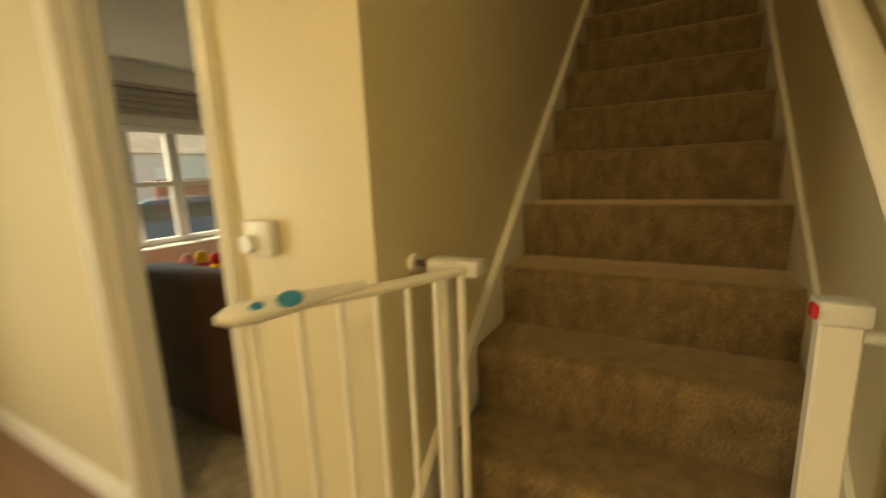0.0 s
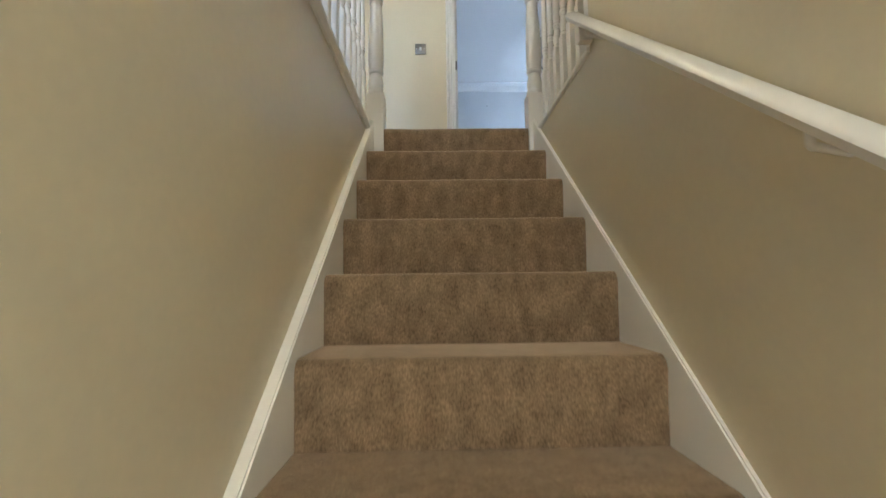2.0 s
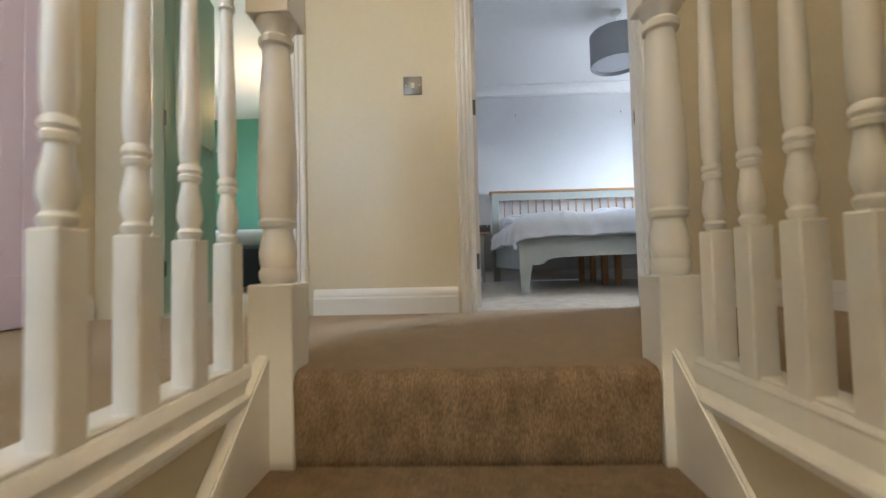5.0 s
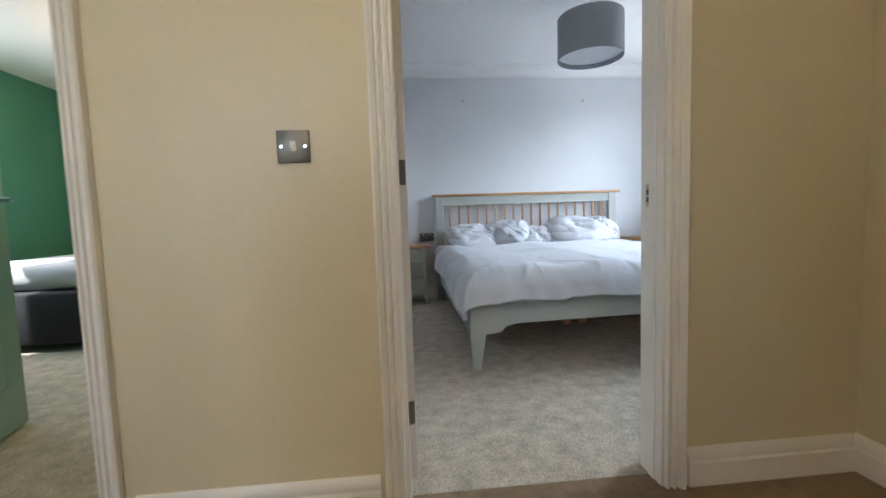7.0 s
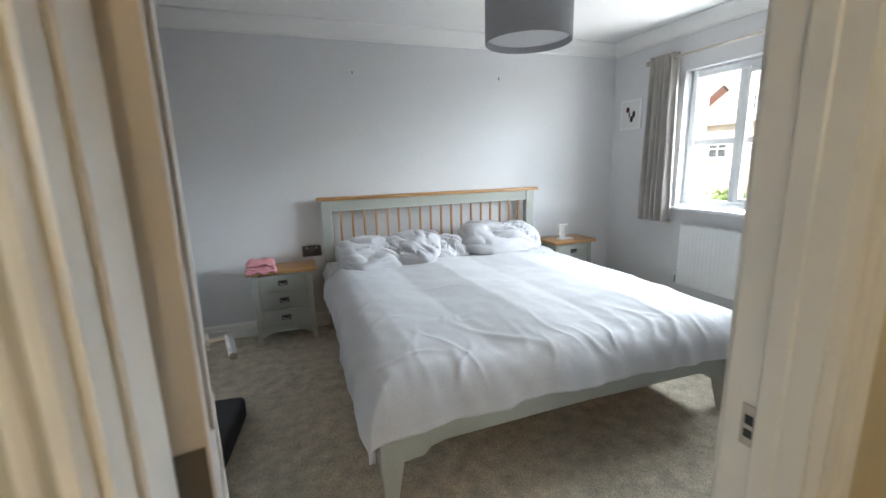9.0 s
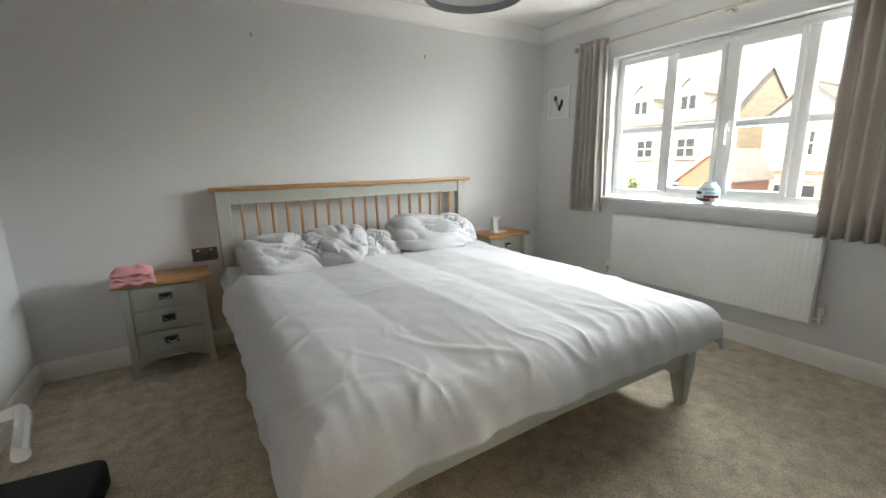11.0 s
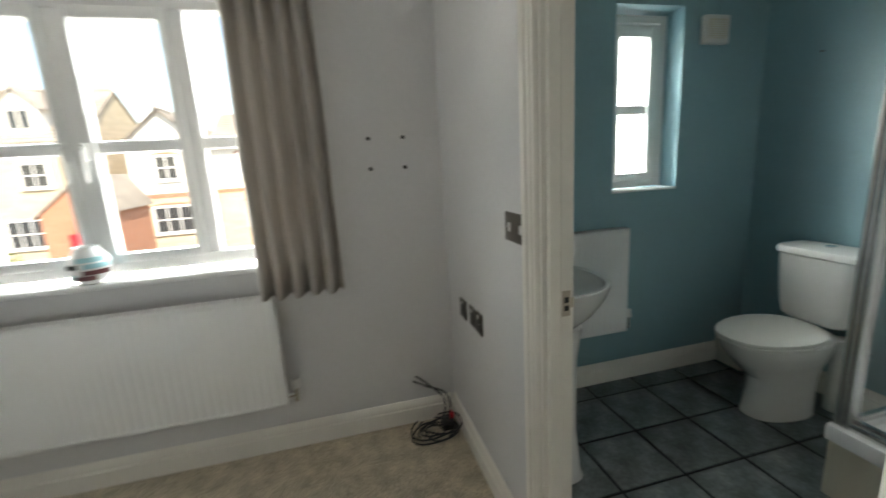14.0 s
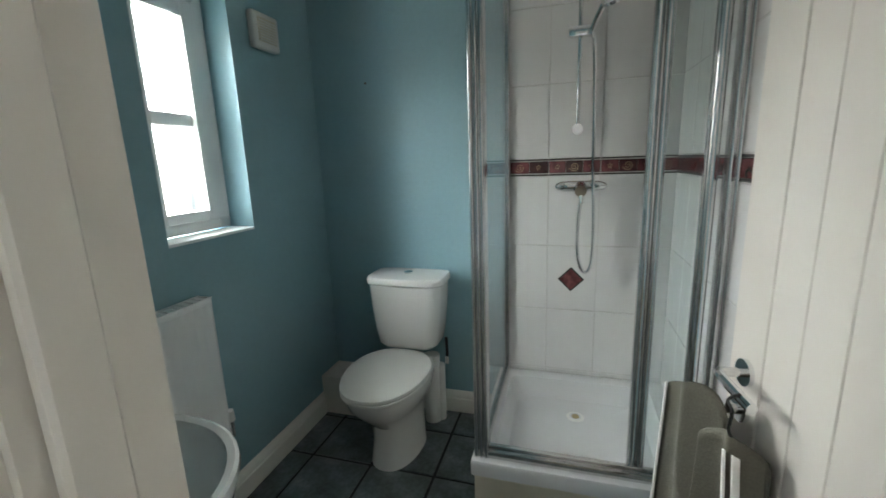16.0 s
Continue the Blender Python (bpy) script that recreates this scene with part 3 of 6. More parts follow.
        part("hinge", bm, STEEL, d, "dull steel butt hinge")
    d.matrix_basis = pose(hinge[0], hinge[1], z0, 0, 0, angle)
    return d


# bedroom door, swung a little past square into the room
leaf("door_bedroom", (0.072, 1.160), 101.5, 0.758, 0, 0.038, SATIN, "white panelled bedroom door standing wide open", False, 0.885, -1)
# shower room door, swung into it
leaf("door_ensuite", (1.612, 1.066), -82.3, 0.715, 0, 0.038, SATIN, "cream-white boarded shower room door standing open", True, 0.90, -1)
leaf("door_green_room", (-1.456, 1.150), 102, 0.70, 0, 0.038, material("sage_green_door_paint", (0.36, 0.43, 0.37), 0.45, blot=0.04, blot_scale=3), "grey-green painted door standing open", False, 0.98, 1)
leaf("door_pink_room", (-1.742, 0.842), -92, 0.715, 0, 0.038, DOOR_DAYLIT, "white boarded door pulled to, lilac daylight tint put into its colour", True, 0.98, -1, edge_mat=OAK)

# ---------------------------------------------------------------- staircase
stair = thing("staircase", (0.015, -1.4, GF), "carpeted straight staircase with white strings", "staircase")
for i in range(1, 14):
    y, z = -(i - 1) * G, -(i - 1) * R
    x0, x1 = (-0.352, 0.407) if i == 1 else (-0.402, 0.430)
    back = y + (0.06 if i == 1 else G + 0.03)
    if i == 1:
        back = 0.052
    nose = []
    for k in range(9):
        a = math.pi * (0.5 - k / 8.0)
        nose.append((y + 0.03 - 0.03 * math.cos(a), z - 0.03 + 0.03 * math.sin(a)))
    nose = nose[:5] + [(y + 0.0005, z - 0.045)]
    outline = [(back, z), *[(p + 0.0, q) for p, q in nose], (y + 0.003, z - 0.075), (y + 0.010, z - R - 0.002), (back, z - R - 0.002)]
    bm = B()
    n = 14
    rows_ = []
    for k in range(n + 1):
        x = x0 + (x1 - x0) * k / n
        ring = []
        for j, (p, q) in enumerate(outline):
            w = 0.0025 * noise.noise((x * 9, i * 3.1, j * 0.2)) if 0 < j < 8 else 0
            ring.append(bm.verts.new((x, p + w, q + (0.002 * noise.noise((x * 7, i * 5.3, 1.7)) if 0 < j < 6 else 0))))
        rows_.append(ring)
    for a, b in zip(rows_, rows_[1:]):
        for j in range(len(outline)):
            bm.faces.new((a[j], b[j], b[(j + 1) % len(outline)], a[(j + 1) % len(outline)]))
    bm.faces.new(rows_[0])
    bm.faces.new(list(reversed(rows_[-1])))
    part("carpeted_step", bm, CARPET, stair)
for x0, x1 in ((XL, -0.402), (0.430, XR)):
    bm = B()
    up, dn = 0.040, -0.30
    y0, y1 = -12.45 * G, 0.0
    m = R / G
    o = [(y0, y0 * m + up), (y1, y1 * m + up - 0.0), (y1, dn), (y0 + 0.0, max(GF, y0 * m + dn)), (y0, GF)]
    prism(bm, o, 'x', x0, x1)
    bmesh.ops.bevel(bm, geom=[e for e in bm.edges if abs(e.verts[0].co.x - e.verts[1].co.x) < 1e-5 and abs(e.verts[0].co.y - e.verts[1].co.y) > 1 and e.verts[0].co.z > e.verts[0].co.y * m], offset=0.004, segments=2, affect='EDGES')
    part("string_board", bm, WHITE, stair, "white painted string board")

# ---------------------------------------------------------------- balustrades
def turned(profile_r, w, z0, zb, zt, z1):
    """A square-ended turned post: square z0..zb, turned zb..zt, square zt..z1; profile_r: (height share, radius in half widths)."""
    bm = B()
    h = w / 2
    bx(bm, -h, h, -h, h, z0, zb, 0.0025)
    bx(bm, -h, h, -h, h, zt, z1, 0.0025)
    lathe(bm, [(r * h, zb + (zt - zb) * s) for s, r in profile_r], seg=16)
    return bm


SPINDLE = [(0, 0.7), (0.012, 0.92), (0.026, 0.95), (0.036, 0.75), (0.045, 0.78), (0.07, 0.98), (0.11, 0.95), (0.155, 0.74), (0.185, 0.66), (0.192, 0.86), (0.207, 0.92), (0.215, 0.75), (0.225, 0.92), (0.24, 0.88),
           (0.248, 0.70), (0.28, 0.84), (0.36, 0.88), (0.5, 0.82), (0.7, 0.67), (0.86, 0.55), (0.90, 0.53), (0.905, 0.78), (0.92, 0.8), (0.928, 0.6), (0.95, 0.66), (0.97, 0.9), (0.985, 0.92), (1, 0.7)]
NEWEL = [(0, 0.72), (0.02, 0.84), (0.045, 0.86), (0.06, 0.76), (0.075, 0.80), (0.11, 0.86), (0.15, 0.78), (0.19, 0.66), (0.205, 0.64), (0.212, 0.80), (0.232, 0.86), (0.245, 0.76), (0.26, 0.80), (0.33, 0.88), (0.5, 0.86),
         (0.7, 0.76), (0.86, 0.64), (0.90, 0.62), (0.908, 0.78), (0.93, 0.82), (0.945, 0.66), (0.965, 0.74), (0.985, 0.9), (1, 0.95)]
spindle_mesh = mesh_from("baluster", turned(SPINDLE, 0.041, 0.018, 0.272, 0.80, 0.885), WHITE)
newel_mesh = mesh_from("newel_post", turned(NEWEL, 0.096, -0.42, 0.186, 0.775, 1.06), WHITE)


def balustrade(x, newel_x, side, ys, y_end, label):
    d = thing("balustrade", (x, -0.4, 0), label, "balustrade", group="landing balustrades")
    n = new("newel_post", newel_mesh)
    n.matrix_basis = pose(newel_x, 0.045, 0)
    bpy.context.view_layer.update()
    under(n, d)
    bm = B()
    bx(bm, newel_x - 0.058, newel_x + 0.058, 0.045 - 0.058, 0.045 + 0.058, 1.06, 1.085, 0.008, 2)
    lathe(bm, [(0.028, 1.083), (0.024, 1.092), (0.046, 1.108), (0.05, 1.125), (0.042, 1.148), (0.02, 1.162), (0.0, 1.165)], (newel_x, 0.045, 0), 20)
    part("newel_cap", bm, WHITE, n)
    for y in ys:
        b = new("baluster", spindle_mesh)
        b.matrix_basis = pose(x, y, 0)
        under(b, d)
    s = side
    # moulded capping on the stair wall, stepped
    wall = XL if s < 0 else XR + 0.016
    if s < 0:
        o = [(wall + 0.018, -0.045), (wall + 0.024, -0.038), (wall + 0.024, -0.026), (wall + 0.012, -0.02), (wall + 0.008, -0.008), (wall + 0.010, 0.004), (wall + 0.004, 0.014), (wall - 0.004, 0.020), (wall - 0.10, 0.020), (wall - 0.10, -0.052), (wall + 0.012, -0.052)]
    else:
        o = [(wall - 0.012, -0.058), (wall - 0.026, -0.05), (wall - 0.028, -0.038), (wall - 0.022, -0.032), (wall - 0.006, -0.030), (wall + 0.010, -0.029), (wall + 0.010, -0.004), (wall + 0.014, 0.006), (wall + 0.012, 0.012), (wall + 0.019, 0.020), (wall + 0.10, 0.020), (wall + 0.10, -0.058)]
    bm = B()
    prism(bm, o, 'y', y_end, 0.0 if s < 0 else 0.0)
    part("capping", bm, WHITE, d, "white moulded capping board")
    for a, b in zip(ys, ys[1:]):
        bm = B()
        bx(bm, x - 0.016, x + 0.016, min(a, b) + 0.021, max(a, b) - 0.021, 0.0195, 0.026, 0.002)
        part("fillet", bm, WHITE, d)
    bm = B()
    o = [(x - 0.028, 0.885), (x - 0.031, 0.90), (x - 0.024, 0.912), (x - 0.026, 0.928), (x - 0.014, 0.941), (x, 0.944), (x + 0.014, 0.941), (x + 0.026, 0.928), (x + 0.024, 0.912), (x + 0.031, 0.90), (x + 0.028, 0.885)]
    prism(bm, o, 'y', y_end, 0.002)
    part("handrail", bm, WHITE, d)
    return d


balustrade(-0.460, -0.400, -1, [-0.054 - 0.119 * k for k in range(9)], -1.12, "white turned balustrade along the stairwell")
balustrade(0.498, 0.458, 1, [-0.050 - 0.1035 * k for k in range(7)], -0.78, "white turned balustrade with a wide inner ledge")

# handrail on the stair wall
rail = thing("wall_handrail", (XR, -1.6, -0.6), "white moulded handrail fixed along the stair wall", "handrail")
bm = B()
d = Vector((0, -(2.4 - 0.775), -(1.285 - 0.04))).normalized()
A0, A1 = Vector((XR - 0.052, -0.785, 0.078)), Vector((XR - 0.052, -2.62, -1.478))
up = Vector((0, 0, 1))
prof = [(-0.026, -0.022), (-0.032, -0.006), (-0.030, 0.000), (-0.024, 0.006), (-0.014, 0.010), (0.0, 0.012), (0.014, 0.010), (0.026, 0.005), (0.034, -0.004), (0.034, -0.022)]
lo = [bm.verts.new(A0 + Vector((u, 0, v))) for u, v in prof]
hi = [bm.verts.new(A1 + Vector((u, 0, v))) for u, v in prof]
bm.faces.new(lo)
bm.faces.new(list(reversed(hi)))
for k in range(len(prof)):
    bm.faces.new((lo[k], hi[k], hi[(k + 1) % len(prof)], lo[(k + 1) % len(prof)]))
part("rail", bm, WHITE, rail)
for s in (0.06, 0.45, 0.9):
    p = A0.lerp(A1, s)
    bm = B()
    rod(bm, p + Vector((0, 0, -0.02)), p + Vector((0.0, 0, -0.05)), 0.006)
    rod(bm, p + Vector((0, 0, -0.05)), p + Vector((0.061, 0, -0.06)), 0.006)
    part("bracket", bm, WHITE, rail)
bm = B()
bx(bm, XR - 0.05, XR - 0.001, -0.82, -0.785, -0.035, 0.01, 0.008, 2)
part("end_block", bm, WHITE, rail)

# ---------------------------------------------------------------- baby gate at the stair foot
gate = thing("stair_gate", (0, -2.2, GF + 0.2), "white metal baby gate standing open at the stair foot", "baby gate")
GB = -11 * R - 0.0
for x0, x1, y, red in ((-0.372, -0.328, -2.40, 0), (0.318, 0.372, -2.40, 1)):
    bm = B()
    bx(bm, x0, x1, y - 0.018, y + 0.018, GB - 0.002, -1.49 - 0.02 * red, 0.004)
    post = part("gate_upright", bm, WHITE, gate)
    bm = B()
    bx(bm, x0 - 0.006, x1 + (0.006 if red else 0.078), y - 0.026, y + 0.026, -1.492 - 0.02 * red, -1.455 - 0.02 * red, 0.006, 2)
    part("cap", bm, PLASTIC, post)
    if red:
        bm = B()
        bx(bm, x0 - 0.013, x0 - 0.005, y - 0.030, y - 0.006, -1.502, -1.480, 0.002)
        part("latch_marker", bm, RED, post, "red latch marker")
bm = B()
rod(bm, (XL + 0.010, -2.40, -1.472), (-0.372, -2.40, -1.472), 0.007)
part("threaded_spindle", bm, STEEL, gate, "dull steel pressure spindle")
bm = B()
rod(bm, (XL, -2.40, -1.472), (XL + 0.014, -2.40, -1.472), 0.021, seg=20)
part("wall_fixing", bm, PLASTIC, gate)
bm = B()
rod(bm, (0.37, -2.40, -1.53), (XR, -2.40, -1.53), 0.012)
part("wall_fixing", bm, PLASTIC, gate)
h0, h1 = Vector((-0.282, -2.422, 0)), Vector((-0.448, -2.895, 0))
u = (h1 - h0).normalized()
L = (h1 - h0).length
bm = B()
tube(bm, [h0 + Vector((0, 0, -1.475)), h0.lerp(h1, 0.5) + Vector((0, 0, -1.468)), h0.lerp(h1, 0.8) + Vector((0, 0, -1.458))], 0.011, 10)
part("top_rail", bm, WHITE, gate)
bm = B()
tube(bm, [h0 + Vector((0, 0, GB - 0.13)), h1 + Vector((0, 0, GB - 0.13))], 0.011, 10)
part("bottom_rail", bm, WHITE, gate)
for k in range(7):
    p = h0 + u * (L * (0.02 + k * 0.145))
    bm = B()
    rod(bm, p + Vector((0, 0, GB - 0.13)), p + Vector((0, 0, -1.468)), 0.0068 if k else 0.010, seg=10)
    part("bar", bm, WHITE, gate)
bm = B()
side_v = Vector((-u.y, u.x, 0))
pts = [(0.50, 0.010, 0.010), (0.62, 0.012, 0.012), (0.76, 0.018, 0.017), (0.87, 0.022, 0.020), (0.95, 0.018, 0.016), (0.985, 0.006, 0.006)]
rings = []
for s, w, hh in pts:
    c = h0 + u * (L * s) + Vector((0, 0, -1.455))
    rings.append([bm.verts.new(c + side_v * (w * math.cos(a)) + Vector((0, 0, hh * math.sin(a)))) for a in [2 * math.pi * k / 12 for k in range(12)]])
for a, b in zip(rings, rings[1:]):
    for k in range(12):
        bm.faces.new((a[k], a[(k + 1) % 12], b[(k + 1) % 12], b[k]))
bm.faces.new(rings[0])
bm.faces.new(list(reversed(rings[-1])))
grip = part("latch_handle", bm, PLASTIC, gate, "white and grey latch handle with blue marks")
for s, w in ((0.78, 0.022), (0.88, 0.011)):
    bm = B()
    c = h0 + u * (L * s) + Vector((0, 0, -1.455))
    lathe(bm, [(w, 0), (w * 0.9, 0.004), (0.0, 0.005)], (0, 0, 0), 14, 1, 0.6)
    bmesh.ops.transform(bm, verts=bm.verts, matrix=Matrix.Translation(c - side_v * 0.0 + Vector((0.0, 0.0, 0.0))) @ Matrix.Rotation(math.atan2(u.y, u.x), 4, 'Z') @ Matrix.Translation((0, 0.015, 0.011)) @ Matrix.Rotation(radians(-65), 4, 'X'))
    part("blue_mark", bm, TEAL, grip)

# ---------------------------------------------------------------- wall plates
def plate(name, axis, face, side, u, z, w, h, label, category, gangs, kind_of="switch"):
    """A brushed metal switch or socket plate on a wall face."""
    base = (u, face, z) if axis == 'y' else (face, u, z)
    d = thing(name, base, label, category)

    def pb(u0, u1, z0, z1, d0, d1, bev, mat, nm, parent, lab=""):
        bm = B()
        lo, hi = sorted((face + side * d0, face + side * d1))
        if axis == 'y':
            bx(bm, u0, u1, lo, hi, z0, z1, bev, 2)
        else:
            bx(bm, lo, hi, u0, u1, z0, z1, bev, 2)
        return part(nm, bm, mat, parent, lab)
    body = pb(u - w / 2, u + w / 2, z - h / 2, z + h / 2, 0.0005, 0.008, 0.003, STEEL, "face_plate", d)
    for k in range(gangs):
        c = u + (k - (gangs - 1) / 2) * w / max(gangs, 1)
        if kind_of == "switch":
            pb(c - 0.008, c + 0.008, z - 0.013, z + 0.013, 0.008, 0.011, 0.002, PLASTIC, "rocker", d, "white rocker")
        else:
            pb(c - 0.024, c + 0.024, z - 0.03, z + 0.018, 0.008, 0.009, 0.0004, SOCKET, "socket_insert", d)
            pb(c - 0.006, c + 0.006, z + 0.02, z + 0.034, 0.008, 0.011, 0.002, PLASTIC, "rocker", d)
    for k in (-1, 1):
        bm = B()
        c = u + k * w * 0.36
        if axis == 'y':
            rod(bm, (c, face + side * 0.007, z), (c, face + side * 0.009, z), 0.0035)
        else:
            rod(bm, (face + side * 0.007, c, z), (face + side * 0.009, c, z), 0.0035)
        part("screw", bm, CHROME, d)
    return d


plate("light_switch", 'y', YA, -1, -0.190, 1.050, 0.086, 0.086, "brushed steel light switch with a white rocker", "light switch", 1)
plate("double_light_switch", 'y', YB, 1, 2.460, 1.085, 0.146, 0.086, "brushed steel double switch beside the shower room door", "light switch", 2)
plate("wall_socket", 'y', YB, 1, 2.860, 0.662, 0.146, 0.086, "brushed steel double socket", "wall socket", 2, "socket")
plate("aerial_socket", 'y', YB, 1, 3.024, 0.654, 0.086, 0.086, "brushed steel aerial socket", "wall socket", 1, "socket")
plate("wall_socket", 'y', YH, -1, 0.325, 0.64, 0.146, 0.086, "brushed steel double socket behind the bedside", "wall socket", 2, "socket")
th = thing("thermostat", (-0.72, YC, -1.40), "cream-white square thermostat on the hall wall", "thermostat")
bm = B()
bx(bm, -0.808, -0.713, YC - 0.03, YC - 0.001, -1.445, -1.36, 0.006, 2)
part("body", bm, PLASTIC, th)
bm = B()
rod(bm, (-0.782, YC - 0.048, -1.415), (-0.782, YC - 0.03, -1.415), 0.022, seg=20)
part("dial", bm, PLASTIC, th)

# ---------------------------------------------------------------- bed
bed = thing("bed", (1.36, 3.1, 0), "grey-green painted super king bed with oak trim and low foot end", "bed")
X0, X1, Y0, Y1 = 0.433, 2.29, 2.085, 4.14
for x0, x1 in ((X0 - 0.018, X0 + 0.062), (X1 - 0.062, X1 + 0.018)):
    bm = B()
    bx(bm, x0, x1, Y1 - 0.06, Y1, 0, 1.045, 0.004)
    part("headboard_post", bm, SAGE, bed)
for x, s in ((X0, 1), (X1, -1)):
    bm = B()
    w = 0.085
    a, b = (x, x + w) if s > 0 else (x - w, x)
    ta, tb = (x + 0.012, x + 0.055) if s > 0 else (x - 0.055, x - 0.012)
    lo = [bm.verts.new(p) for p in ((ta, Y0 + 0.012, 0), (tb, Y0 + 0.012, 0), (tb, Y0 + 0.055, 0), (ta, Y0 + 0.055, 0))]
    mi = [bm.verts.new(p) for p in ((a, Y0, 0.20), (b, Y0, 0.20), (b, Y0 + w, 0.20), (a, Y0 + w, 0.20))]
    hi = [bm.verts.new(p) for p in ((a, Y0, 0.395), (b, Y0, 0.395), (b, Y0 + w, 0.395), (a, Y0 + w, 0.395))]
    bm.faces.new(list(reversed(lo)))
    bm.faces.new(hi)
    for p, q in ((lo, mi), (mi, hi)):
        for k in range(4):
            bm.faces.new((p[k], p[(k + 1) % 4], q[(k + 1) % 4], q[k]))
    part("leg", bm, SAGE, bed)
# foot rail with shaped brackets next to the legs
bm = B()
o = [(X0 + 0.08, 0.395), (X0 + 0.08, 0.195), (X0 + 0.17, 0.205), (X0 + 0.20, 0.235), (X0 + 0.26, 0.25), (1.36, 0.262), (X1 - 0.26, 0.25), (X1 - 0.20, 0.235), (X1 - 0.17, 0.205), (X1 - 0.08, 0.195), (X1 - 0.08, 0.395)]
prism(bm, o, 'y', Y0 + 0.012, Y0 + 0.045)
part("foot_rail", bm, SAGE, bed)
for x in (X0 + 0.012, X1 - 0.045):
    bm = B()
    bx(bm, x, x + 0.033, Y0 + 0.08, Y1 - 0.05, 0.17, 0.40, 0.003)
    part("side_rail", bm, SAGE, bed)
for y in (2.9, 3.6):
    for x in (1.28, 1.40):
        bm = B()
        bx(bm, x, x + 0.05, y, y + 0.05, 0, 0.286, 0.003)
        part("support_leg", bm, OAK_UP, bed)
bm = B()
bx(bm, X0 + 0.05, X1 - 0.05, Y0 + 0.08, Y1 - 0.06, 0.285, 0.31)
part("slat_base", bm, OAK, bed)
bm = B()
bx(bm, 0.389, 2.345, Y1 - 0.075, Y1 + 0.015, 1.043, 1.068, 0.006, 2)
part("top_cap", bm, OAK, bed, "oak top rail")
bm = B()
bx(bm, X0 + 0.06, X1 - 0.06, Y1 - 0.05, Y1 - 0.012, 0.955, 1.043, 0.004)
part("upper_rail", bm, SAGE, bed)
bm = B()
bx(bm, X0 + 0.06, X1 - 0.06, Y1 - 0.05, Y1 - 0.012, 0.46, 0.56, 0.004)
part("lower_rail", bm, SAGE, bed)
nsp = 18
for k in range(nsp):
    x = X0 + 0.13 + k * (X1 - X0 - 0.26) / (nsp - 1)
    bm = B()
    bx(bm, x - 0.008, x + 0.008, Y1 - 0.04, Y1 - 0.022, 0.55, 0.96, 0.002)
    part("spindle", bm, OAK_UP, bed)
bm = B()
bx(bm, X0 + 0.03, X1 - 0.03, Y0 + 0.05, Y1 - 0.07, 0.31, 0.50, 0.05, 3)
mattress = single("mattress", bm, LINEN, "white mattress lying in the bed frame", "mattress")

# duvet: draped sheet with folds
random.seed(31)
cx, hw = 1.355, 0.935
ya = 2.03
# creases as (u, v, heading, length, width, height): fanning up from the foot edge, in from the sides, and a few across the top
CREASES = []
for k in range(22):
    CREASES.append((-0.95 + 1.9 * (k + random.uniform(0.1, 0.9)) / 22, random.uniform(-0.12, 0.0), radians(90 + random.uniform(-32, 32)), random.uniform(0.22, 0.62), random.uniform(0.009, 0.022), random.uniform(0.004, 0.011)))
for k in range(9):
    sgn = -1 if k % 2 else 1
    CREASES.append((sgn * random.uniform(0.90, 1.05), random.uniform(0.2, 1.6), radians((180 if sgn > 0 else 0) + random.uniform(-40, 40)), random.uniform(0.15, 0.35), random.uniform(0.012, 0.026), random.uniform(0.004, 0.010)))
for k in range(12):
    CREASES.append((random.uniform(-0.7, 0.75), random.uniform(0.4, 1.75), radians(random.uniform(0, 360)), random.uniform(0.12, 0.3), random.uniform(0.008, 0.016), random.uniform(0.002, 0.0045)))
for k in range(6):
    CREASES.append((0.45 + 0.07 * k, 1.62 + random.uniform(-0.08, 0.12), radians(random.uniform(150, 230)), random.uniform(0.12, 0.25), 0.012, 0.006))


def crease_height(u, v):
    z = 0.0
    for a, b, head, length, width, high in CREASES:
        du, dv = u - a, v - b
        t = (du * math.cos(head) + dv * math.sin(head)) / length
        if -0.1 < t < 1.0:
            off = (-du * math.sin(head) + dv * math.cos(head)) - 0.03 * math.sin(5 * t + a * 9)
            if abs(off) < 3 * width:
                z += high * math.exp(-(off / width) ** 2) * math.sin(math.pi * min(1.0, (t + 0.1) / 0.55) * 0.5) * (1 - max(0.0, t)) ** 0.8
    return z


def saw(t):
    """A soft zigzag between -1 and 1."""
    t = t - math.floor(t)
    return 4 * abs(t - 0.5) - 1


def drop(o, rr=0.12):
    """In-plane run and fall past a rounded edge."""
    if o <= 0:
        return 0.0, 0.0
    a = min(o / rr, math.pi / 2 * 0.92)
    run, fall = rr * math.sin(a), rr * (1 - math.cos(a))
    rest = o - rr * a
    if rest > 0:
        run += rest * math.cos(a)
        fall += rest * math.sin(a)
    return run, fall


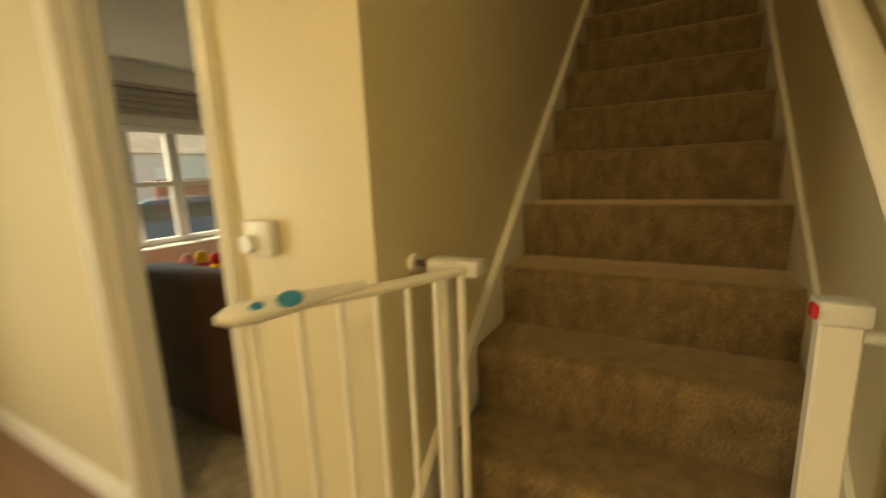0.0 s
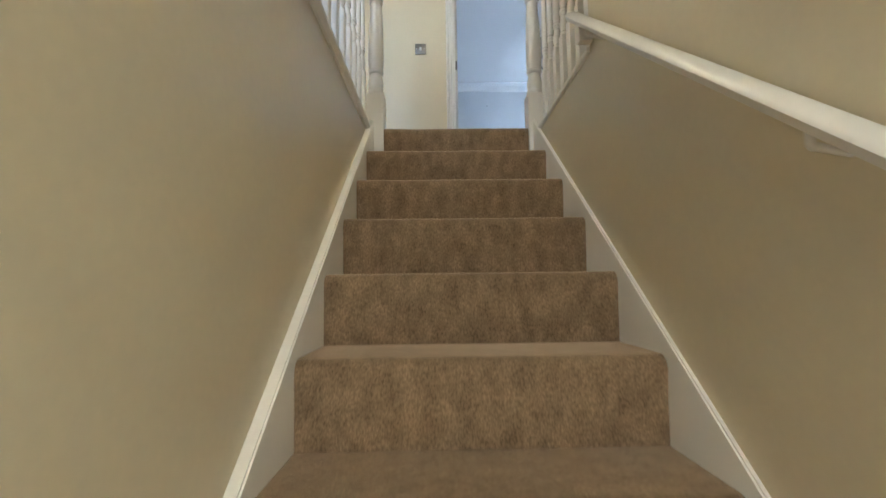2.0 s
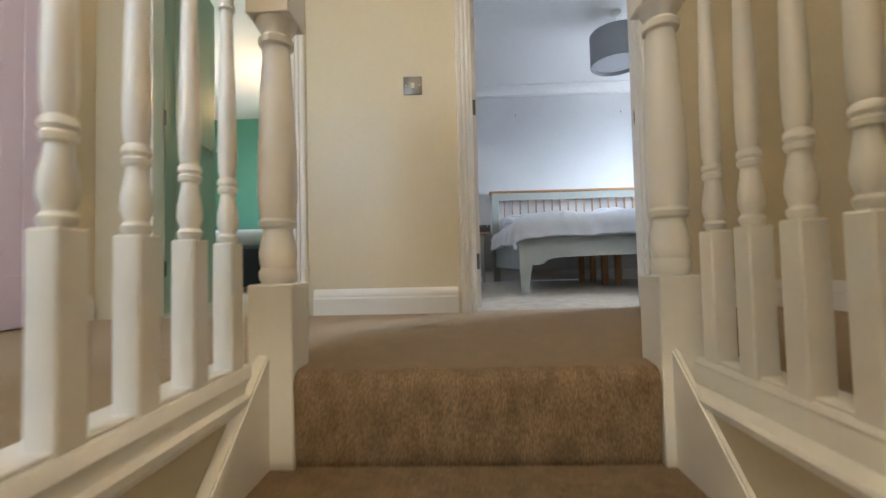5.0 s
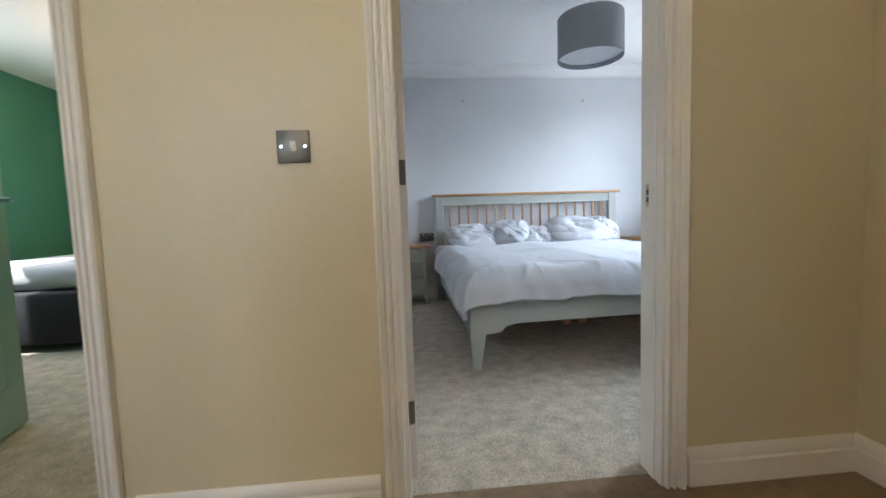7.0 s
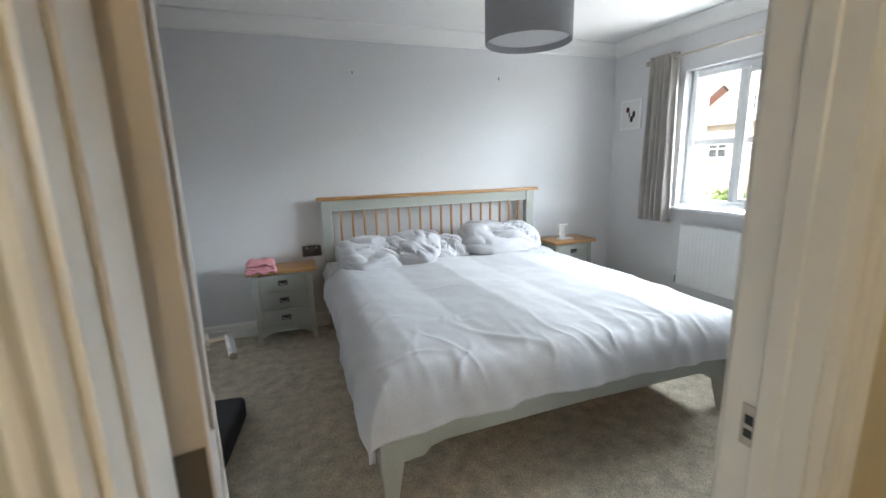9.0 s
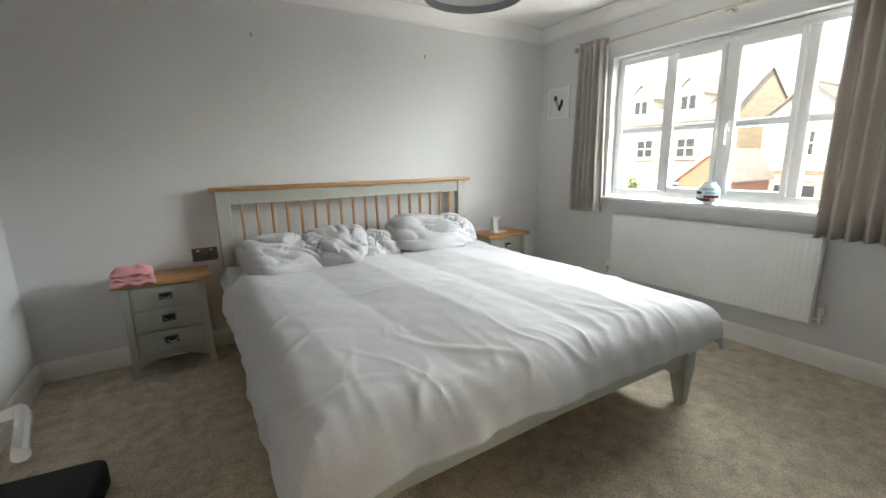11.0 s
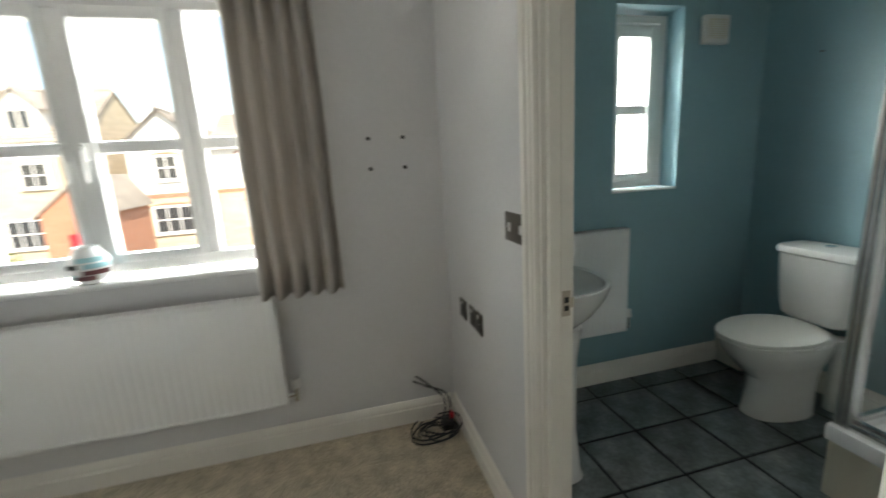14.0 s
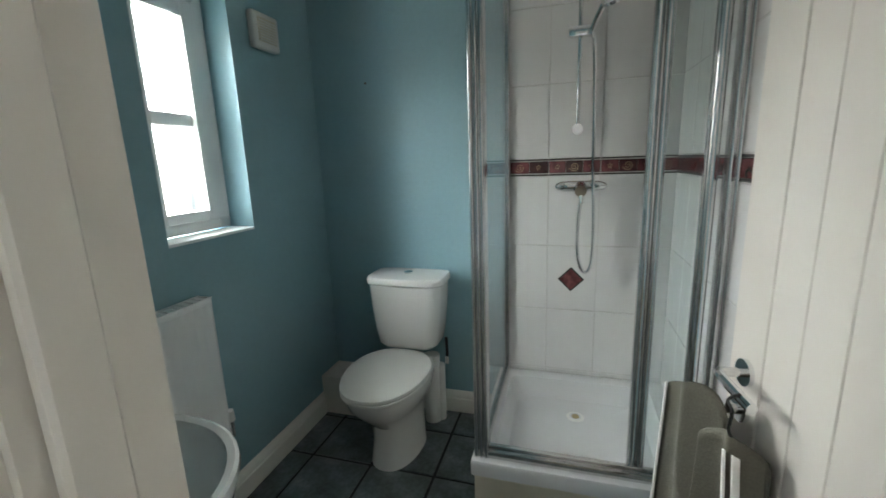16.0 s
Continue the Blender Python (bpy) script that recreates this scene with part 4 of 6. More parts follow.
bm = B()
NU, NV = 220, 220
grid = []
for i in range(NU + 1):
    row = []
    for j in range(NV + 1):
        u = -1.115 + 2.23 * i / NU          # metres across the bed, over the edges
        v = -0.150 + 2.010 * j / NV        # metres from the foot edge, up the bed
        over_x = max(0.0, abs(u) - (hw - 0.09))
        over_y = max(0.0, -v + 0.09)
        rx, fx = drop(over_x)
        ry, fy = drop(over_y)
        sx = 1 if u > 0 else -1
        x = cx + (u if over_x == 0 else sx * (hw - 0.09 + rx))
        y = ya + (v if over_y == 0 else 0.09 - ry)
        fall = fx + fy if (fx == 0 or fy == 0) else max(fx, fy) + 0.25 * min(fx, fy)
        z = 0.562 - fall
        flat = max(0.0, 1 - over_x / 0.1) * max(0.0, 1 - over_y / 0.1)
        z += flat * 0.020 * (1 - (u / 1.0) ** 2) * min(1, max(0, v) * 2)
        z += 0.016 * noise.noise((x * 1.5, y * 1.4, 3.1)) + 0.006 * noise.noise((x * 4, y * 4, 8.2)) + 0.0022 * noise.noise((x * 13, y * 11, 2.2))
        # press folds of the packed cover, along and across the bed
        z += flat * (0.012 * saw((u + 0.06 * v) / 0.62 + 0.15) + 0.0035 * saw(v / 0.95 + 0.3))
        z += crease_height(u, v)
        # fine puckers by the foot
        near = max(0.0, 1 - max(0.0, v) / 0.6)
        z += near * 0.0045 * noise.noise((x * 17 + 3 * y, y * 7, 6.1))
        hang = min(1.0, fall / 0.12)
        wob = noise.noise((x * 5.0 + y * 5.0, (x - y) * 0.8, 2.2)) + 0.5 * noise.noise((x * 11 + y * 10, 0.4, 4.4))
        if over_x:
            x += sx * hang * (0.006 + 0.020 * wob)
        if over_y:
            y -= hang * (0.006 + 0.022 * wob)
        z += 0.024 * hang * noise.noise((x * 2.6 + 1, y * 2.6, 7.7)) + 0.010 * hang * noise.noise((x * 8, y * 8, 1.7))
        if v > 1.70:
            z -= 0.05 * ((v - 1.70) / 0.16) ** 2
        row.append(bm.verts.new((x, y, z)))
    grid.append(row)
for i in range(NU):
    for j in range(NV):
        bm.faces.new((grid[i][j], grid[i + 1][j], grid[i + 1][j + 1], grid[i][j + 1]))
duvet = single("duvet", bm, LINEN, "rumpled white duvet spread over the bed", "duvet")
sol = duvet.modifiers.new("thickness", 'SOLIDIFY')
sol.thickness = 0.022
bm = B()
g = []
for i in range(41):
    row = []
    for j in range(16):
        u = -0.97 + 1.94 * i / 40
        v = j / 15
        z = 0.555 + 0.012 * noise.noise((u * 4, v * 3, 1.1)) - (0.08 if abs(u) > 0.93 else 0)
        row.append(bm.verts.new((cx + u, 3.72 + 0.36 * v, z)))
    g.append(row)
for i in range(40):
    for j in range(15):
        bm.faces.new((g[i][j], g[i + 1][j], g[i + 1][j + 1], g[i][j + 1]))
sheet_ob = single("bed_sheet", bm, LINEN, "white fitted sheet showing behind the duvet", "bed sheet")
sheet_ob.modifiers.new("thickness", 'SOLIDIFY').thickness = 0.03


def pillow(place, size, turn, tilt, seed, gather, label):
    """A soft pillow; gather: where along it (-1 to 1) the cover is pulled into folds."""
    bm = B()
    bmesh.ops.create_uvsphere(bm, u_segments=96, v_segments=56, radius=1.0)
    for v in bm.verts:
        x, y, z = v.co
        e = 0.62
        px, py = math.copysign(abs(x) ** e, x), math.copysign(abs(y) ** e, y)
        pz = z * (1 - 0.45 * (px * px * 0.5 + py * py * 0.5))
        n1 = noise.noise((px * 1.8 + seed, py * 1.8, z + seed))
        n2 = noise.noise((px * 2.4 + 2.2 * py + seed, py * 0.9 - px * 0.6, seed * 2.0))
        n3 = noise.noise((px * 7.0 - 3.0 * py + seed * 3, py * 1.6 + px, seed))
        pull = math.exp(-((px - gather + 0.35 * py) / 0.42) ** 2)
        fold = 0.022 * max(0, 1 - abs(n2) * 3.2) ** 2 + (0.12 + 0.8 * pull) * 0.016 * max(0, 1 - abs(n3) * 3.0) ** 1.5
        pinch = 1 - 0.16 * pull
        v.co = (px * size[0] * (1 + 0.06 * n1), py * size[1] * (1 + 0.12 * n1) * pinch, pz * size[2] * (1 + 0.35 * n1) * pinch - fold * (z > -0.3))
    bmesh.ops.transform(bm, verts=bm.verts, matrix=pose(*place, tilt, 0, turn))
    return single("pillow", bm, LINEN, label, "pillow", "pillows on the bed")


pillow((0.79, 3.84, 0.655), (0.300, 0.215, 0.085), 7, 25, 1.0, 0.75, "creased white pillow sagging against the headboard")
pillow((1.035, 3.80, 0.680), (0.245, 0.200, 0.090), -20, 24, 4.0, -0.7, "creased white pillow sagging against the headboard")
pillow((1.36, 3.85, 0.640), (0.180, 0.155, 0.075), 4, 24, 7.0, 0.0, "small creased white pillow between the larger ones")
pillow((1.83, 3.83, 0.685), (0.350, 0.215, 0.098), -6, 30, 9.0, 0.55, "creased white pillow propped on the headboard")

# ---------------------------------------------------------------- bedside tables
def bedside(x0, x1, y0, y1, label):
    d = thing("bedside_table", ((x0 + x1) / 2, (y0 + y1) / 2, 0), label, "bedside table", "bedside tables")
    top = 0.575
    bm = B()
    bx(bm, x0, x1, y0, y1, top - 0.028, top, 0.005, 2)
    part("top", bm, OAK, d, "oak top")
    a, b, f, k = x0 + 0.035, x1 - 0.035, y0 + 0.028, y1 - 0.01
    bm = B()
    bx(bm, a + 0.02, b - 0.02, f + 0.012, k, 0.13, top - 0.028, 0.002)
    part("carcass", bm, SAGE, d)
    for s, x in ((1, a), (-1, b)):
        for yy0, yy1 in ((f, f + 0.035), (k - 0.035, k)):
            bm = B()
            prism(bm, [(x - s * 0.012, 0), (x + s * 0.022, 0), (x + s * 0.035, 0.14), (x + s * 0.035, top - 0.028), (x, top - 0.028), (x, 0.12)], 'y', yy0, yy1)
            part("leg", bm, SAGE, d)
    bm = B()
    m = (a + b) / 2
    o = [(a + 0.033, 0.135)] + [(a + 0.033 + (b - a - 0.066) * t, 0.055 + 0.052 * math.sin(math.pi * t) ** 0.7) for t in [q / 12 for q in range(13)]] + [(b - 0.033, 0.135)]
    prism(bm, o, 'y', f + 0.006, f + 0.022)
    part("apron", bm, SAGE, d)
    for q in range(3):
        z0 = 0.14 + q * 0.134
        bm = B()
        bx(bm, a + 0.040, b - 0.040, f + 0.003, f + 0.018, z0, z0 + 0.124, 0.003, 2)
        dr = part("drawer_front", bm, SAGE, d)
        bm = B()
        bx(bm, m - 0.034, m + 0.034, f - 0.002, f + 0.004, z0 + 0.045, z0 + 0.086, 0.002)
        hb = part("handle_plate", bm, STEEL, dr, "antiqued metal handle plate")
        # raised black panel; the shade of a recess given as colour
        bm = B()
        bx(bm, m - 0.026, m + 0.026, f - 0.0035, f - 0.001, z0 + 0.051, z0 + 0.080)
        part("handle_recess", bm, BLACK, dr)
        bm = B()
        tube(bm, smooth_curve([(m - 0.02, f - 0.004, z0 + 0.068), (m - 0.016, f - 0.013, z0 + 0.060), (m, f - 0.016, z0 + 0.057), (m + 0.016, f - 0.013, z0 + 0.060), (m + 0.02, f - 0.004, z0 + 0.068)], 4), 0.0035, 8)
        part("drop_handle", bm, CHROME, dr)
    return d


bedside(-0.150, 0.335, 3.905, 4.182, "grey-green bedside table with oak top and three drawers")
bedside(2.405, 2.860, 3.870, 4.178, "grey-green bedside table with oak top beside the bed")

# folded pink cloth
bm = B()
for q in range(3):
    r = bmesh.ops.create_grid(bm, x_segments=26, y_segments=22, size=1.0)
    for v in r["verts"]:
        x, y = v.co.x, v.co.y
        e = max(abs(x), abs(y))
        z = 0.578 + 0.020 * (q + 1) + 0.012 * noise.noise((x * 2 + q * 3, y * 2, q)) - 0.022 * max(0, e - 0.72) / 0.28
        z += 0.010 * max(0, 1 - abs(noise.noise((x * 1.6 + y, y * 2.4, q + 5.0))) * 5)
        v.co = (-0.045 + x * (0.105 - 0.008 * q) + 0.012 * noise.noise((y * 2, q, 1)), 3.955 + y * (0.075 - 0.006 * q) + 0.01 * noise.noise((x * 2, q, 9)), z)
cloth = single("folded_cloth", bm, PINKCLOTH, "pink folded garment on the bedside table", "garment")
cloth.modifiers.new("thickness", 'SOLIDIFY').thickness = 0.014
# white charging stand
st = thing("charging_stand", (2.60, 4.0, 0.575), "white folding charging stand on the oak top", "charger")
bm = B()
bx(bm, 2.535, 2.665, 3.955, 4.035, 0.575, 0.585, 0.003, 2)
part("base", bm, PLASTIC, st)
bm = B()
prism(bm, [(2.545, 0.585), (2.600, 0.585), (2.578, 0.69), (2.625, 0.69), (2.622, 0.715), (2.530, 0.715)], 'y', 3.985, 4.005)
part("stand", bm, PLASTIC, st)

# screw hooks left in the headboard wall
for x in (0.741, 2.005):
    bm = B()
    rod(bm, (x, YH, 2.005), (x, YH - 0.012, 2.005), 0.004)
    rod(bm, (x, YH - 0.012, 2.0), (x, YH - 0.010, 2.022), 0.004)
    single("picture_hook", bm, STEEL, "small metal picture hook on the bare wall", "hook", "picture hooks")
# four fixing bolts of a bracket
for y in (1.473, 1.321):
    for z in (1.395, 1.265):
        bm = B()
        rod(bm, (XW, y, z), (XW - 0.006, y, z), 0.009, seg=12)
        rod(bm, (XW - 0.006, y, z), (XW - 0.009, y, z), 0.005)
        single("fixing_bolt", bm, BLACK, "dark metal bolt still fixed in the wall", "bolt", "bracket bolts")

# small framed picture on the window wall
pic = thing("framed_picture", (XW, 3.96, 1.70), "small white framed print with dark blossoms", "picture frame")
bm = B()
for a in ((3.833, 3.853, 1.565, 1.832), (4.067, 4.087, 1.565, 1.832), (3.853, 4.067, 1.565, 1.585), (3.853, 4.067, 1.812, 1.832)):
    bx(bm, XW - 0.02, XW - 0.001, *a, 0.002)
part("frame", bm, PVC, pic)
bm = B()
bx(bm, XW - 0.008, XW - 0.004, 3.853, 4.067, 1.585, 1.812)
part("print", bm, PLASTIC, pic)
for y, z, w, h, mt in ((4.005, 1.745, 0.022, 0.026, MAROON), (3.93, 1.70, 0.018, 0.034, BLACKFAB), (3.955, 1.66, 0.02, 0.03, BLACKFAB), (3.985, 1.70, 0.01, 0.03, STEEL)):
    bm = B()
    lathe(bm, [(1.0, 0), (0.0, 0.6)], (0, 0, 0), 14, w, h)
    bmesh.ops.transform(bm, verts=bm.verts, matrix=Matrix.Translation((XW - 0.0081, y, z)) @ Matrix.Rotation(radians(-90), 4, 'Y') @ Matrix.Rotation(radians(90), 4, 'Z') @ Matrix.Diagonal((1, 1, 0.002, 1)))
    part("blossom", bm, mt, pic)

# ceiling pendant
pend = thing("pendant_light", (1.40, 2.70, CZ), "grey drum pendant lampshade under a ceiling rose", "ceiling light")
bm = B()
lathe(bm, [(0.213, 1.885), (0.215, 1.888), (0.215, 2.155), (0.213, 2.158), (0.211, 2.155), (0.211, 1.888), (0.213, 1.885)], (1.40, 2.70, 0), 56)
bm.faces.ensure_lookup_table()
for f in [f for f in bm.faces if len(f.verts) > 4]:
    bm.faces.remove(f)
for f in bm.faces:
    c = f.calc_center_median()
    f.normal_update()
part("shade", bm, SHADE, pend)
bm = B()
lathe(bm, [(0.0, 1.915), (0.205, 1.916), (0.209, 1.919), (0.0, 1.920)], (1.40, 2.70, 0), 48)
part("diffuser", bm, SHADE_IN, pend, "pale fabric diffuser")
bm = B()
rod(bm, (1.40, 2.70, 2.12), (1.40, 2.70, CZ - 0.02), 0.004)
lathe(bm, [(0.05, CZ - 0.001), (0.045, CZ - 0.015), (0.02, CZ - 0.03), (0.0, CZ - 0.03)], (1.40, 2.70, 0), 24)
part("flex_and_rose", bm, PLASTIC, pend)

# ---------------------------------------------------------------- bedroom window
def window(name, x, ys, zs, label, sash_cols, pane_mat, sw=0.034, sh=0.045):
    """A white plastic window: outer frame, mullions, transom, sashes and panes; ys and zs are the lines of the bars."""
    d = thing(name, (x, (ys[0] + ys[-1]) / 2, zs[0]), label, "window", kind="structure")
    fw = 0.052
    y0, y1, z0, z1 = ys[0], ys[-1], zs[0], zs[-1]
    bm = B()
    for a in ((y0, y0 + fw, z0, z1), (y1 - fw, y1, z0, z1), (y0 + fw, y1 - fw, z0, z0 + fw), (y0 + fw, y1 - fw, z1 - fw * 1.15, z1)):
        bx(bm, x, x + 0.07, *a, 0.006, 2)
    part("window_frame", bm, PVC, d)
    for k, y in enumerate(ys[1:-1]):
        w = 0.028 if (k % 2 == 0 or len(ys) == 3) else 0.050
        bm = B()
        bx(bm, x + 0.008, x + 0.065, y - w, y + w, z0 + fw, z1 - fw, 0.006, 2)
        part("mullion", bm, PVC, d)
    bm = B()
    zm = zs[1]
    bx(bm, x + 0.014, x + 0.060, y0 + fw, y1 - fw, zm - 0.024, zm + 0.024, 0.007, 2)
    part("transom_bar", bm, PVC, d)
    for i in range(len(ys) - 1):
        a, b = ys[i], ys[i + 1]
        if i in sash_cols:
            bm = B()
            for q in ((a + 0.028, a + 0.028 + sw, z0 + fw - 0.01, z1 - fw), (b - 0.028 - sw, b - 0.028, z0 + fw - 0.01, z1 - fw), (a + 0.028 + sw, b - 0.028 - sw, z0 + fw - 0.01, z0 + fw + 0.028), (a + 0.028 + sw, b - 0.028 - sw, z1 - fw - sh, z1 - fw)):
                bx(bm, x - 0.006, x + 0.05, *q, 0.005, 2)
            sash = part("sash", bm, PVC, d)
        for c, e in ((z0, zm), (zm, z1)):
            bm = B()
            bx(bm, x + 0.034, x + 0.040, a + 0.02, b - 0.02, c + 0.02, e - 0.02)
            p = part("pane", bm, pane_mat, d)
            p.visible_shadow = False
    return d


win = window("window_1", 3.345, [1.72, 2.165, 2.582, 2.990, 3.405], [0.905, 1.412, 1.972], "white plastic casement window with eight panes", (1, 2), PANE)
for y, s in ((2.552, -1), (2.617, 1)):
    bm = B()
    bx(bm, 3.318, 3.338, y - 0.012, y + 0.012, 1.36, 1.43, 0.004)
    tube(bm, smooth_curve([(3.325, y, 1.41), (3.305, y, 1.40), (3.302, y, 1.34), (3.306, y, 1.28)]), 0.008, 8)
    part("window_handle", bm, PVC, win)
bm = B()
bx(bm, 3.335, 3.36, 1.78, 3.35, 1.945, 1.968, 0.003)
for k in range(14):
    bx(bm, 3.331, 3.336, 1.84 + k * 0.105, 1.91 + k * 0.105, 1.952, 1.961)
part("trickle_vent", bm, PVC, win)
bm = B()
bx(bm, XW - 0.045, 3.346, 1.69, 3.44, 0.868, 0.892, 0.008, 2)
structure("window_sill_bedroom", bm, PVC, "white gloss window board", "window sill", True)
# striped ball-shaped vase on the board
vz = thing("painted_vase", (3.285, 2.60, 0.892), "round white vase painted with pale blue, red and black bands", "vase")
prof = [(0.030, 0.0), (0.052, 0.014), (0.068, 0.045), (0.070, 0.07), (0.062, 0.105), (0.044, 0.130), (0.038, 0.14), (0.040, 0.147), (0.033, 0.147), (0.030, 0.13)]
bm = B()
lathe(bm, prof, (3.285, 2.60, 0.892), 28)
part("body", bm, PVC, vz)
for a0, a1, z, mt in ((0.2, 1.6, 0.055, MAROON), (2.0, 3.0, 0.075, BLACK), (3.2, 4.6, 0.05, MAROON), (4.8, 6.0, 0.085, SKYBLUE), (2.2, 3.8, 0.03, MAROON), (3.0, 4.4, 0.10, SKYBLUE), (1.4, 2.9, 0.035, SKYBLUE), (3.3, 4.7, 0.075, SKYBLUE)):
    bm = B()
    rws = []
    for q in range(9):
        a = a0 + (a1 - a0) * q / 8
        rws.append([bm.verts.new((3.285 + 0.0715 * math.cos(a) * (1 - 0.5 * abs(zz - 0.07)), 2.60 + 0.0715 * math.sin(a) * (1 - 0.5 * abs(zz - 0.07)), 0.892 + zz)) for zz in (z - 0.009, z + 0.009)])
    for p, q in zip(rws, rws[1:]):
        bm.faces.new((p[0], q[0], q[1], p[1]))
    part("painted_band", bm, mt, vz)

# curtains on a pole
pole = thing("curtain_pole", (XW - 0.09, 2.5, 2.082), "thin brushed steel curtain pole with ring finials", "curtain pole")
bm = B()
rod(bm, (XW - 0.09, 1.38, 2.082), (XW - 0.09, 3.70, 2.082), 0.009, seg=12)
part("pole", bm, POLE, pole)
for y in (1.37, 3.71):
    bm = B()
    rod(bm, (XW - 0.09, y - 0.012, 2.082), (XW - 0.09, y + 0.012, 2.082), 0.020, seg=18)
    part("finial", bm, POLE, pole)
for y in (1.45, 2.56, 3.62):
    bm = B()
    rod(bm, (XW, y, 2.082), (XW - 0.09, y, 2.082), 0.006)
    rod(bm, (XW, y, 2.082), (XW - 0.006, y, 2.082), 0.018)
    rod(bm, (XW - 0.09, y, 2.09), (XW - 0.09, y, 2.06), 0.008)
    part("bracket", bm, POLE, pole)


def curtain(y0, y1, z0, folds, label, flare):
    bm = B()
    rws = []
    nu, nz = folds * 14, 26
    for j in range(nz + 1):
        t = j / nz
        z = 2.118 - (2.118 - z0) * t
        row = []
        for i in range(nu + 1):
            s = i / nu
            ph = s * folds * 2 * math.pi
            y = y0 + (y1 - y0) * s + flare * t * (s - 0.5) + 0.010 * t * noise.noise((s * 5, t * 2, y0))
            amp = 0.046 * (0.9 + 0.35 * noise.noise((s * 4.0, y0, 3.0))) * (1 + 0.15 * t)
            x = XW - 0.088 + amp * math.sin(ph + 0.5 * t * noise.noise((s * 3, 2.0, y0))) + 0.012 * t * noise.noise((s * 6, t * 3, 1.0))
            row.append(bm.verts.new((x, y, z)))
        rws.append(row)
    for a, b in zip(rws, rws[1:]):
        for i in range(nu):
            bm.faces.new((a[i], a[i + 1], b[i + 1], b[i]))
    ob = single("curtain", bm, CURTAIN, label, "curtain", "bedroom curtains")
    ob.modifiers.new("thickness", 'SOLIDIFY').thickness = 0.004
    for k in range(folds * 2):
        bm = B()
        y = y0 + (y1 - y0) * (k + 0.5) / (folds * 2)
        rod(bm, (XW - 0.088, y - 0.004, 2.082), (XW - 0.088, y + 0.004, 2.082), 0.028, seg=18)
        e = part("eyelet", bm, POLE, ob)
    return ob


curtain(3.415, 3.655, 0.765, 5, "taupe eyelet curtain drawn open beside the window", 0.05)
curtain(1.655, 1.968, 0.762, 5, "taupe eyelet curtain bunched beside the window", 0.03)

# ---------------------------------------------------------------- radiators
def radiator(name, x, side, y0, y1, z0, z1, pitch, label):
    d = thing(name, (x, (y0 + y1) / 2, z0), label, "radiator")
    f = x + side * 0.095
    bm = B()
    n = int((y1 - y0 - 0.03) / pitch)
    p = (y1 - y0 - 0.03) / n
    pts = []
    for k in range(n):
        a = y0 + 0.015 + k * p
        pts += [(f, a), (f, a + p * 0.60), (f - side * 0.0009, a + p * 0.70), (f - side * 0.0009, a + p * 0.90)]
    pts.append((f, y1 - 0.015))
    pts = [(f - side * 0.004, y0)] + pts + [(f - side * 0.004, y1), (f - side * 0.02, y1), (f - side * 0.02, y0)]
    prism(bm, pts, 'z', z0 + 0.02, z1 - 0.022)
    part("front_panel", bm, PVC, d)
    bm = B()
    bx(bm, min(f, f - side * 0.022), max(f, f - side * 0.022), y0, y1, z0, z0 + 0.022, 0.005, 2)
    part("seam", bm, PVC, d)
    bm = B()
    bx(bm, min(f, f - side * 0.022), max(f, f - side * 0.022), y0, y1, z1 - 0.024, z1 - 0.004, 0.005, 2)
    part("seam", bm, PVC, d)
    bm = B()
    bx(bm, min(x + side * 0.035, x + side * 0.05), max(x + side * 0.035, x + side * 0.05), y0, y1, z0, z1 - 0.004, 0.003)
    part("back_panel", bm, PVC, d)
    bm = B()
    lo, hi = sorted((x + side * 0.036, f))
    bx(bm, lo, hi, y0 + 0.004, y0 + 0.007, z0, z1)
    bx(bm, lo, hi, y1 - 0.007, y1 - 0.004, z0, z1)
    for k in range(int((y1 - y0) / 0.03)):
        bx(bm, lo + 0.004, hi - 0.004, y0 + 0.02 + k * 0.03, y0 + 0.034 + k * 0.03, z1 - 0.004, z1 - 0.0005)
    bx(bm, lo, lo + 0.006, y0, y1, z1 - 0.004, z1)
    bx(bm, hi - 0.006, hi, y0, y1, z1 - 0.004, z1)
    part("grille", bm, PVC, d)
    for y, s in ((y0, -1), (y1, 1)):
        bm = B()
        rod(bm, (x + side * 0.055, y, z0 + 0.03), (x + side * 0.055, y + s * 0.035, z0 + 0.03), 0.011)
        rod(bm, (x + side * 0.055, y + s * 0.035, z0 + 0.07), (x + side * 0.055, y + s * 0.035, z0 + 0.0), 0.012)
        rod(bm, (x + side * 0.055, y + s * 0.035, z0 + 0.004), (x + side * 0.002, y + s * 0.035, z0 + 0.004), 0.0075)
        v = part("valve", bm, CHROME, d, "chrome radiator valve")
        bm = B()
        rod(bm, (x + side * 0.055, y + s * 0.035, z0 + 0.065), (x + side * 0.055, y + s * 0.035, z0 + 0.105), 0.018, 0.015, 16)
        part("valve_cap", bm, PLASTIC, v)
    return d


radiator("radiator_bedroom", XW, -1, 1.935, 3.262, 0.262, 0.768, 0.033, "white ribbed panel radiator under the window")
radiator("radiator_ensuite", XW, -1, 0.20, 0.82, 0.33, 0.89, 0.033, "white ribbed panel radiator on the blue wall")

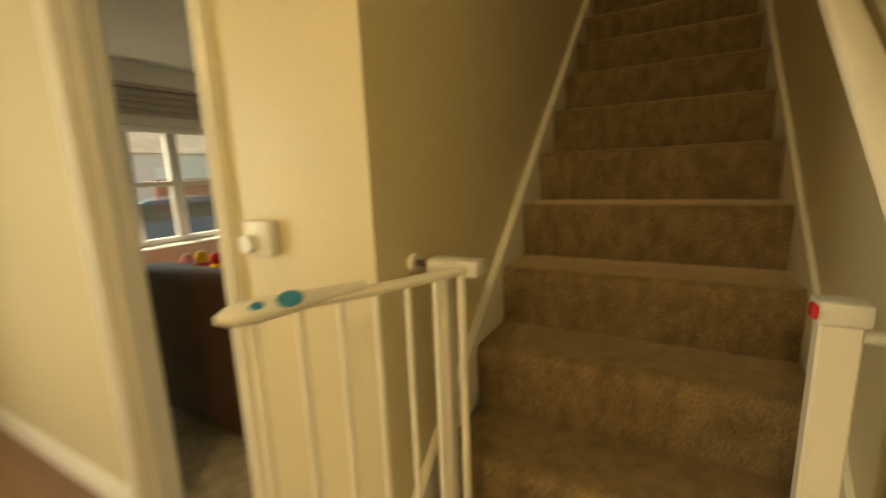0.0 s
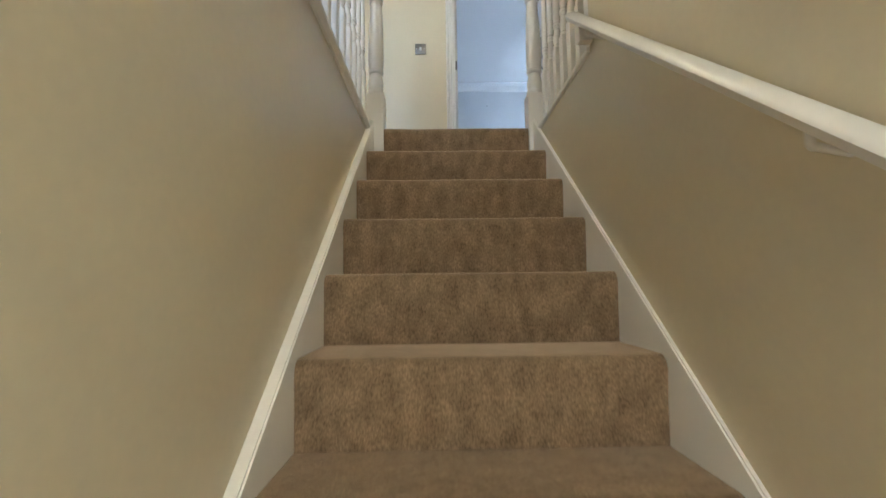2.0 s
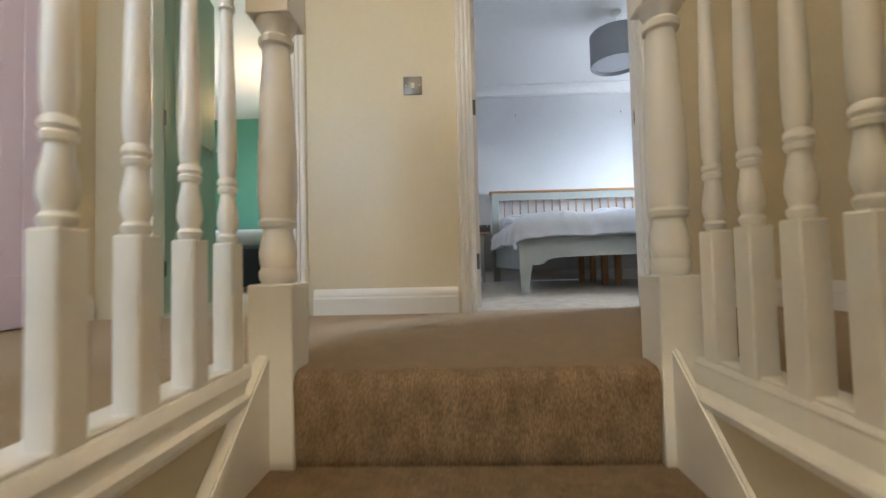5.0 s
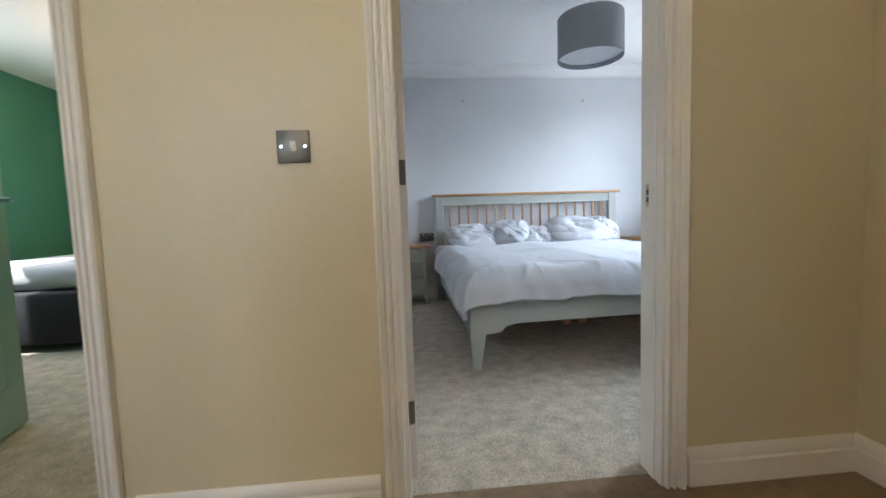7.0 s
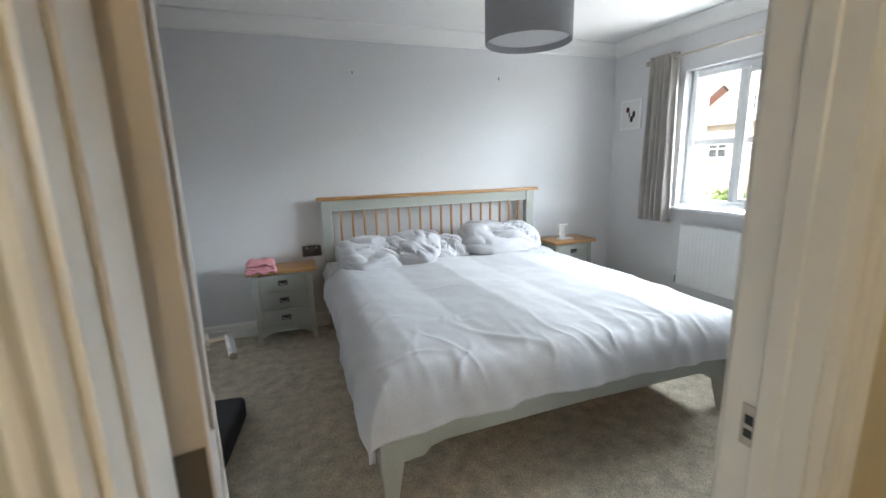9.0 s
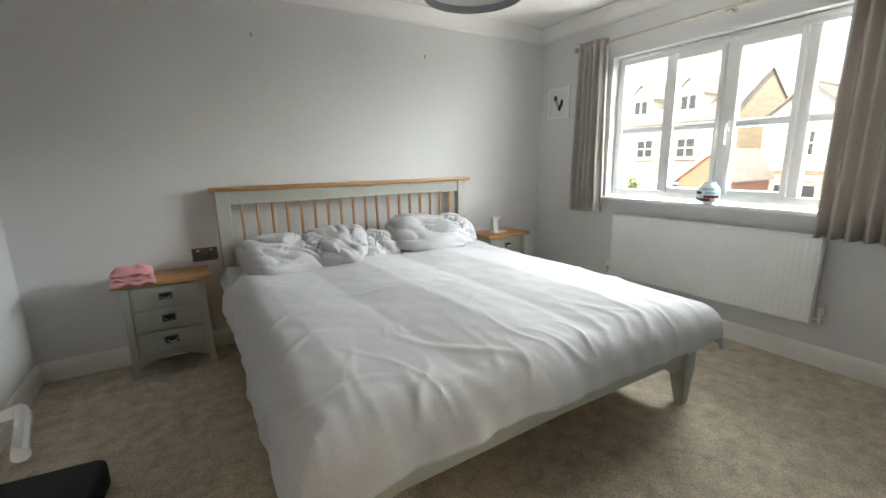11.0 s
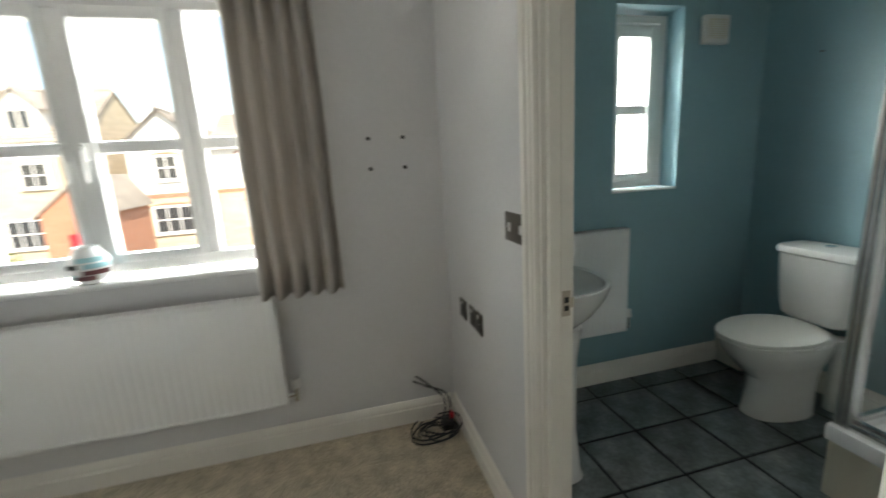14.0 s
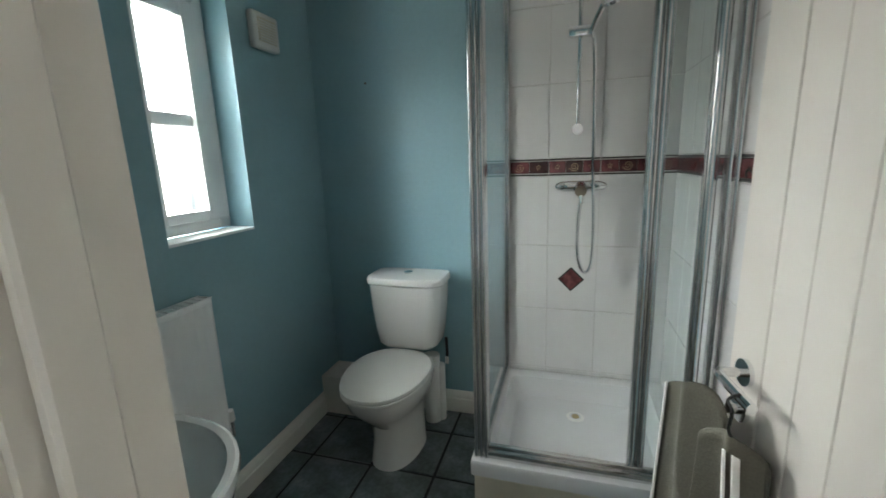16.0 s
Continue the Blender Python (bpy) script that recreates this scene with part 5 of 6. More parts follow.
# black cable heap by the skirting
cab = thing("cable_heap", (3.16, 1.26, 0), "tangle of black cables and a plug on the carpet", "cables")
random.seed(5)
for k in range(6):
    c = Vector((3.10 + random.uniform(-0.03, 0.03), 1.29 + random.uniform(-0.03, 0.03), 0.012 + 0.008 * k))
    r = random.uniform(0.06, 0.115)
    ph = random.uniform(0, 6)
    pts = [c + Vector((r * 0.75 * math.cos(ph + a), r * math.sin(ph + a), 0.010 * math.sin(a * 2 + k) + 0.010)) for a in [q * 0.45 for q in range(13)]]
    bm = B()
    tube(bm, smooth_curve(pts, 3), 0.0042, 6)
    part("cable", bm, BLACK, cab)
bm = B()
tube(bm, smooth_curve([(3.14, 1.24, 0.03), (3.18, 1.20, 0.10), (3.20, 1.22, 0.17), (3.21, 1.30, 0.21), (3.225, 1.37, 0.245)], 5), 0.0042, 6)
part("cable", bm, BLACK, cab)
bm = B()
tube(bm, smooth_curve([(3.18, 1.24, 0.03), (3.22, 1.22, 0.12), (3.245, 1.29, 0.20), (3.25, 1.35, 0.255)], 5), 0.0042, 6)
part("cable", bm, BLACK, cab)
bm = B()
bx(bm, 3.13, 3.20, 1.19, 1.25, 0.002, 0.05, 0.008, 2)
part("plug", bm, BLACK, cab)
bm = B()
bx(bm, 3.15, 3.19, 1.19, 1.21, 0.05, 0.075, 0.005, 2)
part("connector", bm, RED, cab, "small red connector")
# dark box with cables between bed and window
gl = thing("tool_case", (3.05, 3.82, 0), "yellow and black tool case standing on the carpet beside the bed", "tool case")
bm = B()
bx(bm, 2.93, 3.17, 3.72, 3.98, 0, 0.12, 0.012, 3)
part("body", bm, BLACK, gl)
bm = B()
bx(bm, 2.924, 2.931, 3.77, 3.93, 0.02, 0.10, 0.002)
bx(bm, 2.96, 3.10, 3.712, 3.7205, 0.02, 0.10, 0.002)
part("side_panel", bm, YELLOW, gl, "yellow plastic panel")
bm = B()
bx(bm, 2.95, 3.15, 3.70, 3.715, 0.10, 0.118, 0.004)
part("carry_handle", bm, BLACK, gl)
bag = thing("camera_bag", (3.05, 3.86, 0.12), "small black soft bag lying on the tool case", "bag")
bm = B()
bx(bm, 2.94, 3.15, 3.76, 4.00, 0.1205, 0.235, 0.035, 4)
for v in bm.verts:
    v.co.z += 0.01 * noise.noise((v.co.x * 9, v.co.y * 9, 1)) * (v.co.z > 0.15)
part("body", bm, BLACKFAB, bag)
bm = B()
tube(bm, smooth_curve([(2.97, 3.80, 0.225), (3.0, 3.86, 0.262), (3.08, 3.90, 0.262), (3.12, 3.96, 0.225)]), 0.008, 6)
part("strap", bm, BLACK, bag)

# black soft case on the carpet
case = thing("black_case", (-0.34, 2.75, 0), "black soft storage case lying on the carpet", "case")
bm = B()
bx(bm, -0.53, -0.15, 2.47, 3.03, 0.0, 0.125, 0.03, 3)
bmesh.ops.rotate(bm, verts=bm.verts, cent=(-0.34, 2.75, 0), matrix=Matrix.Rotation(radians(-7), 3, 'Z'))
for v in bm.verts:
    v.co.z += 0.012 * noise.noise((v.co.x * 5, v.co.y * 5, 1)) * (v.co.z > 0.05)
part("body", bm, BLACKFAB, case)
bm = B()
tube(bm, smooth_curve([(-0.42, 2.50, 0.07), (-0.42, 2.445, 0.09), (-0.31, 2.445, 0.09), (-0.31, 2.49, 0.07)]), 0.008, 6)
part("carry_handle", bm, BLACK, case)

# ---------------------------------------------------------------- shower room
ewin = window("window_2", 3.385, [-0.148, 0.246], [1.075, 1.490, 1.955], "small white plastic window with obscured glass", (0,), FROST, 0.078, 0.055)
bm = B()
bx(bm, 3.365, 3.386, -0.095, 0.20, 1.908, 1.942, 0.005)
for k in range(3):
    bx(bm, 3.361, 3.366, -0.085, 0.19, 1.912 + k * 0.010, 1.917 + k * 0.010)
part("trickle_vent", bm, PVC, ewin)
bm = B()
bx(bm, XW - 0.004, 3.386, -0.147, 0.245, 1.063, 1.074, 0.002)
structure("window_sill_ensuite", bm, PVC, "white painted window ledge", "window sill")

# extractor fan
fan = thing("extractor_fan", (XW, -0.324, 1.852), "square white extractor fan on the blue wall", "extractor fan")
bm = B()
bx(bm, XW - 0.035, XW - 0.001, -0.402, -0.245, 1.782, 1.922, 0.012, 3)
part("housing", bm, PLASTIC, fan)
bm = B()
bx(bm, XW - 0.038, XW - 0.034, -0.380, -0.270, 1.808, 1.900, 0.003)
part("grille_recess", bm, TRAYSIDE, fan)
for k in range(8):
    bm = B()
    bx(bm, XW - 0.042, XW - 0.0375, -0.378, -0.272, 1.812 + k * 0.0105, 1.816 + k * 0.0105)
    part("slat", bm, PLASTIC, fan)

# toilet
wc = thing("toilet", (2.77, -0.35, 0), "white close-coupled toilet with closed lid", "toilet")
CX = 2.772


def oval(bm, rings, seg=36):
    """Rings of (z, half width, y back, y front): egg-shaped sections."""
    out = []
    for z, hwid, yb, yf in rings:
        ring = []
        yc = yb + (yf - yb) * 0.42
        for k in range(seg):
            a = 2 * math.pi * k / seg
            s, c = math.sin(a), math.cos(a)
            y = yc + (yf - yc) * s if s > 0 else yc + (yc - yb) * s
            ring.append(bm.verts.new((CX + hwid * math.copysign(abs(c) ** 0.85, c), y, z)))
        out.append(ring)
    for p, q in zip(out, out[1:]):
        for k in range(seg):
            bm.faces.new((p[k], p[(k + 1) % seg], q[(k + 1) % seg], q[k]))
    bm.faces.new(list(reversed(out[0])))
    bm.faces.new(out[-1])


bm = B()
oval(bm, [(0.0, 0.115, -0.52, -0.165), (0.02, 0.112, -0.52, -0.17), (0.12, 0.103, -0.53, -0.18), (0.20, 0.108, -0.54, -0.17), (0.27, 0.135, -0.55, -0.10), (0.33, 0.168, -0.55, -0.045), (0.375, 0.178, -0.55, -0.025), (0.39, 0.178, -0.55, -0.022)])
part("pan", bm, CERAMIC, wc)
bm = B()
oval(bm, [(0.390, 0.176, -0.475, -0.020), (0.397, 0.182, -0.478, -0.012), (0.405, 0.182, -0.478, -0.012), (0.408, 0.180, -0.477, -0.015)])
part("seat", bm, PLASTIC, wc)
bm = B()
oval(bm, [(0.409, 0.180, -0.477, -0.014), (0.416, 0.184, -0.48, -0.009), (0.426, 0.182, -0.479, -0.012), (0.432, 0.165, -0.47, -0.03), (0.4345, 0.10, -0.43, -0.1)])
part("lid", bm, PLASTIC, wc)
bm = B()
rings = []
for z, hwid, d0, d1 in ((0.425, 0.130, -0.675, -0.50), (0.44, 0.150, -0.676, -0.492), (0.50, 0.162, -0.676, -0.488), (0.62, 0.176, -0.676, -0.484), (0.742, 0.183, -0.676, -0.482)):
    ring = []
    for k in range(40):
        a = 2 * math.pi * k / 40
        c, s = math.cos(a), math.sin(a)
        e = 0.32
        ring.append(bm.verts.new((CX + hwid * math.copysign(abs(c) ** e, c), (d0 + d1) / 2 + (d1 - d0) / 2 * math.copysign(abs(s) ** e, s) + (0.012 * (1 - (c * c)) if s > 0 else 0), z)))
    rings.append(ring)
for p, q in zip(rings, rings[1:]):
    for k in range(40):
        bm.faces.new((p[k], p[(k + 1) % 40], q[(k + 1) % 40], q[k]))
bm.faces.new(list(reversed(rings[0])))
bm.faces.new(rings[-1])
part("cistern", bm, CERAMIC, wc)
bm = B()
rings = []
for z, g in ((0.742, 0.004), (0.748, 0.010), (0.768, 0.010), (0.778, 0.004), (0.782, -0.02)):
    ring = []
    for k in range(40):
        a = 2 * math.pi * k / 40
        c, s = math.cos(a), math.sin(a)
        ring.append(bm.verts.new((CX + (0.183 + g) * math.copysign(abs(c) ** 0.34, c), -0.579 + (0.097 + g) * math.copysign(abs(s) ** 0.34, s) + (0.014 * (1 - c * c) if s > 0 else 0), z)))
    rings.append(ring)
for p, q in zip(rings, rings[1:]):
    for k in range(40):
        bm.faces.new((p[k], p[(k + 1) % 40], q[(k + 1) % 40], q[k]))
bm.faces.new(list(reversed(rings[0])))
bm.faces.new(rings[-1])
part("cistern_lid", bm, CERAMIC, wc)
bm = B()
rod(bm, (CX, -0.575, 0.781), (CX, -0.575, 0.789), 0.021, seg=24)
part("flush_button", bm, CHROME, wc, "chrome flush button")
bm = B()
tube(bm, smooth_curve([(2.60, -0.60, 0.45), (2.597, -0.60, 0.38), (2.60, -0.61, 0.33), (2.61, -0.655, 0.30)]), 0.008, 8)
part("inlet_hose", bm, BLACK, wc)
bm = B()
rod(bm, (2.60, -0.605, 0.31), (2.60, -0.605, 0.35), 0.011)
part("isolating_valve", bm, CHROME, wc)
bm = B()
rod(bm, (2.675, -0.58, 0.0), (2.675, -0.58, 0.36), 0.042, seg=20)
rod(bm, (2.64, -0.60, 0.0), (2.64, -0.60, 0.30), 0.028, seg=20)
part("soil_pipe", bm, PLASTIC, wc)
bm = B()
bx(bm, 3.09, XW - 0.002, YE + 0.002, -0.50, 0.0, 0.215, 0.004)
single("pipe_boxing", bm, WHITE, "white painted pipe box in the corner", "boxing")
bm = B()
rod(bm, (2.985, YE, 1.688), (2.985, YE + 0.008, 1.688), 0.005)
single("wall_screw", bm, STEEL, "small screw in the blue wall", "screw")

# basin on a pedestal
basin = thing("basin", (2.60, 0.82, 0), "white oval wash basin on a pedestal", "basin")
bm = B()
rings = []
BX, BY = 2.755, 1.060


def basin_ring(z, w, d, back=0.0):
    ring = []
    for k in range(48):
        a = 2 * math.pi * k / 48
        c, s = math.cos(a), math.sin(a)
        x = BX + w * math.copysign(abs(c) ** 0.9, c)
        y = BY - back - d * 0.42 + (d * 0.42 * math.copysign(abs(s) ** 0.45, s) if s > 0 else d * 0.58 * s)
        ring.append(bm.verts.new((x, y, z)))
    return ring


for z, w, dd, bk in ((0.62, 0.10, 0.16, 0.05), (0.66, 0.17, 0.27, 0.02), (0.72, 0.235, 0.37, 0.0), (0.78, 0.268, 0.425, 0.0), (0.815, 0.278, 0.44, 0.0), (0.826, 0.277, 0.438, 0.0), (0.829, 0.268, 0.428, 0.004), (0.824, 0.252, 0.405, 0.012),
                     (0.80, 0.238, 0.35, 0.06), (0.75, 0.215, 0.31, 0.07), (0.70, 0.165, 0.24, 0.09), (0.685, 0.10, 0.15, 0.12), (0.682, 0.03, 0.05, 0.17)):
    rings.append(basin_ring(z, w * 0.86, dd * 0.84, bk))
for p, q in zip(rings, rings[1:]):
    for k in range(48):
        bm.faces.new((p[k], p[(k + 1) % 48], q[(k + 1) % 48], q[k]))
bm.faces.new(list(reversed(rings[0])))
bm.faces.new(rings[-1])
part("bowl", bm, CERAMIC, basin)
bm = B()
rings = []
for z, w, d in ((0.0, 0.11, 0.13), (0.03, 0.10, 0.12), (0.2, 0.085, 0.105), (0.5, 0.085, 0.105), (0.64, 0.10, 0.12)):
    rings.append([bm.verts.new((BX + w * math.copysign(abs(math.cos(a)) ** 0.6, math.cos(a)), 0.90 + d * math.copysign(abs(math.sin(a)) ** 0.6, math.sin(a)), z)) for a in [2 * math.pi * k / 28 for k in range(28)]])
for p, q in zip(rings, rings[1:]):
    for k in range(28):
        bm.faces.new((p[k], p[(k + 1) % 28], q[(k + 1) % 28], q[k]))
bm.faces.new(list(reversed(rings[0])))
bm.faces.new(rings[-1])
part("pedestal", bm, CERAMIC, basin)
for s in (-1, 1):
    bm = B()
    x = BX + s * 0.09
    rod(bm, (x, 0.985, 0.82), (x, 0.985, 0.88), 0.018, 0.014)
    tube(bm, smooth_curve([(x, 0.985, 0.875), (x, 0.95, 0.885), (x, 0.90, 0.87)]), 0.010, 10)
    rod(bm, (x, 0.985, 0.88), (x, 0.985, 0.91), 0.020, 0.018, 16)
    part("tap", bm, CHROME, basin, "chrome basin tap")

# shower enclosure ------------------------------------------------
TX0, TX1, TY0, TY1, TZ = 1.602, 2.342, YE + 0.004, 0.024, 0.284
tray = thing("shower_tray", (1.97, -0.3, 0), "raised white shower tray on a cream panel", "shower tray")
bm = B()
bx(bm, TX0, TX1 - 0.012, TY1 - 0.030, TY1 - 0.012, 0.0, TZ - 0.055, 0.003)
bx(bm, TX1 - 0.030, TX1 - 0.012, TY0, TY1 - 0.031, 0.0, TZ - 0.055, 0.003)
part("side_panel", bm, TRAYSIDE, tray, "cream tray panel")
bm = B()
# rim and dished floor


def rect(inset, z, r):
    """A rounded rectangle ring."""
    x0, x1, y0, y1 = TX0 + inset, TX1 - inset, TY0 + inset, TY1 - inset
    ring = []
    for cx_, cy_, a0 in ((x1 - r, y1 - r, 0), (x0 + r, y1 - r, 90), (x0 + r, y0 + r, 180), (x1 - r, y0 + r, 270)):
        for k in range(7):
            a = radians(a0 + 15 * k)
            ring.append(bm.verts.new((cx_ + r * math.cos(a), cy_ + r * math.sin(a), z)))
    return ring


rings = [rect(0.0, TZ - 0.058, 0.012), rect(0.0, TZ - 0.012, 0.012), rect(0.004, TZ - 0.003, 0.012), rect(0.012, TZ, 0.012), rect(0.055, TZ, 0.02), rect(0.068, TZ - 0.004, 0.03), rect(0.082, TZ - 0.05, 0.045), rect(0.105, TZ - 0.082, 0.07), rect(0.18, TZ - 0.09, 0.08), rect(0.32, TZ - 0.096, 0.03)]
for p, q in zip(rings, rings[1:]):
    for k in range(28):
        bm.faces.new((p[k], p[(k + 1) % 28], q[(k + 1) % 28], q[k]))
bm.faces.new(rings[-1])
part("tray", bm, ACRYLIC, tray)
bm = B()
lathe(bm, [(0.040, 0), (0.038, 0.004), (0.026, 0.006), (0.024, 0.002), (0.0, 0.002)], (1.980, -0.465, TZ - 0.095), 24)
w = part("waste_ring", bm, PLASTIC, tray, "white plastic waste ring")
bm = B()
lathe(bm, [(0.017, 0), (0.014, 0.005), (0.005, 0.006), (0.0, 0.006)], (1.980, -0.465, TZ - 0.093), 16)
part("waste_strainer", bm, BRASS, w)

enc = thing("shower_enclosure", (1.97, 0.0, TZ), "glass shower enclosure in polished aluminium frames", "shower enclosure")
ZT = 2.06


def profile(x, y, wx, wy, name="upright", ribs=3, mat=ALU):
    bm = B()
    bx(bm, x - wx / 2, x + wx / 2, y - wy / 2, y + wy / 2, TZ + 0.001, ZT, 0.004, 2)
    bar = part(name, bm, mat, enc)
    for k in range(ribs):
        bm = B()
        xx = x - wx / 2 + wx * (k + 0.5) / ribs
        rod(bm, (xx, y + wy / 2, TZ + 0.002), (xx, y + wy / 2, ZT - 0.001), wx / ribs * 0.42, seg=12)
        part("rib", bm, mat, bar)


profile(2.305, -0.022, 0.050, 0.045, "corner_post", 3)
profile(1.622, -0.022, 0.036, 0.035, "wall_upright", 2)
profile(1.675, -0.018, 0.034, 0.022, "fixed_panel_edge", 1)
profile(1.805, -0.050, 0.050, 0.026, "sliding_door_edge", 2)
bm = B()
bx(bm, 2.292, 2.318, YE + 0.003, YE + 0.030, TZ + 0.001, ZT, 0.003)
part("wall_upright", bm, ALU, enc)
bm = B()
bx(bm, 1.605, 2.285, -0.050, 0.002, TZ + 0.001, TZ + 0.030, 0.005, 2)
bx(bm, 1.605, 2.285, -0.033, -0.018, TZ + 0.030, TZ + 0.040, 0.002)
part("bottom_track", bm, ALU, enc)
bm = B()
bx(bm, 1.605, 2.285, -0.050, 0.002, ZT - 0.04, ZT, 0.005, 2)
part("top_track", bm, ALU, enc)
for z0, z1 in ((TZ + 0.001, TZ + 0.026), (ZT - 0.03, ZT)):
    bm = B()
    bx(bm, 2.292, 2.318, YE + 0.03, -0.044, z0, z1, 0.004)
    part("side_rail", bm, ALU, enc)
for a in ((2.302, 2.308, YE + 0.03, -0.044), (1.64, 1.79, -0.016, -0.011), (1.69, 1.80, -0.050, -0.045)):
    bm = B()
    bx(bm, a[0], a[1], a[2], a[3], TZ + 0.026, ZT - 0.03)
    g = part("glass_panel", bm, SHOWERGLASS, enc, "clear glass panel")
    g.visible_shadow = False
bm = B()
bx(bm, 1.782, 1.80, -0.083, -0.060, TZ + 0.16, TZ + 0.20, 0.004)
part("door_stop", bm, PLASTIC, enc)

# shower fittings
sh = thing("shower_set", (1.98, YE, 1.2), "chrome bar shower with riser rail and hose", "shower")
SX, SY = 1.985, YE + 0.012
bm = B()
rings = []
for x, r in ((-0.105, 0.006), (-0.098, 0.014), (-0.08, 0.020), (-0.05, 0.023), (0.05, 0.023), (0.08, 0.020), (0.098, 0.014), (0.105, 0.006)):
    rings.append([bm.verts.new((SX + x, SY + 0.045 + r * 1.25 * math.cos(a), 1.185 + r * math.sin(a))) for a in [2 * math.pi * k / 18 for k in range(18)]])
for p, q in zip(rings, rings[1:]):
    for k in range(18):
        bm.faces.new((p[k], p[(k + 1) % 18], q[(k + 1) % 18], q[k]))
bm.faces.new(list(reversed(rings[0])))
bm.faces.new(rings[-1])
rod(bm, (SX - 0.07, SY, 1.185), (SX - 0.07, SY + 0.03, 1.185), 0.022, seg=18)
rod(bm, (SX + 0.07, SY, 1.185), (SX + 0.07, SY + 0.03, 1.185), 0.022, seg=18)
part("mixer_bar", bm, CHROME, sh)
bm = B()
rod(bm, (SX, SY + 0.06, 1.175), (SX, SY + 0.105, 1.168), 0.030, 0.024, 24)
rod(bm, (SX, SY + 0.09, 1.165), (SX - 0.005, SY + 0.10, 1.115), 0.010)
part("control_knob", bm, CHROME, sh)
bm = B()
rod(bm, (2.005, SY + 0.045, 1.415), (2.005, SY + 0.045, 2.03), 0.0085, seg=14)
part("riser_rail", bm, CHROME, sh)
for z in (1.42, 2.02):
    bm = B()
    rod(bm, (2.005, SY, z), (2.005, SY + 0.055, z), 0.020, 0.022, 20)
    part("rail_foot", bm, CHROME, sh)
bm = B()
bx(bm, 1.955, 2.050, SY + 0.030, SY + 0.068, 1.775, 1.815, 0.008, 2)
part("slider", bm, CHROME, sh)
bm = B()
tube(bm, smooth_curve([(1.962, SY + 0.055, 1.79), (1.945, SY + 0.085, 1.83), (1.925, SY + 0.12, 1.865)]), 0.012, 10)
lathe(bm, [(0.012, 0.02), (0.03, 0.012), (0.042, 0.0), (0.040, -0.012), (0.0, -0.014)], (0, 0, 0), 24)
hv = list(bm.verts)[-(24 * 5):]
bmesh.ops.transform(bm, verts=hv, matrix=Matrix.Translation((1.895, SY + 0.14, 1.872)) @ Matrix.Rotation(radians(-28), 4, 'X') @ Matrix.Rotation(radians(18), 4, 'Y'))
part("shower_head", bm, CHROME, sh)
bm = B()
tube(bm, smooth_curve([(SX, SY + 0.085, 1.125), (SX + 0.008, SY + 0.08, 1.0), (SX + 0.002, SY + 0.075, 0.88), (SX - 0.022, SY + 0.07, 0.815), (SX - 0.050, SY + 0.07, 0.845), (SX - 0.056, SY + 0.075, 1.0), (SX - 0.046, SY + 0.08, 1.25), (SX - 0.042, SY + 0.08, 1.5), (SX - 0.035, SY + 0.075, 1.72), (1.958, SY + 0.06, 1.785)], 8), 0.0075, 8)
part("hose", bm, CHROME, sh)

# hung trousers on the door handle, set out along the door leaf: (from the hinge, off the face, height)
tr = thing("tracksuit_trousers", (1.80, 0.44, 0.55), "khaki-grey tracksuit trousers with white stripes hanging on the door", "trousers")
LEAF_POSE = pose(1.612, 1.066, 0, 0, 0, -82.3)


def cloth_piece(pts_top, drop, seed, wobble, flare, stripes=(), seg=28, rows=26):
    """A hanging fold of cloth below a line of points, with raised stripes between two shares of its width."""
    top = smooth_curve(pts_top, seg // (len(pts_top) - 1))
    n = len(top)

    def spot(s, t, lift):
        f = s * (n - 1)
        k = min(int(f), n - 2)
        p = top[k].lerp(top[k + 1], f - k)
        w = wobble * (0.35 + 0.65 * t)
        dx = w * math.sin(s * 9 + seed + 0.7 * t) + w * noise.noise((s * 3 + seed, t * 2, 1)) + flare * (0.5 - s) * 2 * t
        dy = w * math.cos(s * 17 + seed * 2) + w * 1.2 * noise.noise((s * 4, t * 2 + seed, 4)) + lift
        return LEAF_POSE @ Vector((p.x + 0.015 + dx, max(p.y + 0.012 + dy, 0.014), p.z - drop * t))

    def strip(s0, s1, t0, cols, lift, mat, name, label, thick):
        bm = B()
        gr = [[bm.verts.new(spot(s0 + (s1 - s0) * i / cols, t0 + (1 - t0) * j / rows, lift)) for i in range(cols + 1)] for j in range(rows + 1)]
        for a, b in zip(gr, gr[1:]):
            for i in range(cols):
                bm.faces.new((a[i], a[i + 1], b[i + 1], b[i]))
        ob = part(name, bm, mat, tr, label)
        for f in ob.data.polygons:
            f.use_smooth = True
        ob.modifiers.new("thickness", 'SOLIDIFY').thickness = thick
        return ob
    strip(0, 1, 0, seg, 0.0, KHAKI, "leg", "", 0.008)
    for s0, s1, t0 in stripes:
        strip(s0, s1, t0, 3, 0.007, PLASTIC, "stripe", "white stripe", 0.003)


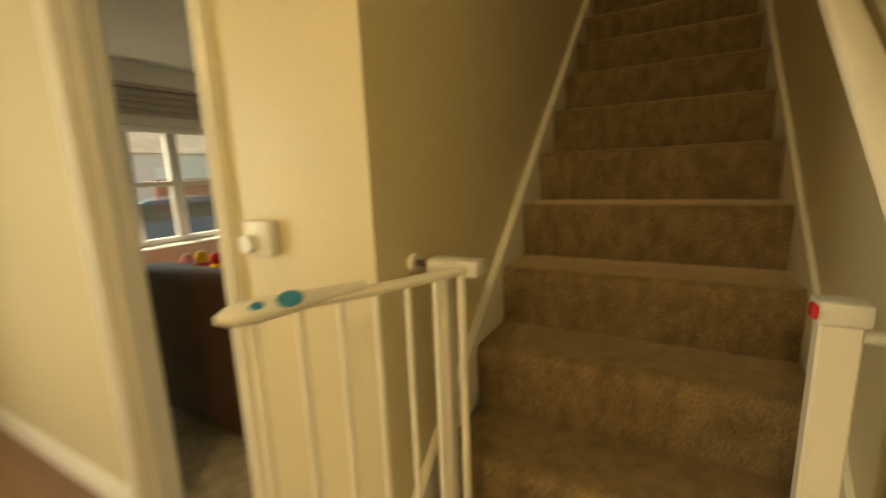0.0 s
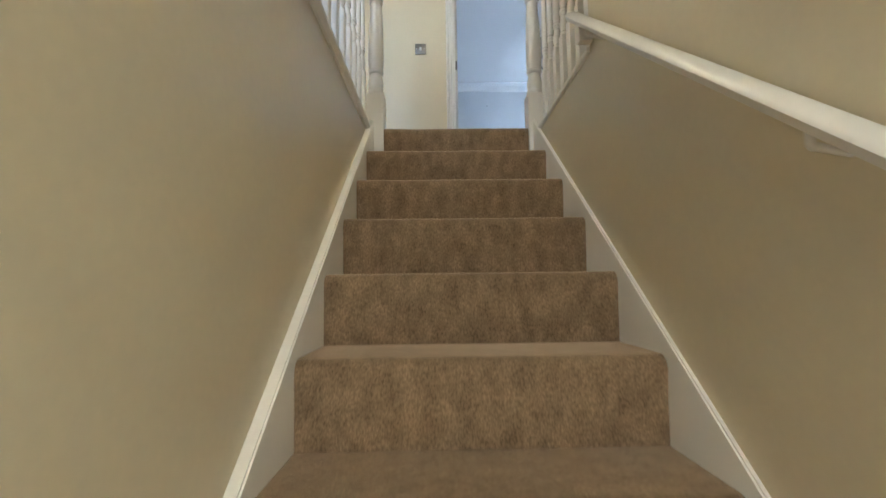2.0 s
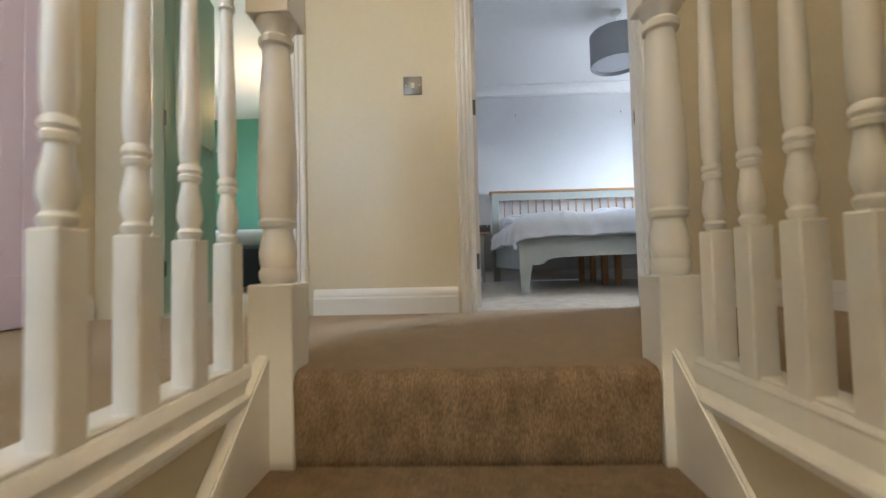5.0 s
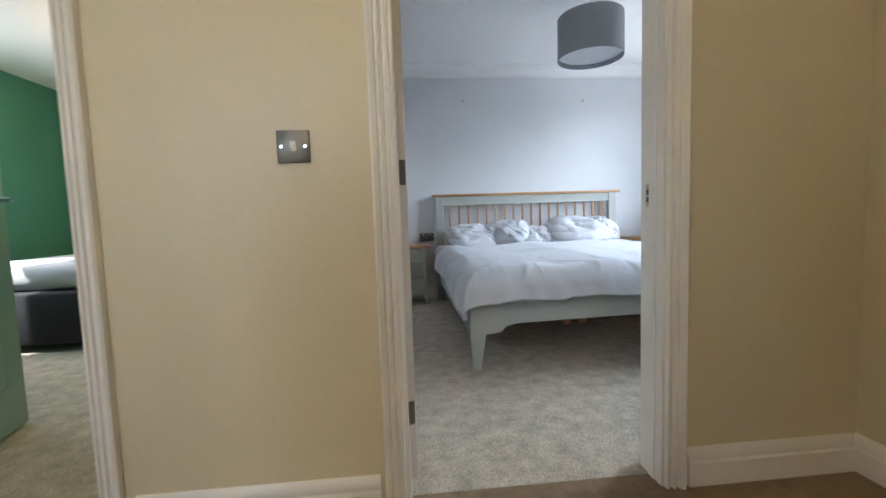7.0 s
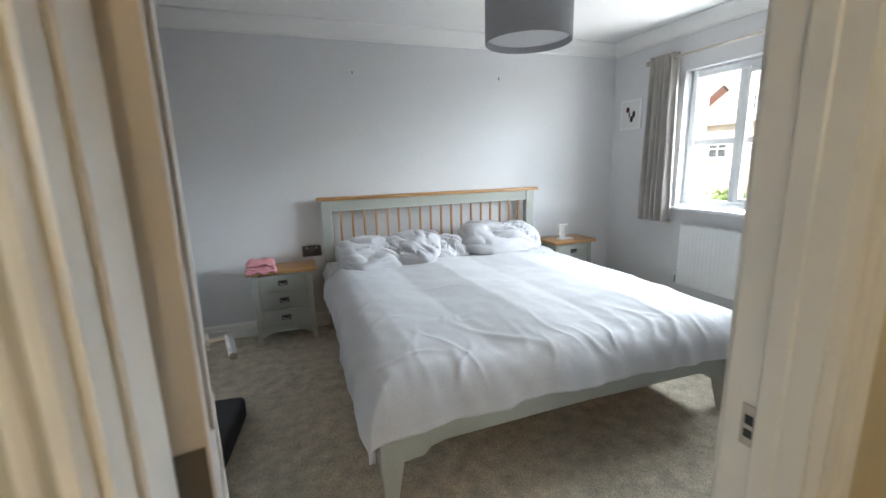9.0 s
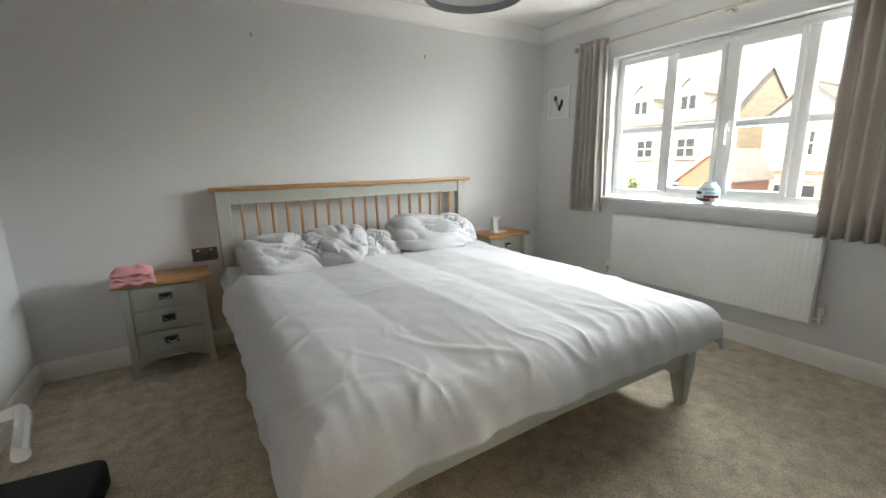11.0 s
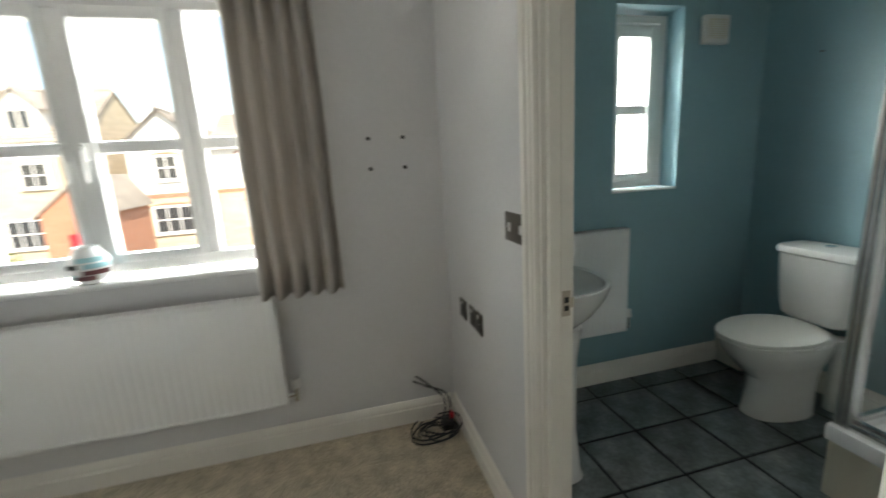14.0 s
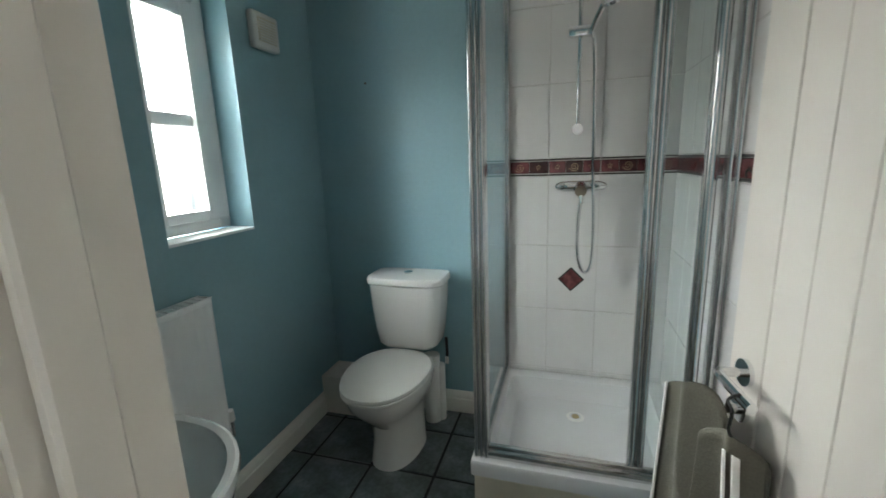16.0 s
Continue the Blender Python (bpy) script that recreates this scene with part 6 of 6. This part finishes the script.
cloth_piece([(0.700, 0.050, 0.80), (0.712, 0.092, 0.830), (0.690, 0.104, 0.852), (0.640, 0.096, 0.876), (0.590, 0.085, 0.885), (0.566, 0.055, 0.85)], 0.60, 1.0, 0.021, 0.055, ((0.18, 0.225, 0.0), (0.26, 0.30, 0.0)))
cloth_piece([(0.615, 0.055, 0.76), (0.600, 0.085, 0.785), (0.572, 0.092, 0.815), (0.535, 0.078, 0.842), (0.515, 0.060, 0.838), (0.505, 0.030, 0.81)], 0.52, 3.0, 0.019, 0.02, ((0.70, 0.745, 0.05), (0.79, 0.835, 0.05)))
bm = B()
tube(bm, smooth_curve([LEAF_POSE @ Vector(p) for p in ((0.565, 0.062, 0.905), (0.555, 0.085, 0.90), (0.530, 0.090, 0.893), (0.535, 0.090, 0.86), (0.540, 0.082, 0.840))]), 0.003, 6)
part("drawstring", bm, BLACK, tr, "black drawstring")

# ---------------------------------------------------------------- houses across the road
bm = B()
bx(bm, -150, 170, -160, 160, -3.1, -2.95)
structure("ground", bm, ASPHALT, "grey asphalt road and ground outside", "ground")
# pale slab added out of view, to throw sunlight up at the bedroom window
bm = B()
bx(bm, 3.6, 16.0, -20, 26, -2.949, -2.90)
structure("pavement", bm, material("pale_bounce_slab", (0.42, 0.40, 0.36), 0.9, grain=0.15, grain_scale=40, blot=0.15, blot_scale=1.0, bump=0.3, bump_scale=60), "unseen pale slab added before the house to bounce light upwards", "pavement")


def house(y0, y1, x0, x1, eaves, ridge, wall_low, wall_up, split, label, windows, gable=False, dormers=()):
    d = thing("house", ((x0 + x1) / 2, (y0 + y1) / 2, -2.95), label, "house", "houses across the road")
    bm = B()
    bx(bm, x0, x1, y0, y1, -2.95, split)
    part("lower_wall", bm, wall_low, d)
    bm = B()
    bx(bm, x0, x1, y0, y1, split, eaves)
    if gable:
        prism(bm, [(y0, eaves), (y1, eaves), ((y0 + y1) / 2, ridge)], 'x', x0, x1)
    else:
        prism(bm, [(x0, eaves), (x1, eaves), ((x0 + x1) / 2, ridge)], 'y', y0, y1)
    part("upper_wall", bm, wall_up, d)
    if wall_low is not wall_up:
        bm = B()
        bx(bm, x0 - 0.03, x0, y0, y1, split - 0.12, split + 0.06)
        part("string_course", bm, BRICK, d)
    # tiled roof: courses on both slopes
    for s in (0, 1):
        if gable:
            mid, half, lo_e = (y0 + y1) / 2, (y1 - y0) / 2 + 0.25, eaves - 0.15
        else:
            mid, half, lo_e = (x0 + x1) / 2, (x1 - x0) / 2 + 0.3, eaves - 0.18
        n = 16
        bm = B()
        for k in range(n):
            t0, t1 = k / n, (k + 1.25) / n
            sg = -1 if s == 0 else 1
            a0, a1 = mid + sg * half * (1 - t0), mid + sg * half * (1 - min(t1, 1))
            h0_, h1_ = lo_e + (ridge + 0.1 - lo_e) * t0, lo_e + (ridge + 0.1 - lo_e) * min(t1, 1)
            o = [(a0, h0_ + 0.05), (a1, h1_ + 0.02), (a1, h1_ - 0.06), (a0, h0_ - 0.04)]
            if gable:
                prism(bm, o, 'x', x0 - 0.25, x1)
            else:
                prism(bm, o, 'y', y0 - 0.1, y1 + 0.1)
        part("roof_slope", bm, ROOFTILE, d)
    bm = B()
    if gable:
        rod(bm, (x0 - 0.25, (y0 + y1) / 2, ridge + 0.1), (x1, (y0 + y1) / 2, ridge + 0.1), 0.12, seg=8)
    else:
        rod(bm, ((x0 + x1) / 2, y0, ridge + 0.1), ((x0 + x1) / 2, y1, ridge + 0.1), 0.12, seg=8)
    part("ridge_tiles", bm, ROOFTILE, d)
    for wy, wz, ww, wh, arch in windows:
        bm = B()
        bx(bm, x0 - 0.05, x0 + 0.02, wy - ww / 2 - 0.07, wy + ww / 2 + 0.07, wz - 0.07, wz + wh + 0.07, 0.01)
        fr = part("window", bm, PVC, d)
        nb = max(2, round(ww / 0.5))
        for i in range(nb):
            for j in range(2):
                bm = B()
                a = wy - ww / 2 + ww * i / nb + 0.03
                b = wz + wh * j / 2 + 0.03
                bx(bm, x0 - 0.058, x0 - 0.048, a, a + ww / nb - 0.06, b, b + wh / 2 - 0.06)
                part("pane", bm, DARKGLASS, fr)
        bm = B()
        bx(bm, x0 - 0.10, x0, wy - ww / 2 - 0.12, wy + ww / 2 + 0.12, wz - 0.14, wz - 0.07)
        part("sill", bm, RENDERWHITE, d)
        if arch:
            bm = B()
            pts = [(wy + (ww / 2 + 0.2) * math.cos(a), wz + wh + 0.03 + 0.16 * math.sin(a)) for a in [math.pi * k / 10 for k in range(11)]]
            pts += [(wy + (ww / 2 + 0.05) * math.cos(a), wz + wh + 0.03 + 0.02 * math.sin(a) - 0.05) for a in [math.pi * k / 10 for k in range(10, -1, -1)]]
            prism(bm, pts, 'x', x0 - 0.04, x0)
            part("brick_arch", bm, BRICK, d)
    for dy, dz in dormers:
        bm = B()
        bx(bm, x0 + 0.2, x0 + 2.5, dy - 0.75, dy + 0.75, eaves + 0.2, eaves + 1.35)
        prism(bm, [(dy - 0.75, eaves + 1.35), (dy + 0.75, eaves + 1.35), (dy, eaves + 2.1)], 'x', x0 + 0.2, x0 + 2.9)
        dm = part("dormer", bm, RENDERWHITE, d)
        for sg in (-1, 1):
            bm = B()
            prism(bm, [(dy, eaves + 2.25), (dy + sg * 0.95, eaves + 1.28), (dy + sg * 0.95, eaves + 1.20), (dy, eaves + 2.12)], 'x', x0 + 0.05, x0 + 3.2)
            part("dormer_roof", bm, ROOFTILE, dm)
        for sg in (-1, 1):
            bm = B()
            bx(bm, x0 + 0.17, x0 + 0.21, dy + sg * 0.22 - 0.17, dy + sg * 0.22 + 0.17, eaves + 0.5, eaves + 1.2)
            part("dormer_pane", bm, DARKGLASS, dm)
    return d


house(12.2, 21.0, 24.0, 32.0, 3.2, 5.7, BUFF, BUFF, 0.3, "buff brick house with a tiled roof and dormer windows", [(14.2, 1.15, 1.0, 1.0, False), (16.6, 1.15, 1.0, 1.0, False), (19.0, 1.15, 1.1, 1.0, False), (15.0, -1.5, 1.4, 1.2, False)], False, [(17.2, 0), (14.4, 0)])
house(7.45, 10.6, 24.0, 31.0, 2.8, 4.2, BUFF, RENDERWHITE, 0.43, "buff brick house with white rendered upper storey", [(9.05, 1.15, 0.9, 1.05, True), (9.1, -1.35, 1.6, 1.2, True)], True)
house(1.8, 7.35, 25.0, 32.0, 2.7, 4.3, BUFF, RENDERWHITE, 0.43, "buff brick house with white rendered upper storey and tiled roof", [(5.6, 1.1, 1.0, 1.1, True), (3.2, 1.1, 1.0, 1.1, True), (5.2, -1.4, 1.6, 1.2, True)], False)
house(-12.0, 1.6, 26.0, 33.0, 2.7, 5.0, BUFF, BUFF, 0.3, "buff brick terrace with a tiled roof", [(-0.5, 1.0, 1.2, 1.1, False), (-4.5, 1.0, 1.2, 1.1, False), (-0.5, -1.6, 1.6, 1.2, False)], False)
house(21.4, 33.0, 23.0, 31.0, 3.0, 5.6, BRICK, BRICK, -0.2, "red brick house with a tiled roof", [(23.5, 1.1, 1.2, 1.1, False), (27.5, 1.1, 1.2, 1.1, False)], False, [(24.5, 0)])

gar = thing("garage", (19.5, 10.0, -2.95), "red brick garage with a steep gable and red door", "garage")
bm = B()
bx(bm, 18.0, 21.5, 9.15, 11.05, -2.95, 0.35)
prism(bm, [(9.15, 0.35), (11.05, 0.35), (9.75, 1.38)], 'x', 18.0, 21.5)
part("wall", bm, BRICK, gar)
for sg in (-1, 1):
    bm = B()
    ey, ez = (9.0, 0.28) if sg < 0 else (11.25, 0.22)
    prism(bm, [(9.75, 1.48), (ey, ez), (ey, ez - 0.1), (9.75, 1.34)], 'x', 17.9, 21.6)
    part("roof_slope", bm, ROOFTILE, gar)
bm = B()
bx(bm, 17.96, 18.0, 9.35, 10.35, -2.95, -0.45)
part("door", bm, RED, gar, "red garage door")

# leafy shrub
bush = thing("shrub", (13.0, 9.9, -2.95), "bright green leafy shrub across the road", "shrub")
random.seed(11)
bm = B()
for k in range(7):
    a = random.uniform(0, 6.28)
    tube(bm, smooth_curve([(13.0, 9.9, -2.95), (13.0 + 0.3 * math.cos(a), 9.9 + 0.3 * math.sin(a), -1.8), (13.0 + 0.7 * math.cos(a), 9.9 + 0.7 * math.sin(a), -0.7)], 3), 0.03, 5)
part("stems", bm, OAK_UP, bush)
verts, faces = [], []
for k in range(4200):
    c = Vector((random.gauss(0, 1), random.gauss(0, 1), random.gauss(0, 1))).normalized()
    lump = 0.75 + 0.35 * noise.noise(c * 2.2)
    p = Vector((13.0, 9.9, -0.75)) + Vector((c.x * 1.1, c.y * 1.15, c.z * 1.55)) * lump * random.uniform(0.55, 1.0)
    d1 = Vector((random.gauss(0, 1), random.gauss(0, 1), random.gauss(0, 1))).normalized() * random.uniform(0.05, 0.10)
    d2 = d1.cross(Vector((random.gauss(0, 1), random.gauss(0, 1), random.gauss(0, 1)))).normalized() * 0.03
    i = len(verts)
    verts += [p - d1, p + d2, p + d1, p - d2]
    faces.append((i, i + 1, i + 2, i + 3))
me = bpy.data.meshes.new("leaves")
me.from_pydata([tuple(v) for v in verts], [], faces)
me.materials.append(LEAF)
ob = under(new("leaves", me), bush)
tagged(ob, kind="stuff")

# wheeled bins by the garage
for y, mt, lab in ((7.3, LEAF, "green wheeled bin beside the garage"), (6.7, TEAL, "blue wheeled bin beside the garage")):
    d = thing("wheeled_bin", (13.4, y, -2.95), lab, "bin", "wheeled bins")
    bm = B()
    prism(bm, [(13.2, -2.95), (13.65, -2.95), (13.72, -2.02), (13.12, -2.02)], 'y', y - 0.24, y + 0.24)
    part("body", bm, mt, d)
    bm = B()
    bx(bm, 13.08, 13.76, y - 0.27, y + 0.27, -2.02, -1.95, 0.02)
    part("lid", bm, mt, d)

# ---------------------------------------------------------------- lounge
lw = window("window_3", -4.10, [-2.05, -1.275, -0.895, -0.40], [-1.83, -1.28, -0.76], "white plastic lounge window", (), PANE)
bm = B()
bx(bm, -4.02, -3.86, -2.10, -0.35, -1.86, -1.835, 0.006)
structure("window_sill_lounge", bm, PVC, "white lounge window board", "window sill")
bl = thing("roman_blind", (-3.97, -1.2, -0.45), "grey roman blind drawn up above the lounge window", "blind")
bm = B()
bx(bm, -3.995, -3.90, -2.15, -0.30, -0.47, -0.435, 0.008, 2)
part("head_rail", bm, CURTAIN, bl)
for k in range(4):
    bm = B()
    bx(bm, -3.985 + 0.006 * k, -3.915 - 0.004 * k, -2.12, -0.33, -0.53 - k * 0.055, -0.475 - k * 0.055, 0.012, 2)
    part("blind_fold", bm, CURTAIN, bl)
sofa = thing("armchair", (-2.05, -1.6, GF), "dark brown leather armchair in the lounge", "armchair")
bm = B()
bx(bm, -2.45, -1.62, -2.10, -1.90, GF + 0.06, GF + 0.90, 0.07, 4)
part("backrest", bm, LEATHER, sofa)
bm = B()
bx(bm, -2.40, -1.67, -1.92, -1.2, GF + 0.06, GF + 0.46, 0.06, 4)
part("seat", bm, LEATHER, sofa)
for x in (-2.50, -1.72):
    bm = B()
    bx(bm, x, x + 0.16, -2.02, -1.18, GF + 0.04, GF + 0.64, 0.06, 4)
    part("armrest", bm, LEATHER, sofa)
tb = thing("toy_table", (-3.5, -1.3, GF), "cluttered low shelf of bright toys under the window", "toy shelf")
bm = B()
bx(bm, -3.8, -3.3, -1.9, -0.3, GF + 0.42, GF + 0.45, 0.005)
part("shelf", bm, PLASTIC, tb)
for y in (-1.88, -0.34):
    bm = B()
    bx(bm, -3.78, -3.32, y, y + 0.03, GF, GF + 0.42, 0.003)
    part("panel", bm, PLASTIC, tb)
random.seed(21)
for k in range(12):
    y = -1.8 + k * 0.125
    h = random.uniform(0.10, 0.32)
    mt = (RED, YELLOW, BLACK, PINKCLOTH, TEAL, RED)[k % 6]
    d = thing("toy", (-3.55, y, GF + 0.45), "bright plastic toy on the shelf", "toy", "toys on the shelf")
    bm = B()
    bx(bm, -3.62, -3.50, y - 0.045, y + 0.045, GF + 0.45, GF + 0.45 + h * 0.6, 0.02, 2)
    part("base", bm, mt, d)
    bm = B()
    lathe(bm, [(0.02, 0), (0.045, 0.03), (0.05, 0.07), (0.03, 0.11), (0.0, 0.12)], (-3.56, y, GF + 0.44 + h * 0.6), 12)
    part("top", bm, (YELLOW, RED, PINKCLOTH)[k % 3], d)
# parked car outside
car = thing("parked_car", (-9.5, 1.0, -2.95), "blue hatchback parked in the road", "car")
bm = B()
side_o = [(-2.0, -2.72), (-1.95, -2.25), (-1.2, -2.12), (-0.55, -1.62), (0.9, -1.58), (1.7, -2.05), (2.05, -2.2), (2.1, -2.7)]
prism(bm, [(y + 1.6, z) for y, z in side_o], 'x', -10.4, -8.7)
bmesh.ops.bevel(bm, geom=[e for e in bm.edges], offset=0.06, segments=2, affect='EDGES')
part("body", bm, CARBLUE, car)
for y0, y1 in ((0.75, 1.75), (1.85, 2.75)):
    bm = B()
    prism(bm, [(y0 + 0.15 if y0 < 1 else y0, -1.70), (y1 - (0.2 if y1 > 2 else 0), -1.70), (y1 + (0.1 if y1 > 2 else 0), -2.02), (y0 - (0.2 if y0 < 1 else 0), -2.02)], 'x', -8.705, -8.68)
    part("side_window", bm, DARKGLASS, car)
for y in (0.25, 2.95):
    bm = B()
    rod(bm, (-8.9, y, -2.64), (-8.66, y, -2.64), 0.31, seg=24)
    wh = part("wheel", bm, BLACK, car)
    bm = B()
    rod(bm, (-8.67, y, -2.64), (-8.64, y, -2.64), 0.19, seg=20)
    part("rim", bm, ALU, wh)
hs = thing("house", (-34, 14, -2.95), "white rendered house across the street", "house")
bm = B()
bx(bm, -38, -30, 6, 24, -2.95, 0.6)
part("wall", bm, RENDERWHITE, hs)
bm = B()
prism(bm, [(-38.3, 0.6), (-29.7, 0.6), (-34, 2.4)], 'y', 5.8, 24.2)
part("roof", bm, ROOFTILE, hs)
for y in (9, 13, 17, 21):
    bm = B()
    bx(bm, -30.0, -29.95, y - 0.7, y + 0.7, -1.6, -0.3)
    part("window", bm, PVC, hs)
gw = thing("garden_wall", (-17, 10, -2.95), "red brick garden wall with a coping", "garden wall")
bm = B()
bx(bm, -17.2, -17.0, 5.6, 14.0, -2.95, -1.25)
part("wall", bm, BRICK, gw)
bm = B()
bx(bm, -17.26, -16.94, 5.55, 14.05, -1.25, -1.18, 0.01)
part("coping", bm, BRICK, gw)
tree = thing("street_tree", (-15.5, 2.6, -2.95), "young leafy street tree with a thin trunk", "tree")
random.seed(17)
bm = B()
tube(bm, smooth_curve([(-15.5, 2.6, -2.95), (-15.48, 2.62, -2.0), (-15.52, 2.58, -0.6)], 4), 0.06, 8)
for k in range(9):
    a = k * 0.72
    tube(bm, smooth_curve([(-15.5, 2.6, -1.9 + 0.12 * k), (-15.5 + 0.3 * math.cos(a), 2.6 + 0.3 * math.sin(a), -1.6 + 0.14 * k), (-15.5 + 0.6 * math.cos(a), 2.6 + 0.6 * math.sin(a), -1.3 + 0.16 * k)], 3), 0.02, 5)
part("trunk", bm, OAK_UP, tree)
verts, faces = [], []
for k in range(3000):
    c = Vector((random.gauss(0, 1), random.gauss(0, 1), random.gauss(0, 1))).normalized()
    p = Vector((-15.5, 2.6, -0.6)) + Vector((c.x * 0.85, c.y * 0.85, c.z * 1.2)) * (0.75 + 0.4 * noise.noise(c * 2.4)) * random.uniform(0.5, 1.0)
    d1 = Vector((random.gauss(0, 1), random.gauss(0, 1), random.gauss(0, 1))).normalized() * random.uniform(0.05, 0.09)
    d2 = d1.cross(Vector((random.gauss(0, 1), random.gauss(0, 1), random.gauss(0, 1)))).normalized() * 0.03
    n = len(verts)
    verts += [p - d1, p + d2, p + d1, p - d2]
    faces.append((n, n + 1, n + 2, n + 3))
me = bpy.data.meshes.new("leaves")
me.from_pydata([tuple(v) for v in verts], [], faces)
me.materials.append(LEAF)
tagged(under(new("leaves", me), tree), kind="stuff")

# bed in the green room
gb = thing("grey_bed", (-2.3, 3.6, 0), "dark grey upholstered bed with white bedding", "bed")
bm = B()
bx(bm, -3.2, -1.7, 2.95, 4.88, 0.05, 0.42, 0.03, 2)
part("base", bm, BLACKFAB, gb)
bm = B()
bx(bm, -3.22, -1.68, 3.0, 4.80, 0.42, 0.60, 0.07, 3)
part("bedding", bm, LINEN, gb)

# ---------------------------------------------------------------- tiles
tile_w, tile_h = 0.2145, 0.302
bm = B()
bx(bm, 1.604, 2.292, YE + 0.0005, YE + 0.004, TZ - 0.02, CZ)
back = structure("shower_wall_tiling", bm, GROUT, "white tiled shower wall with a maroon border", "tiled wall")
bm = B()
bx(bm, 1.6005, 1.604, YE + 0.004, 0.10, TZ - 0.02, CZ)
side = structure("shower_side_tiling", bm, GROUT, "white tiled side wall of the shower", "tiled wall")
cols = [1.606, 1.688, 1.9045, 2.121, 2.2915]
zrows = [(TZ - 0.0, 0.303), (0.306, 0.606), (0.609, 0.912), (0.915, 1.228), (1.304, 1.612), (1.615, 1.918), (1.921, 2.224), (2.227, CZ - 0.002)]


def tile_mesh(name, w, h, t, mat, axis):
    bm = B()
    if axis == 'y':
        bx(bm, 0, w, 0, t, 0, h, min(0.002, t * 0.45))
    else:
        bx(bm, 0, t, 0, w, 0, h, min(0.002, t * 0.45))
    return mesh_from(name, bm, mat, False)


cache = {}


def lay(parent, x, y, z, w, h, mat, axis, name="tile", t=0.0045):
    key = (round(w, 4), round(h, 4), mat.name, axis, t)
    if key not in cache:
        cache[key] = tile_mesh(name, w, h, t, mat, axis)
    ob = new(name, cache[key])
    ob.location = (x, y, z)
    ob.parent = parent
    return ob


for a, b in zip(cols, cols[1:]):
    for z0, z1 in zrows:
        lay(back, a + 0.001, YE + 0.004, z0, b - a - 0.0025, z1 - z0, TILE, 'y')
    for z, h, mt in ((1.230, 0.006, BLACK), (1.2365, 0.004, GROUT), (1.2925, 0.004, GROUT), (1.297, 0.006, BLACK)):
        lay(back, a + 0.001, YE + 0.004, z, b - a - 0.0025, h, mt, 'y', "border_strip", 0.006)
    squares = max(1, round((b - a) / 0.072))
    w = (b - a - 0.0025) / squares
    for k in range(squares):
        lay(back, a + 0.001 + k * w, YE + 0.004, 1.241, w - 0.001, 0.051, MAROON if (k + squares) % 2 else DARKRED, 'y', "border_tile", 0.006)
        c = a + 0.001 + (k + 0.5) * w
        bm = B()
        if k % 3 == 1 or squares == 1:
            pts = [Vector((c + (0.002 + 0.0011 * q) * math.cos(q * 0.72), YE + 0.0105, 1.2665 + (0.002 + 0.0011 * q) * math.sin(q * 0.72))) for q in range(18)]
        else:
            pts = [Vector((c + (0.008 + 0.004 * math.sin(5 * q)) * math.cos(q), YE + 0.0105, 1.2665 + (0.008 + 0.004 * math.sin(5 * q)) * math.sin(q))) for q in [p * 0.35 for p in range(19)]]
        tube(bm, pts, 0.0016 if k % 3 == 1 else 0.001, 5)
        part("tile_motif", bm, GOLD, back)
ys_side = [YE + 0.006, -0.47, -0.255, -0.04, 0.098]
for a, b in zip(ys_side, ys_side[1:]):
    for z0, z1 in zrows:
        lay(side, 1.604, a + 0.001, z0, b - a - 0.0025, z1 - z0, TILE, 'x')
    lay(side, 1.604, a + 0.001, 1.240, b - a - 0.0025, 0.052, MAROON, 'x', "border_tile", 0.006)
    lay(side, 1.604, a + 0.001, 1.231, b - a - 0.0025, 0.008, BLACK, 'x', "border_strip", 0.006)
    lay(side, 1.604, a + 0.001, 1.293, b - a - 0.0025, 0.008, BLACK, 'x', "border_strip", 0.006)
for sz, mt, off in ((0.078, BLACK, 0.0088), (0.066, MAROON, 0.0098)):
    bm = B()
    prism(bm, [(2.013 - sz * 0.75, 0.757), (2.013, 0.757 - sz * 0.75), (2.013 + sz * 0.75, 0.757), (2.013, 0.757 + sz * 0.75)], 'y', YE + 0.008, YE + off)
    part("diamond_inset", bm, mt, back, "maroon diamond inset tile")

# slate floor tiles
fl = bpy.data.objects["floor_ensuite"]
S = 0.2935
gx, gy = 2.553 - 4 * S, 0.105 - 3 * S
for i in range(-1, 9):
    for j in range(-1, 9):
        x0, y0 = gx + i * S, gy + j * S
        a0, a1 = max(x0 + 0.0065, 1.604), min(x0 + S - 0.0065, XW - 0.001)
        b0, b1 = max(y0 + 0.0065, YE + 0.002), min(y0 + S - 0.0065, 1.128)
        if b0 > YA - 0.03:
            continue
        if a1 - a0 < 0.02 or b1 - b0 < 0.02:
            continue
        if b1 > YA:
            a0, a1 = max(a0, 1.612), min(a1, 2.313)
            if a1 - a0 < 0.02:
                b1 = YA - 0.002
                a0, a1 = max(x0 + 0.0065, 1.604), min(x0 + S - 0.0065, XW - 0.001)
        key = ("slate", round(a1 - a0, 3), round(b1 - b0, 3))
        if key not in cache:
            bm = B()
            bx(bm, 0, a1 - a0, 0, b1 - b0, -0.007, 0.0, 0.003, 2)
            cache[key] = mesh_from("floor_tile", bm, SLATE, True)
        ob = new("floor_tile", cache[key])
        ob.location = (a0, b0, 0.0)
        ob.parent = fl
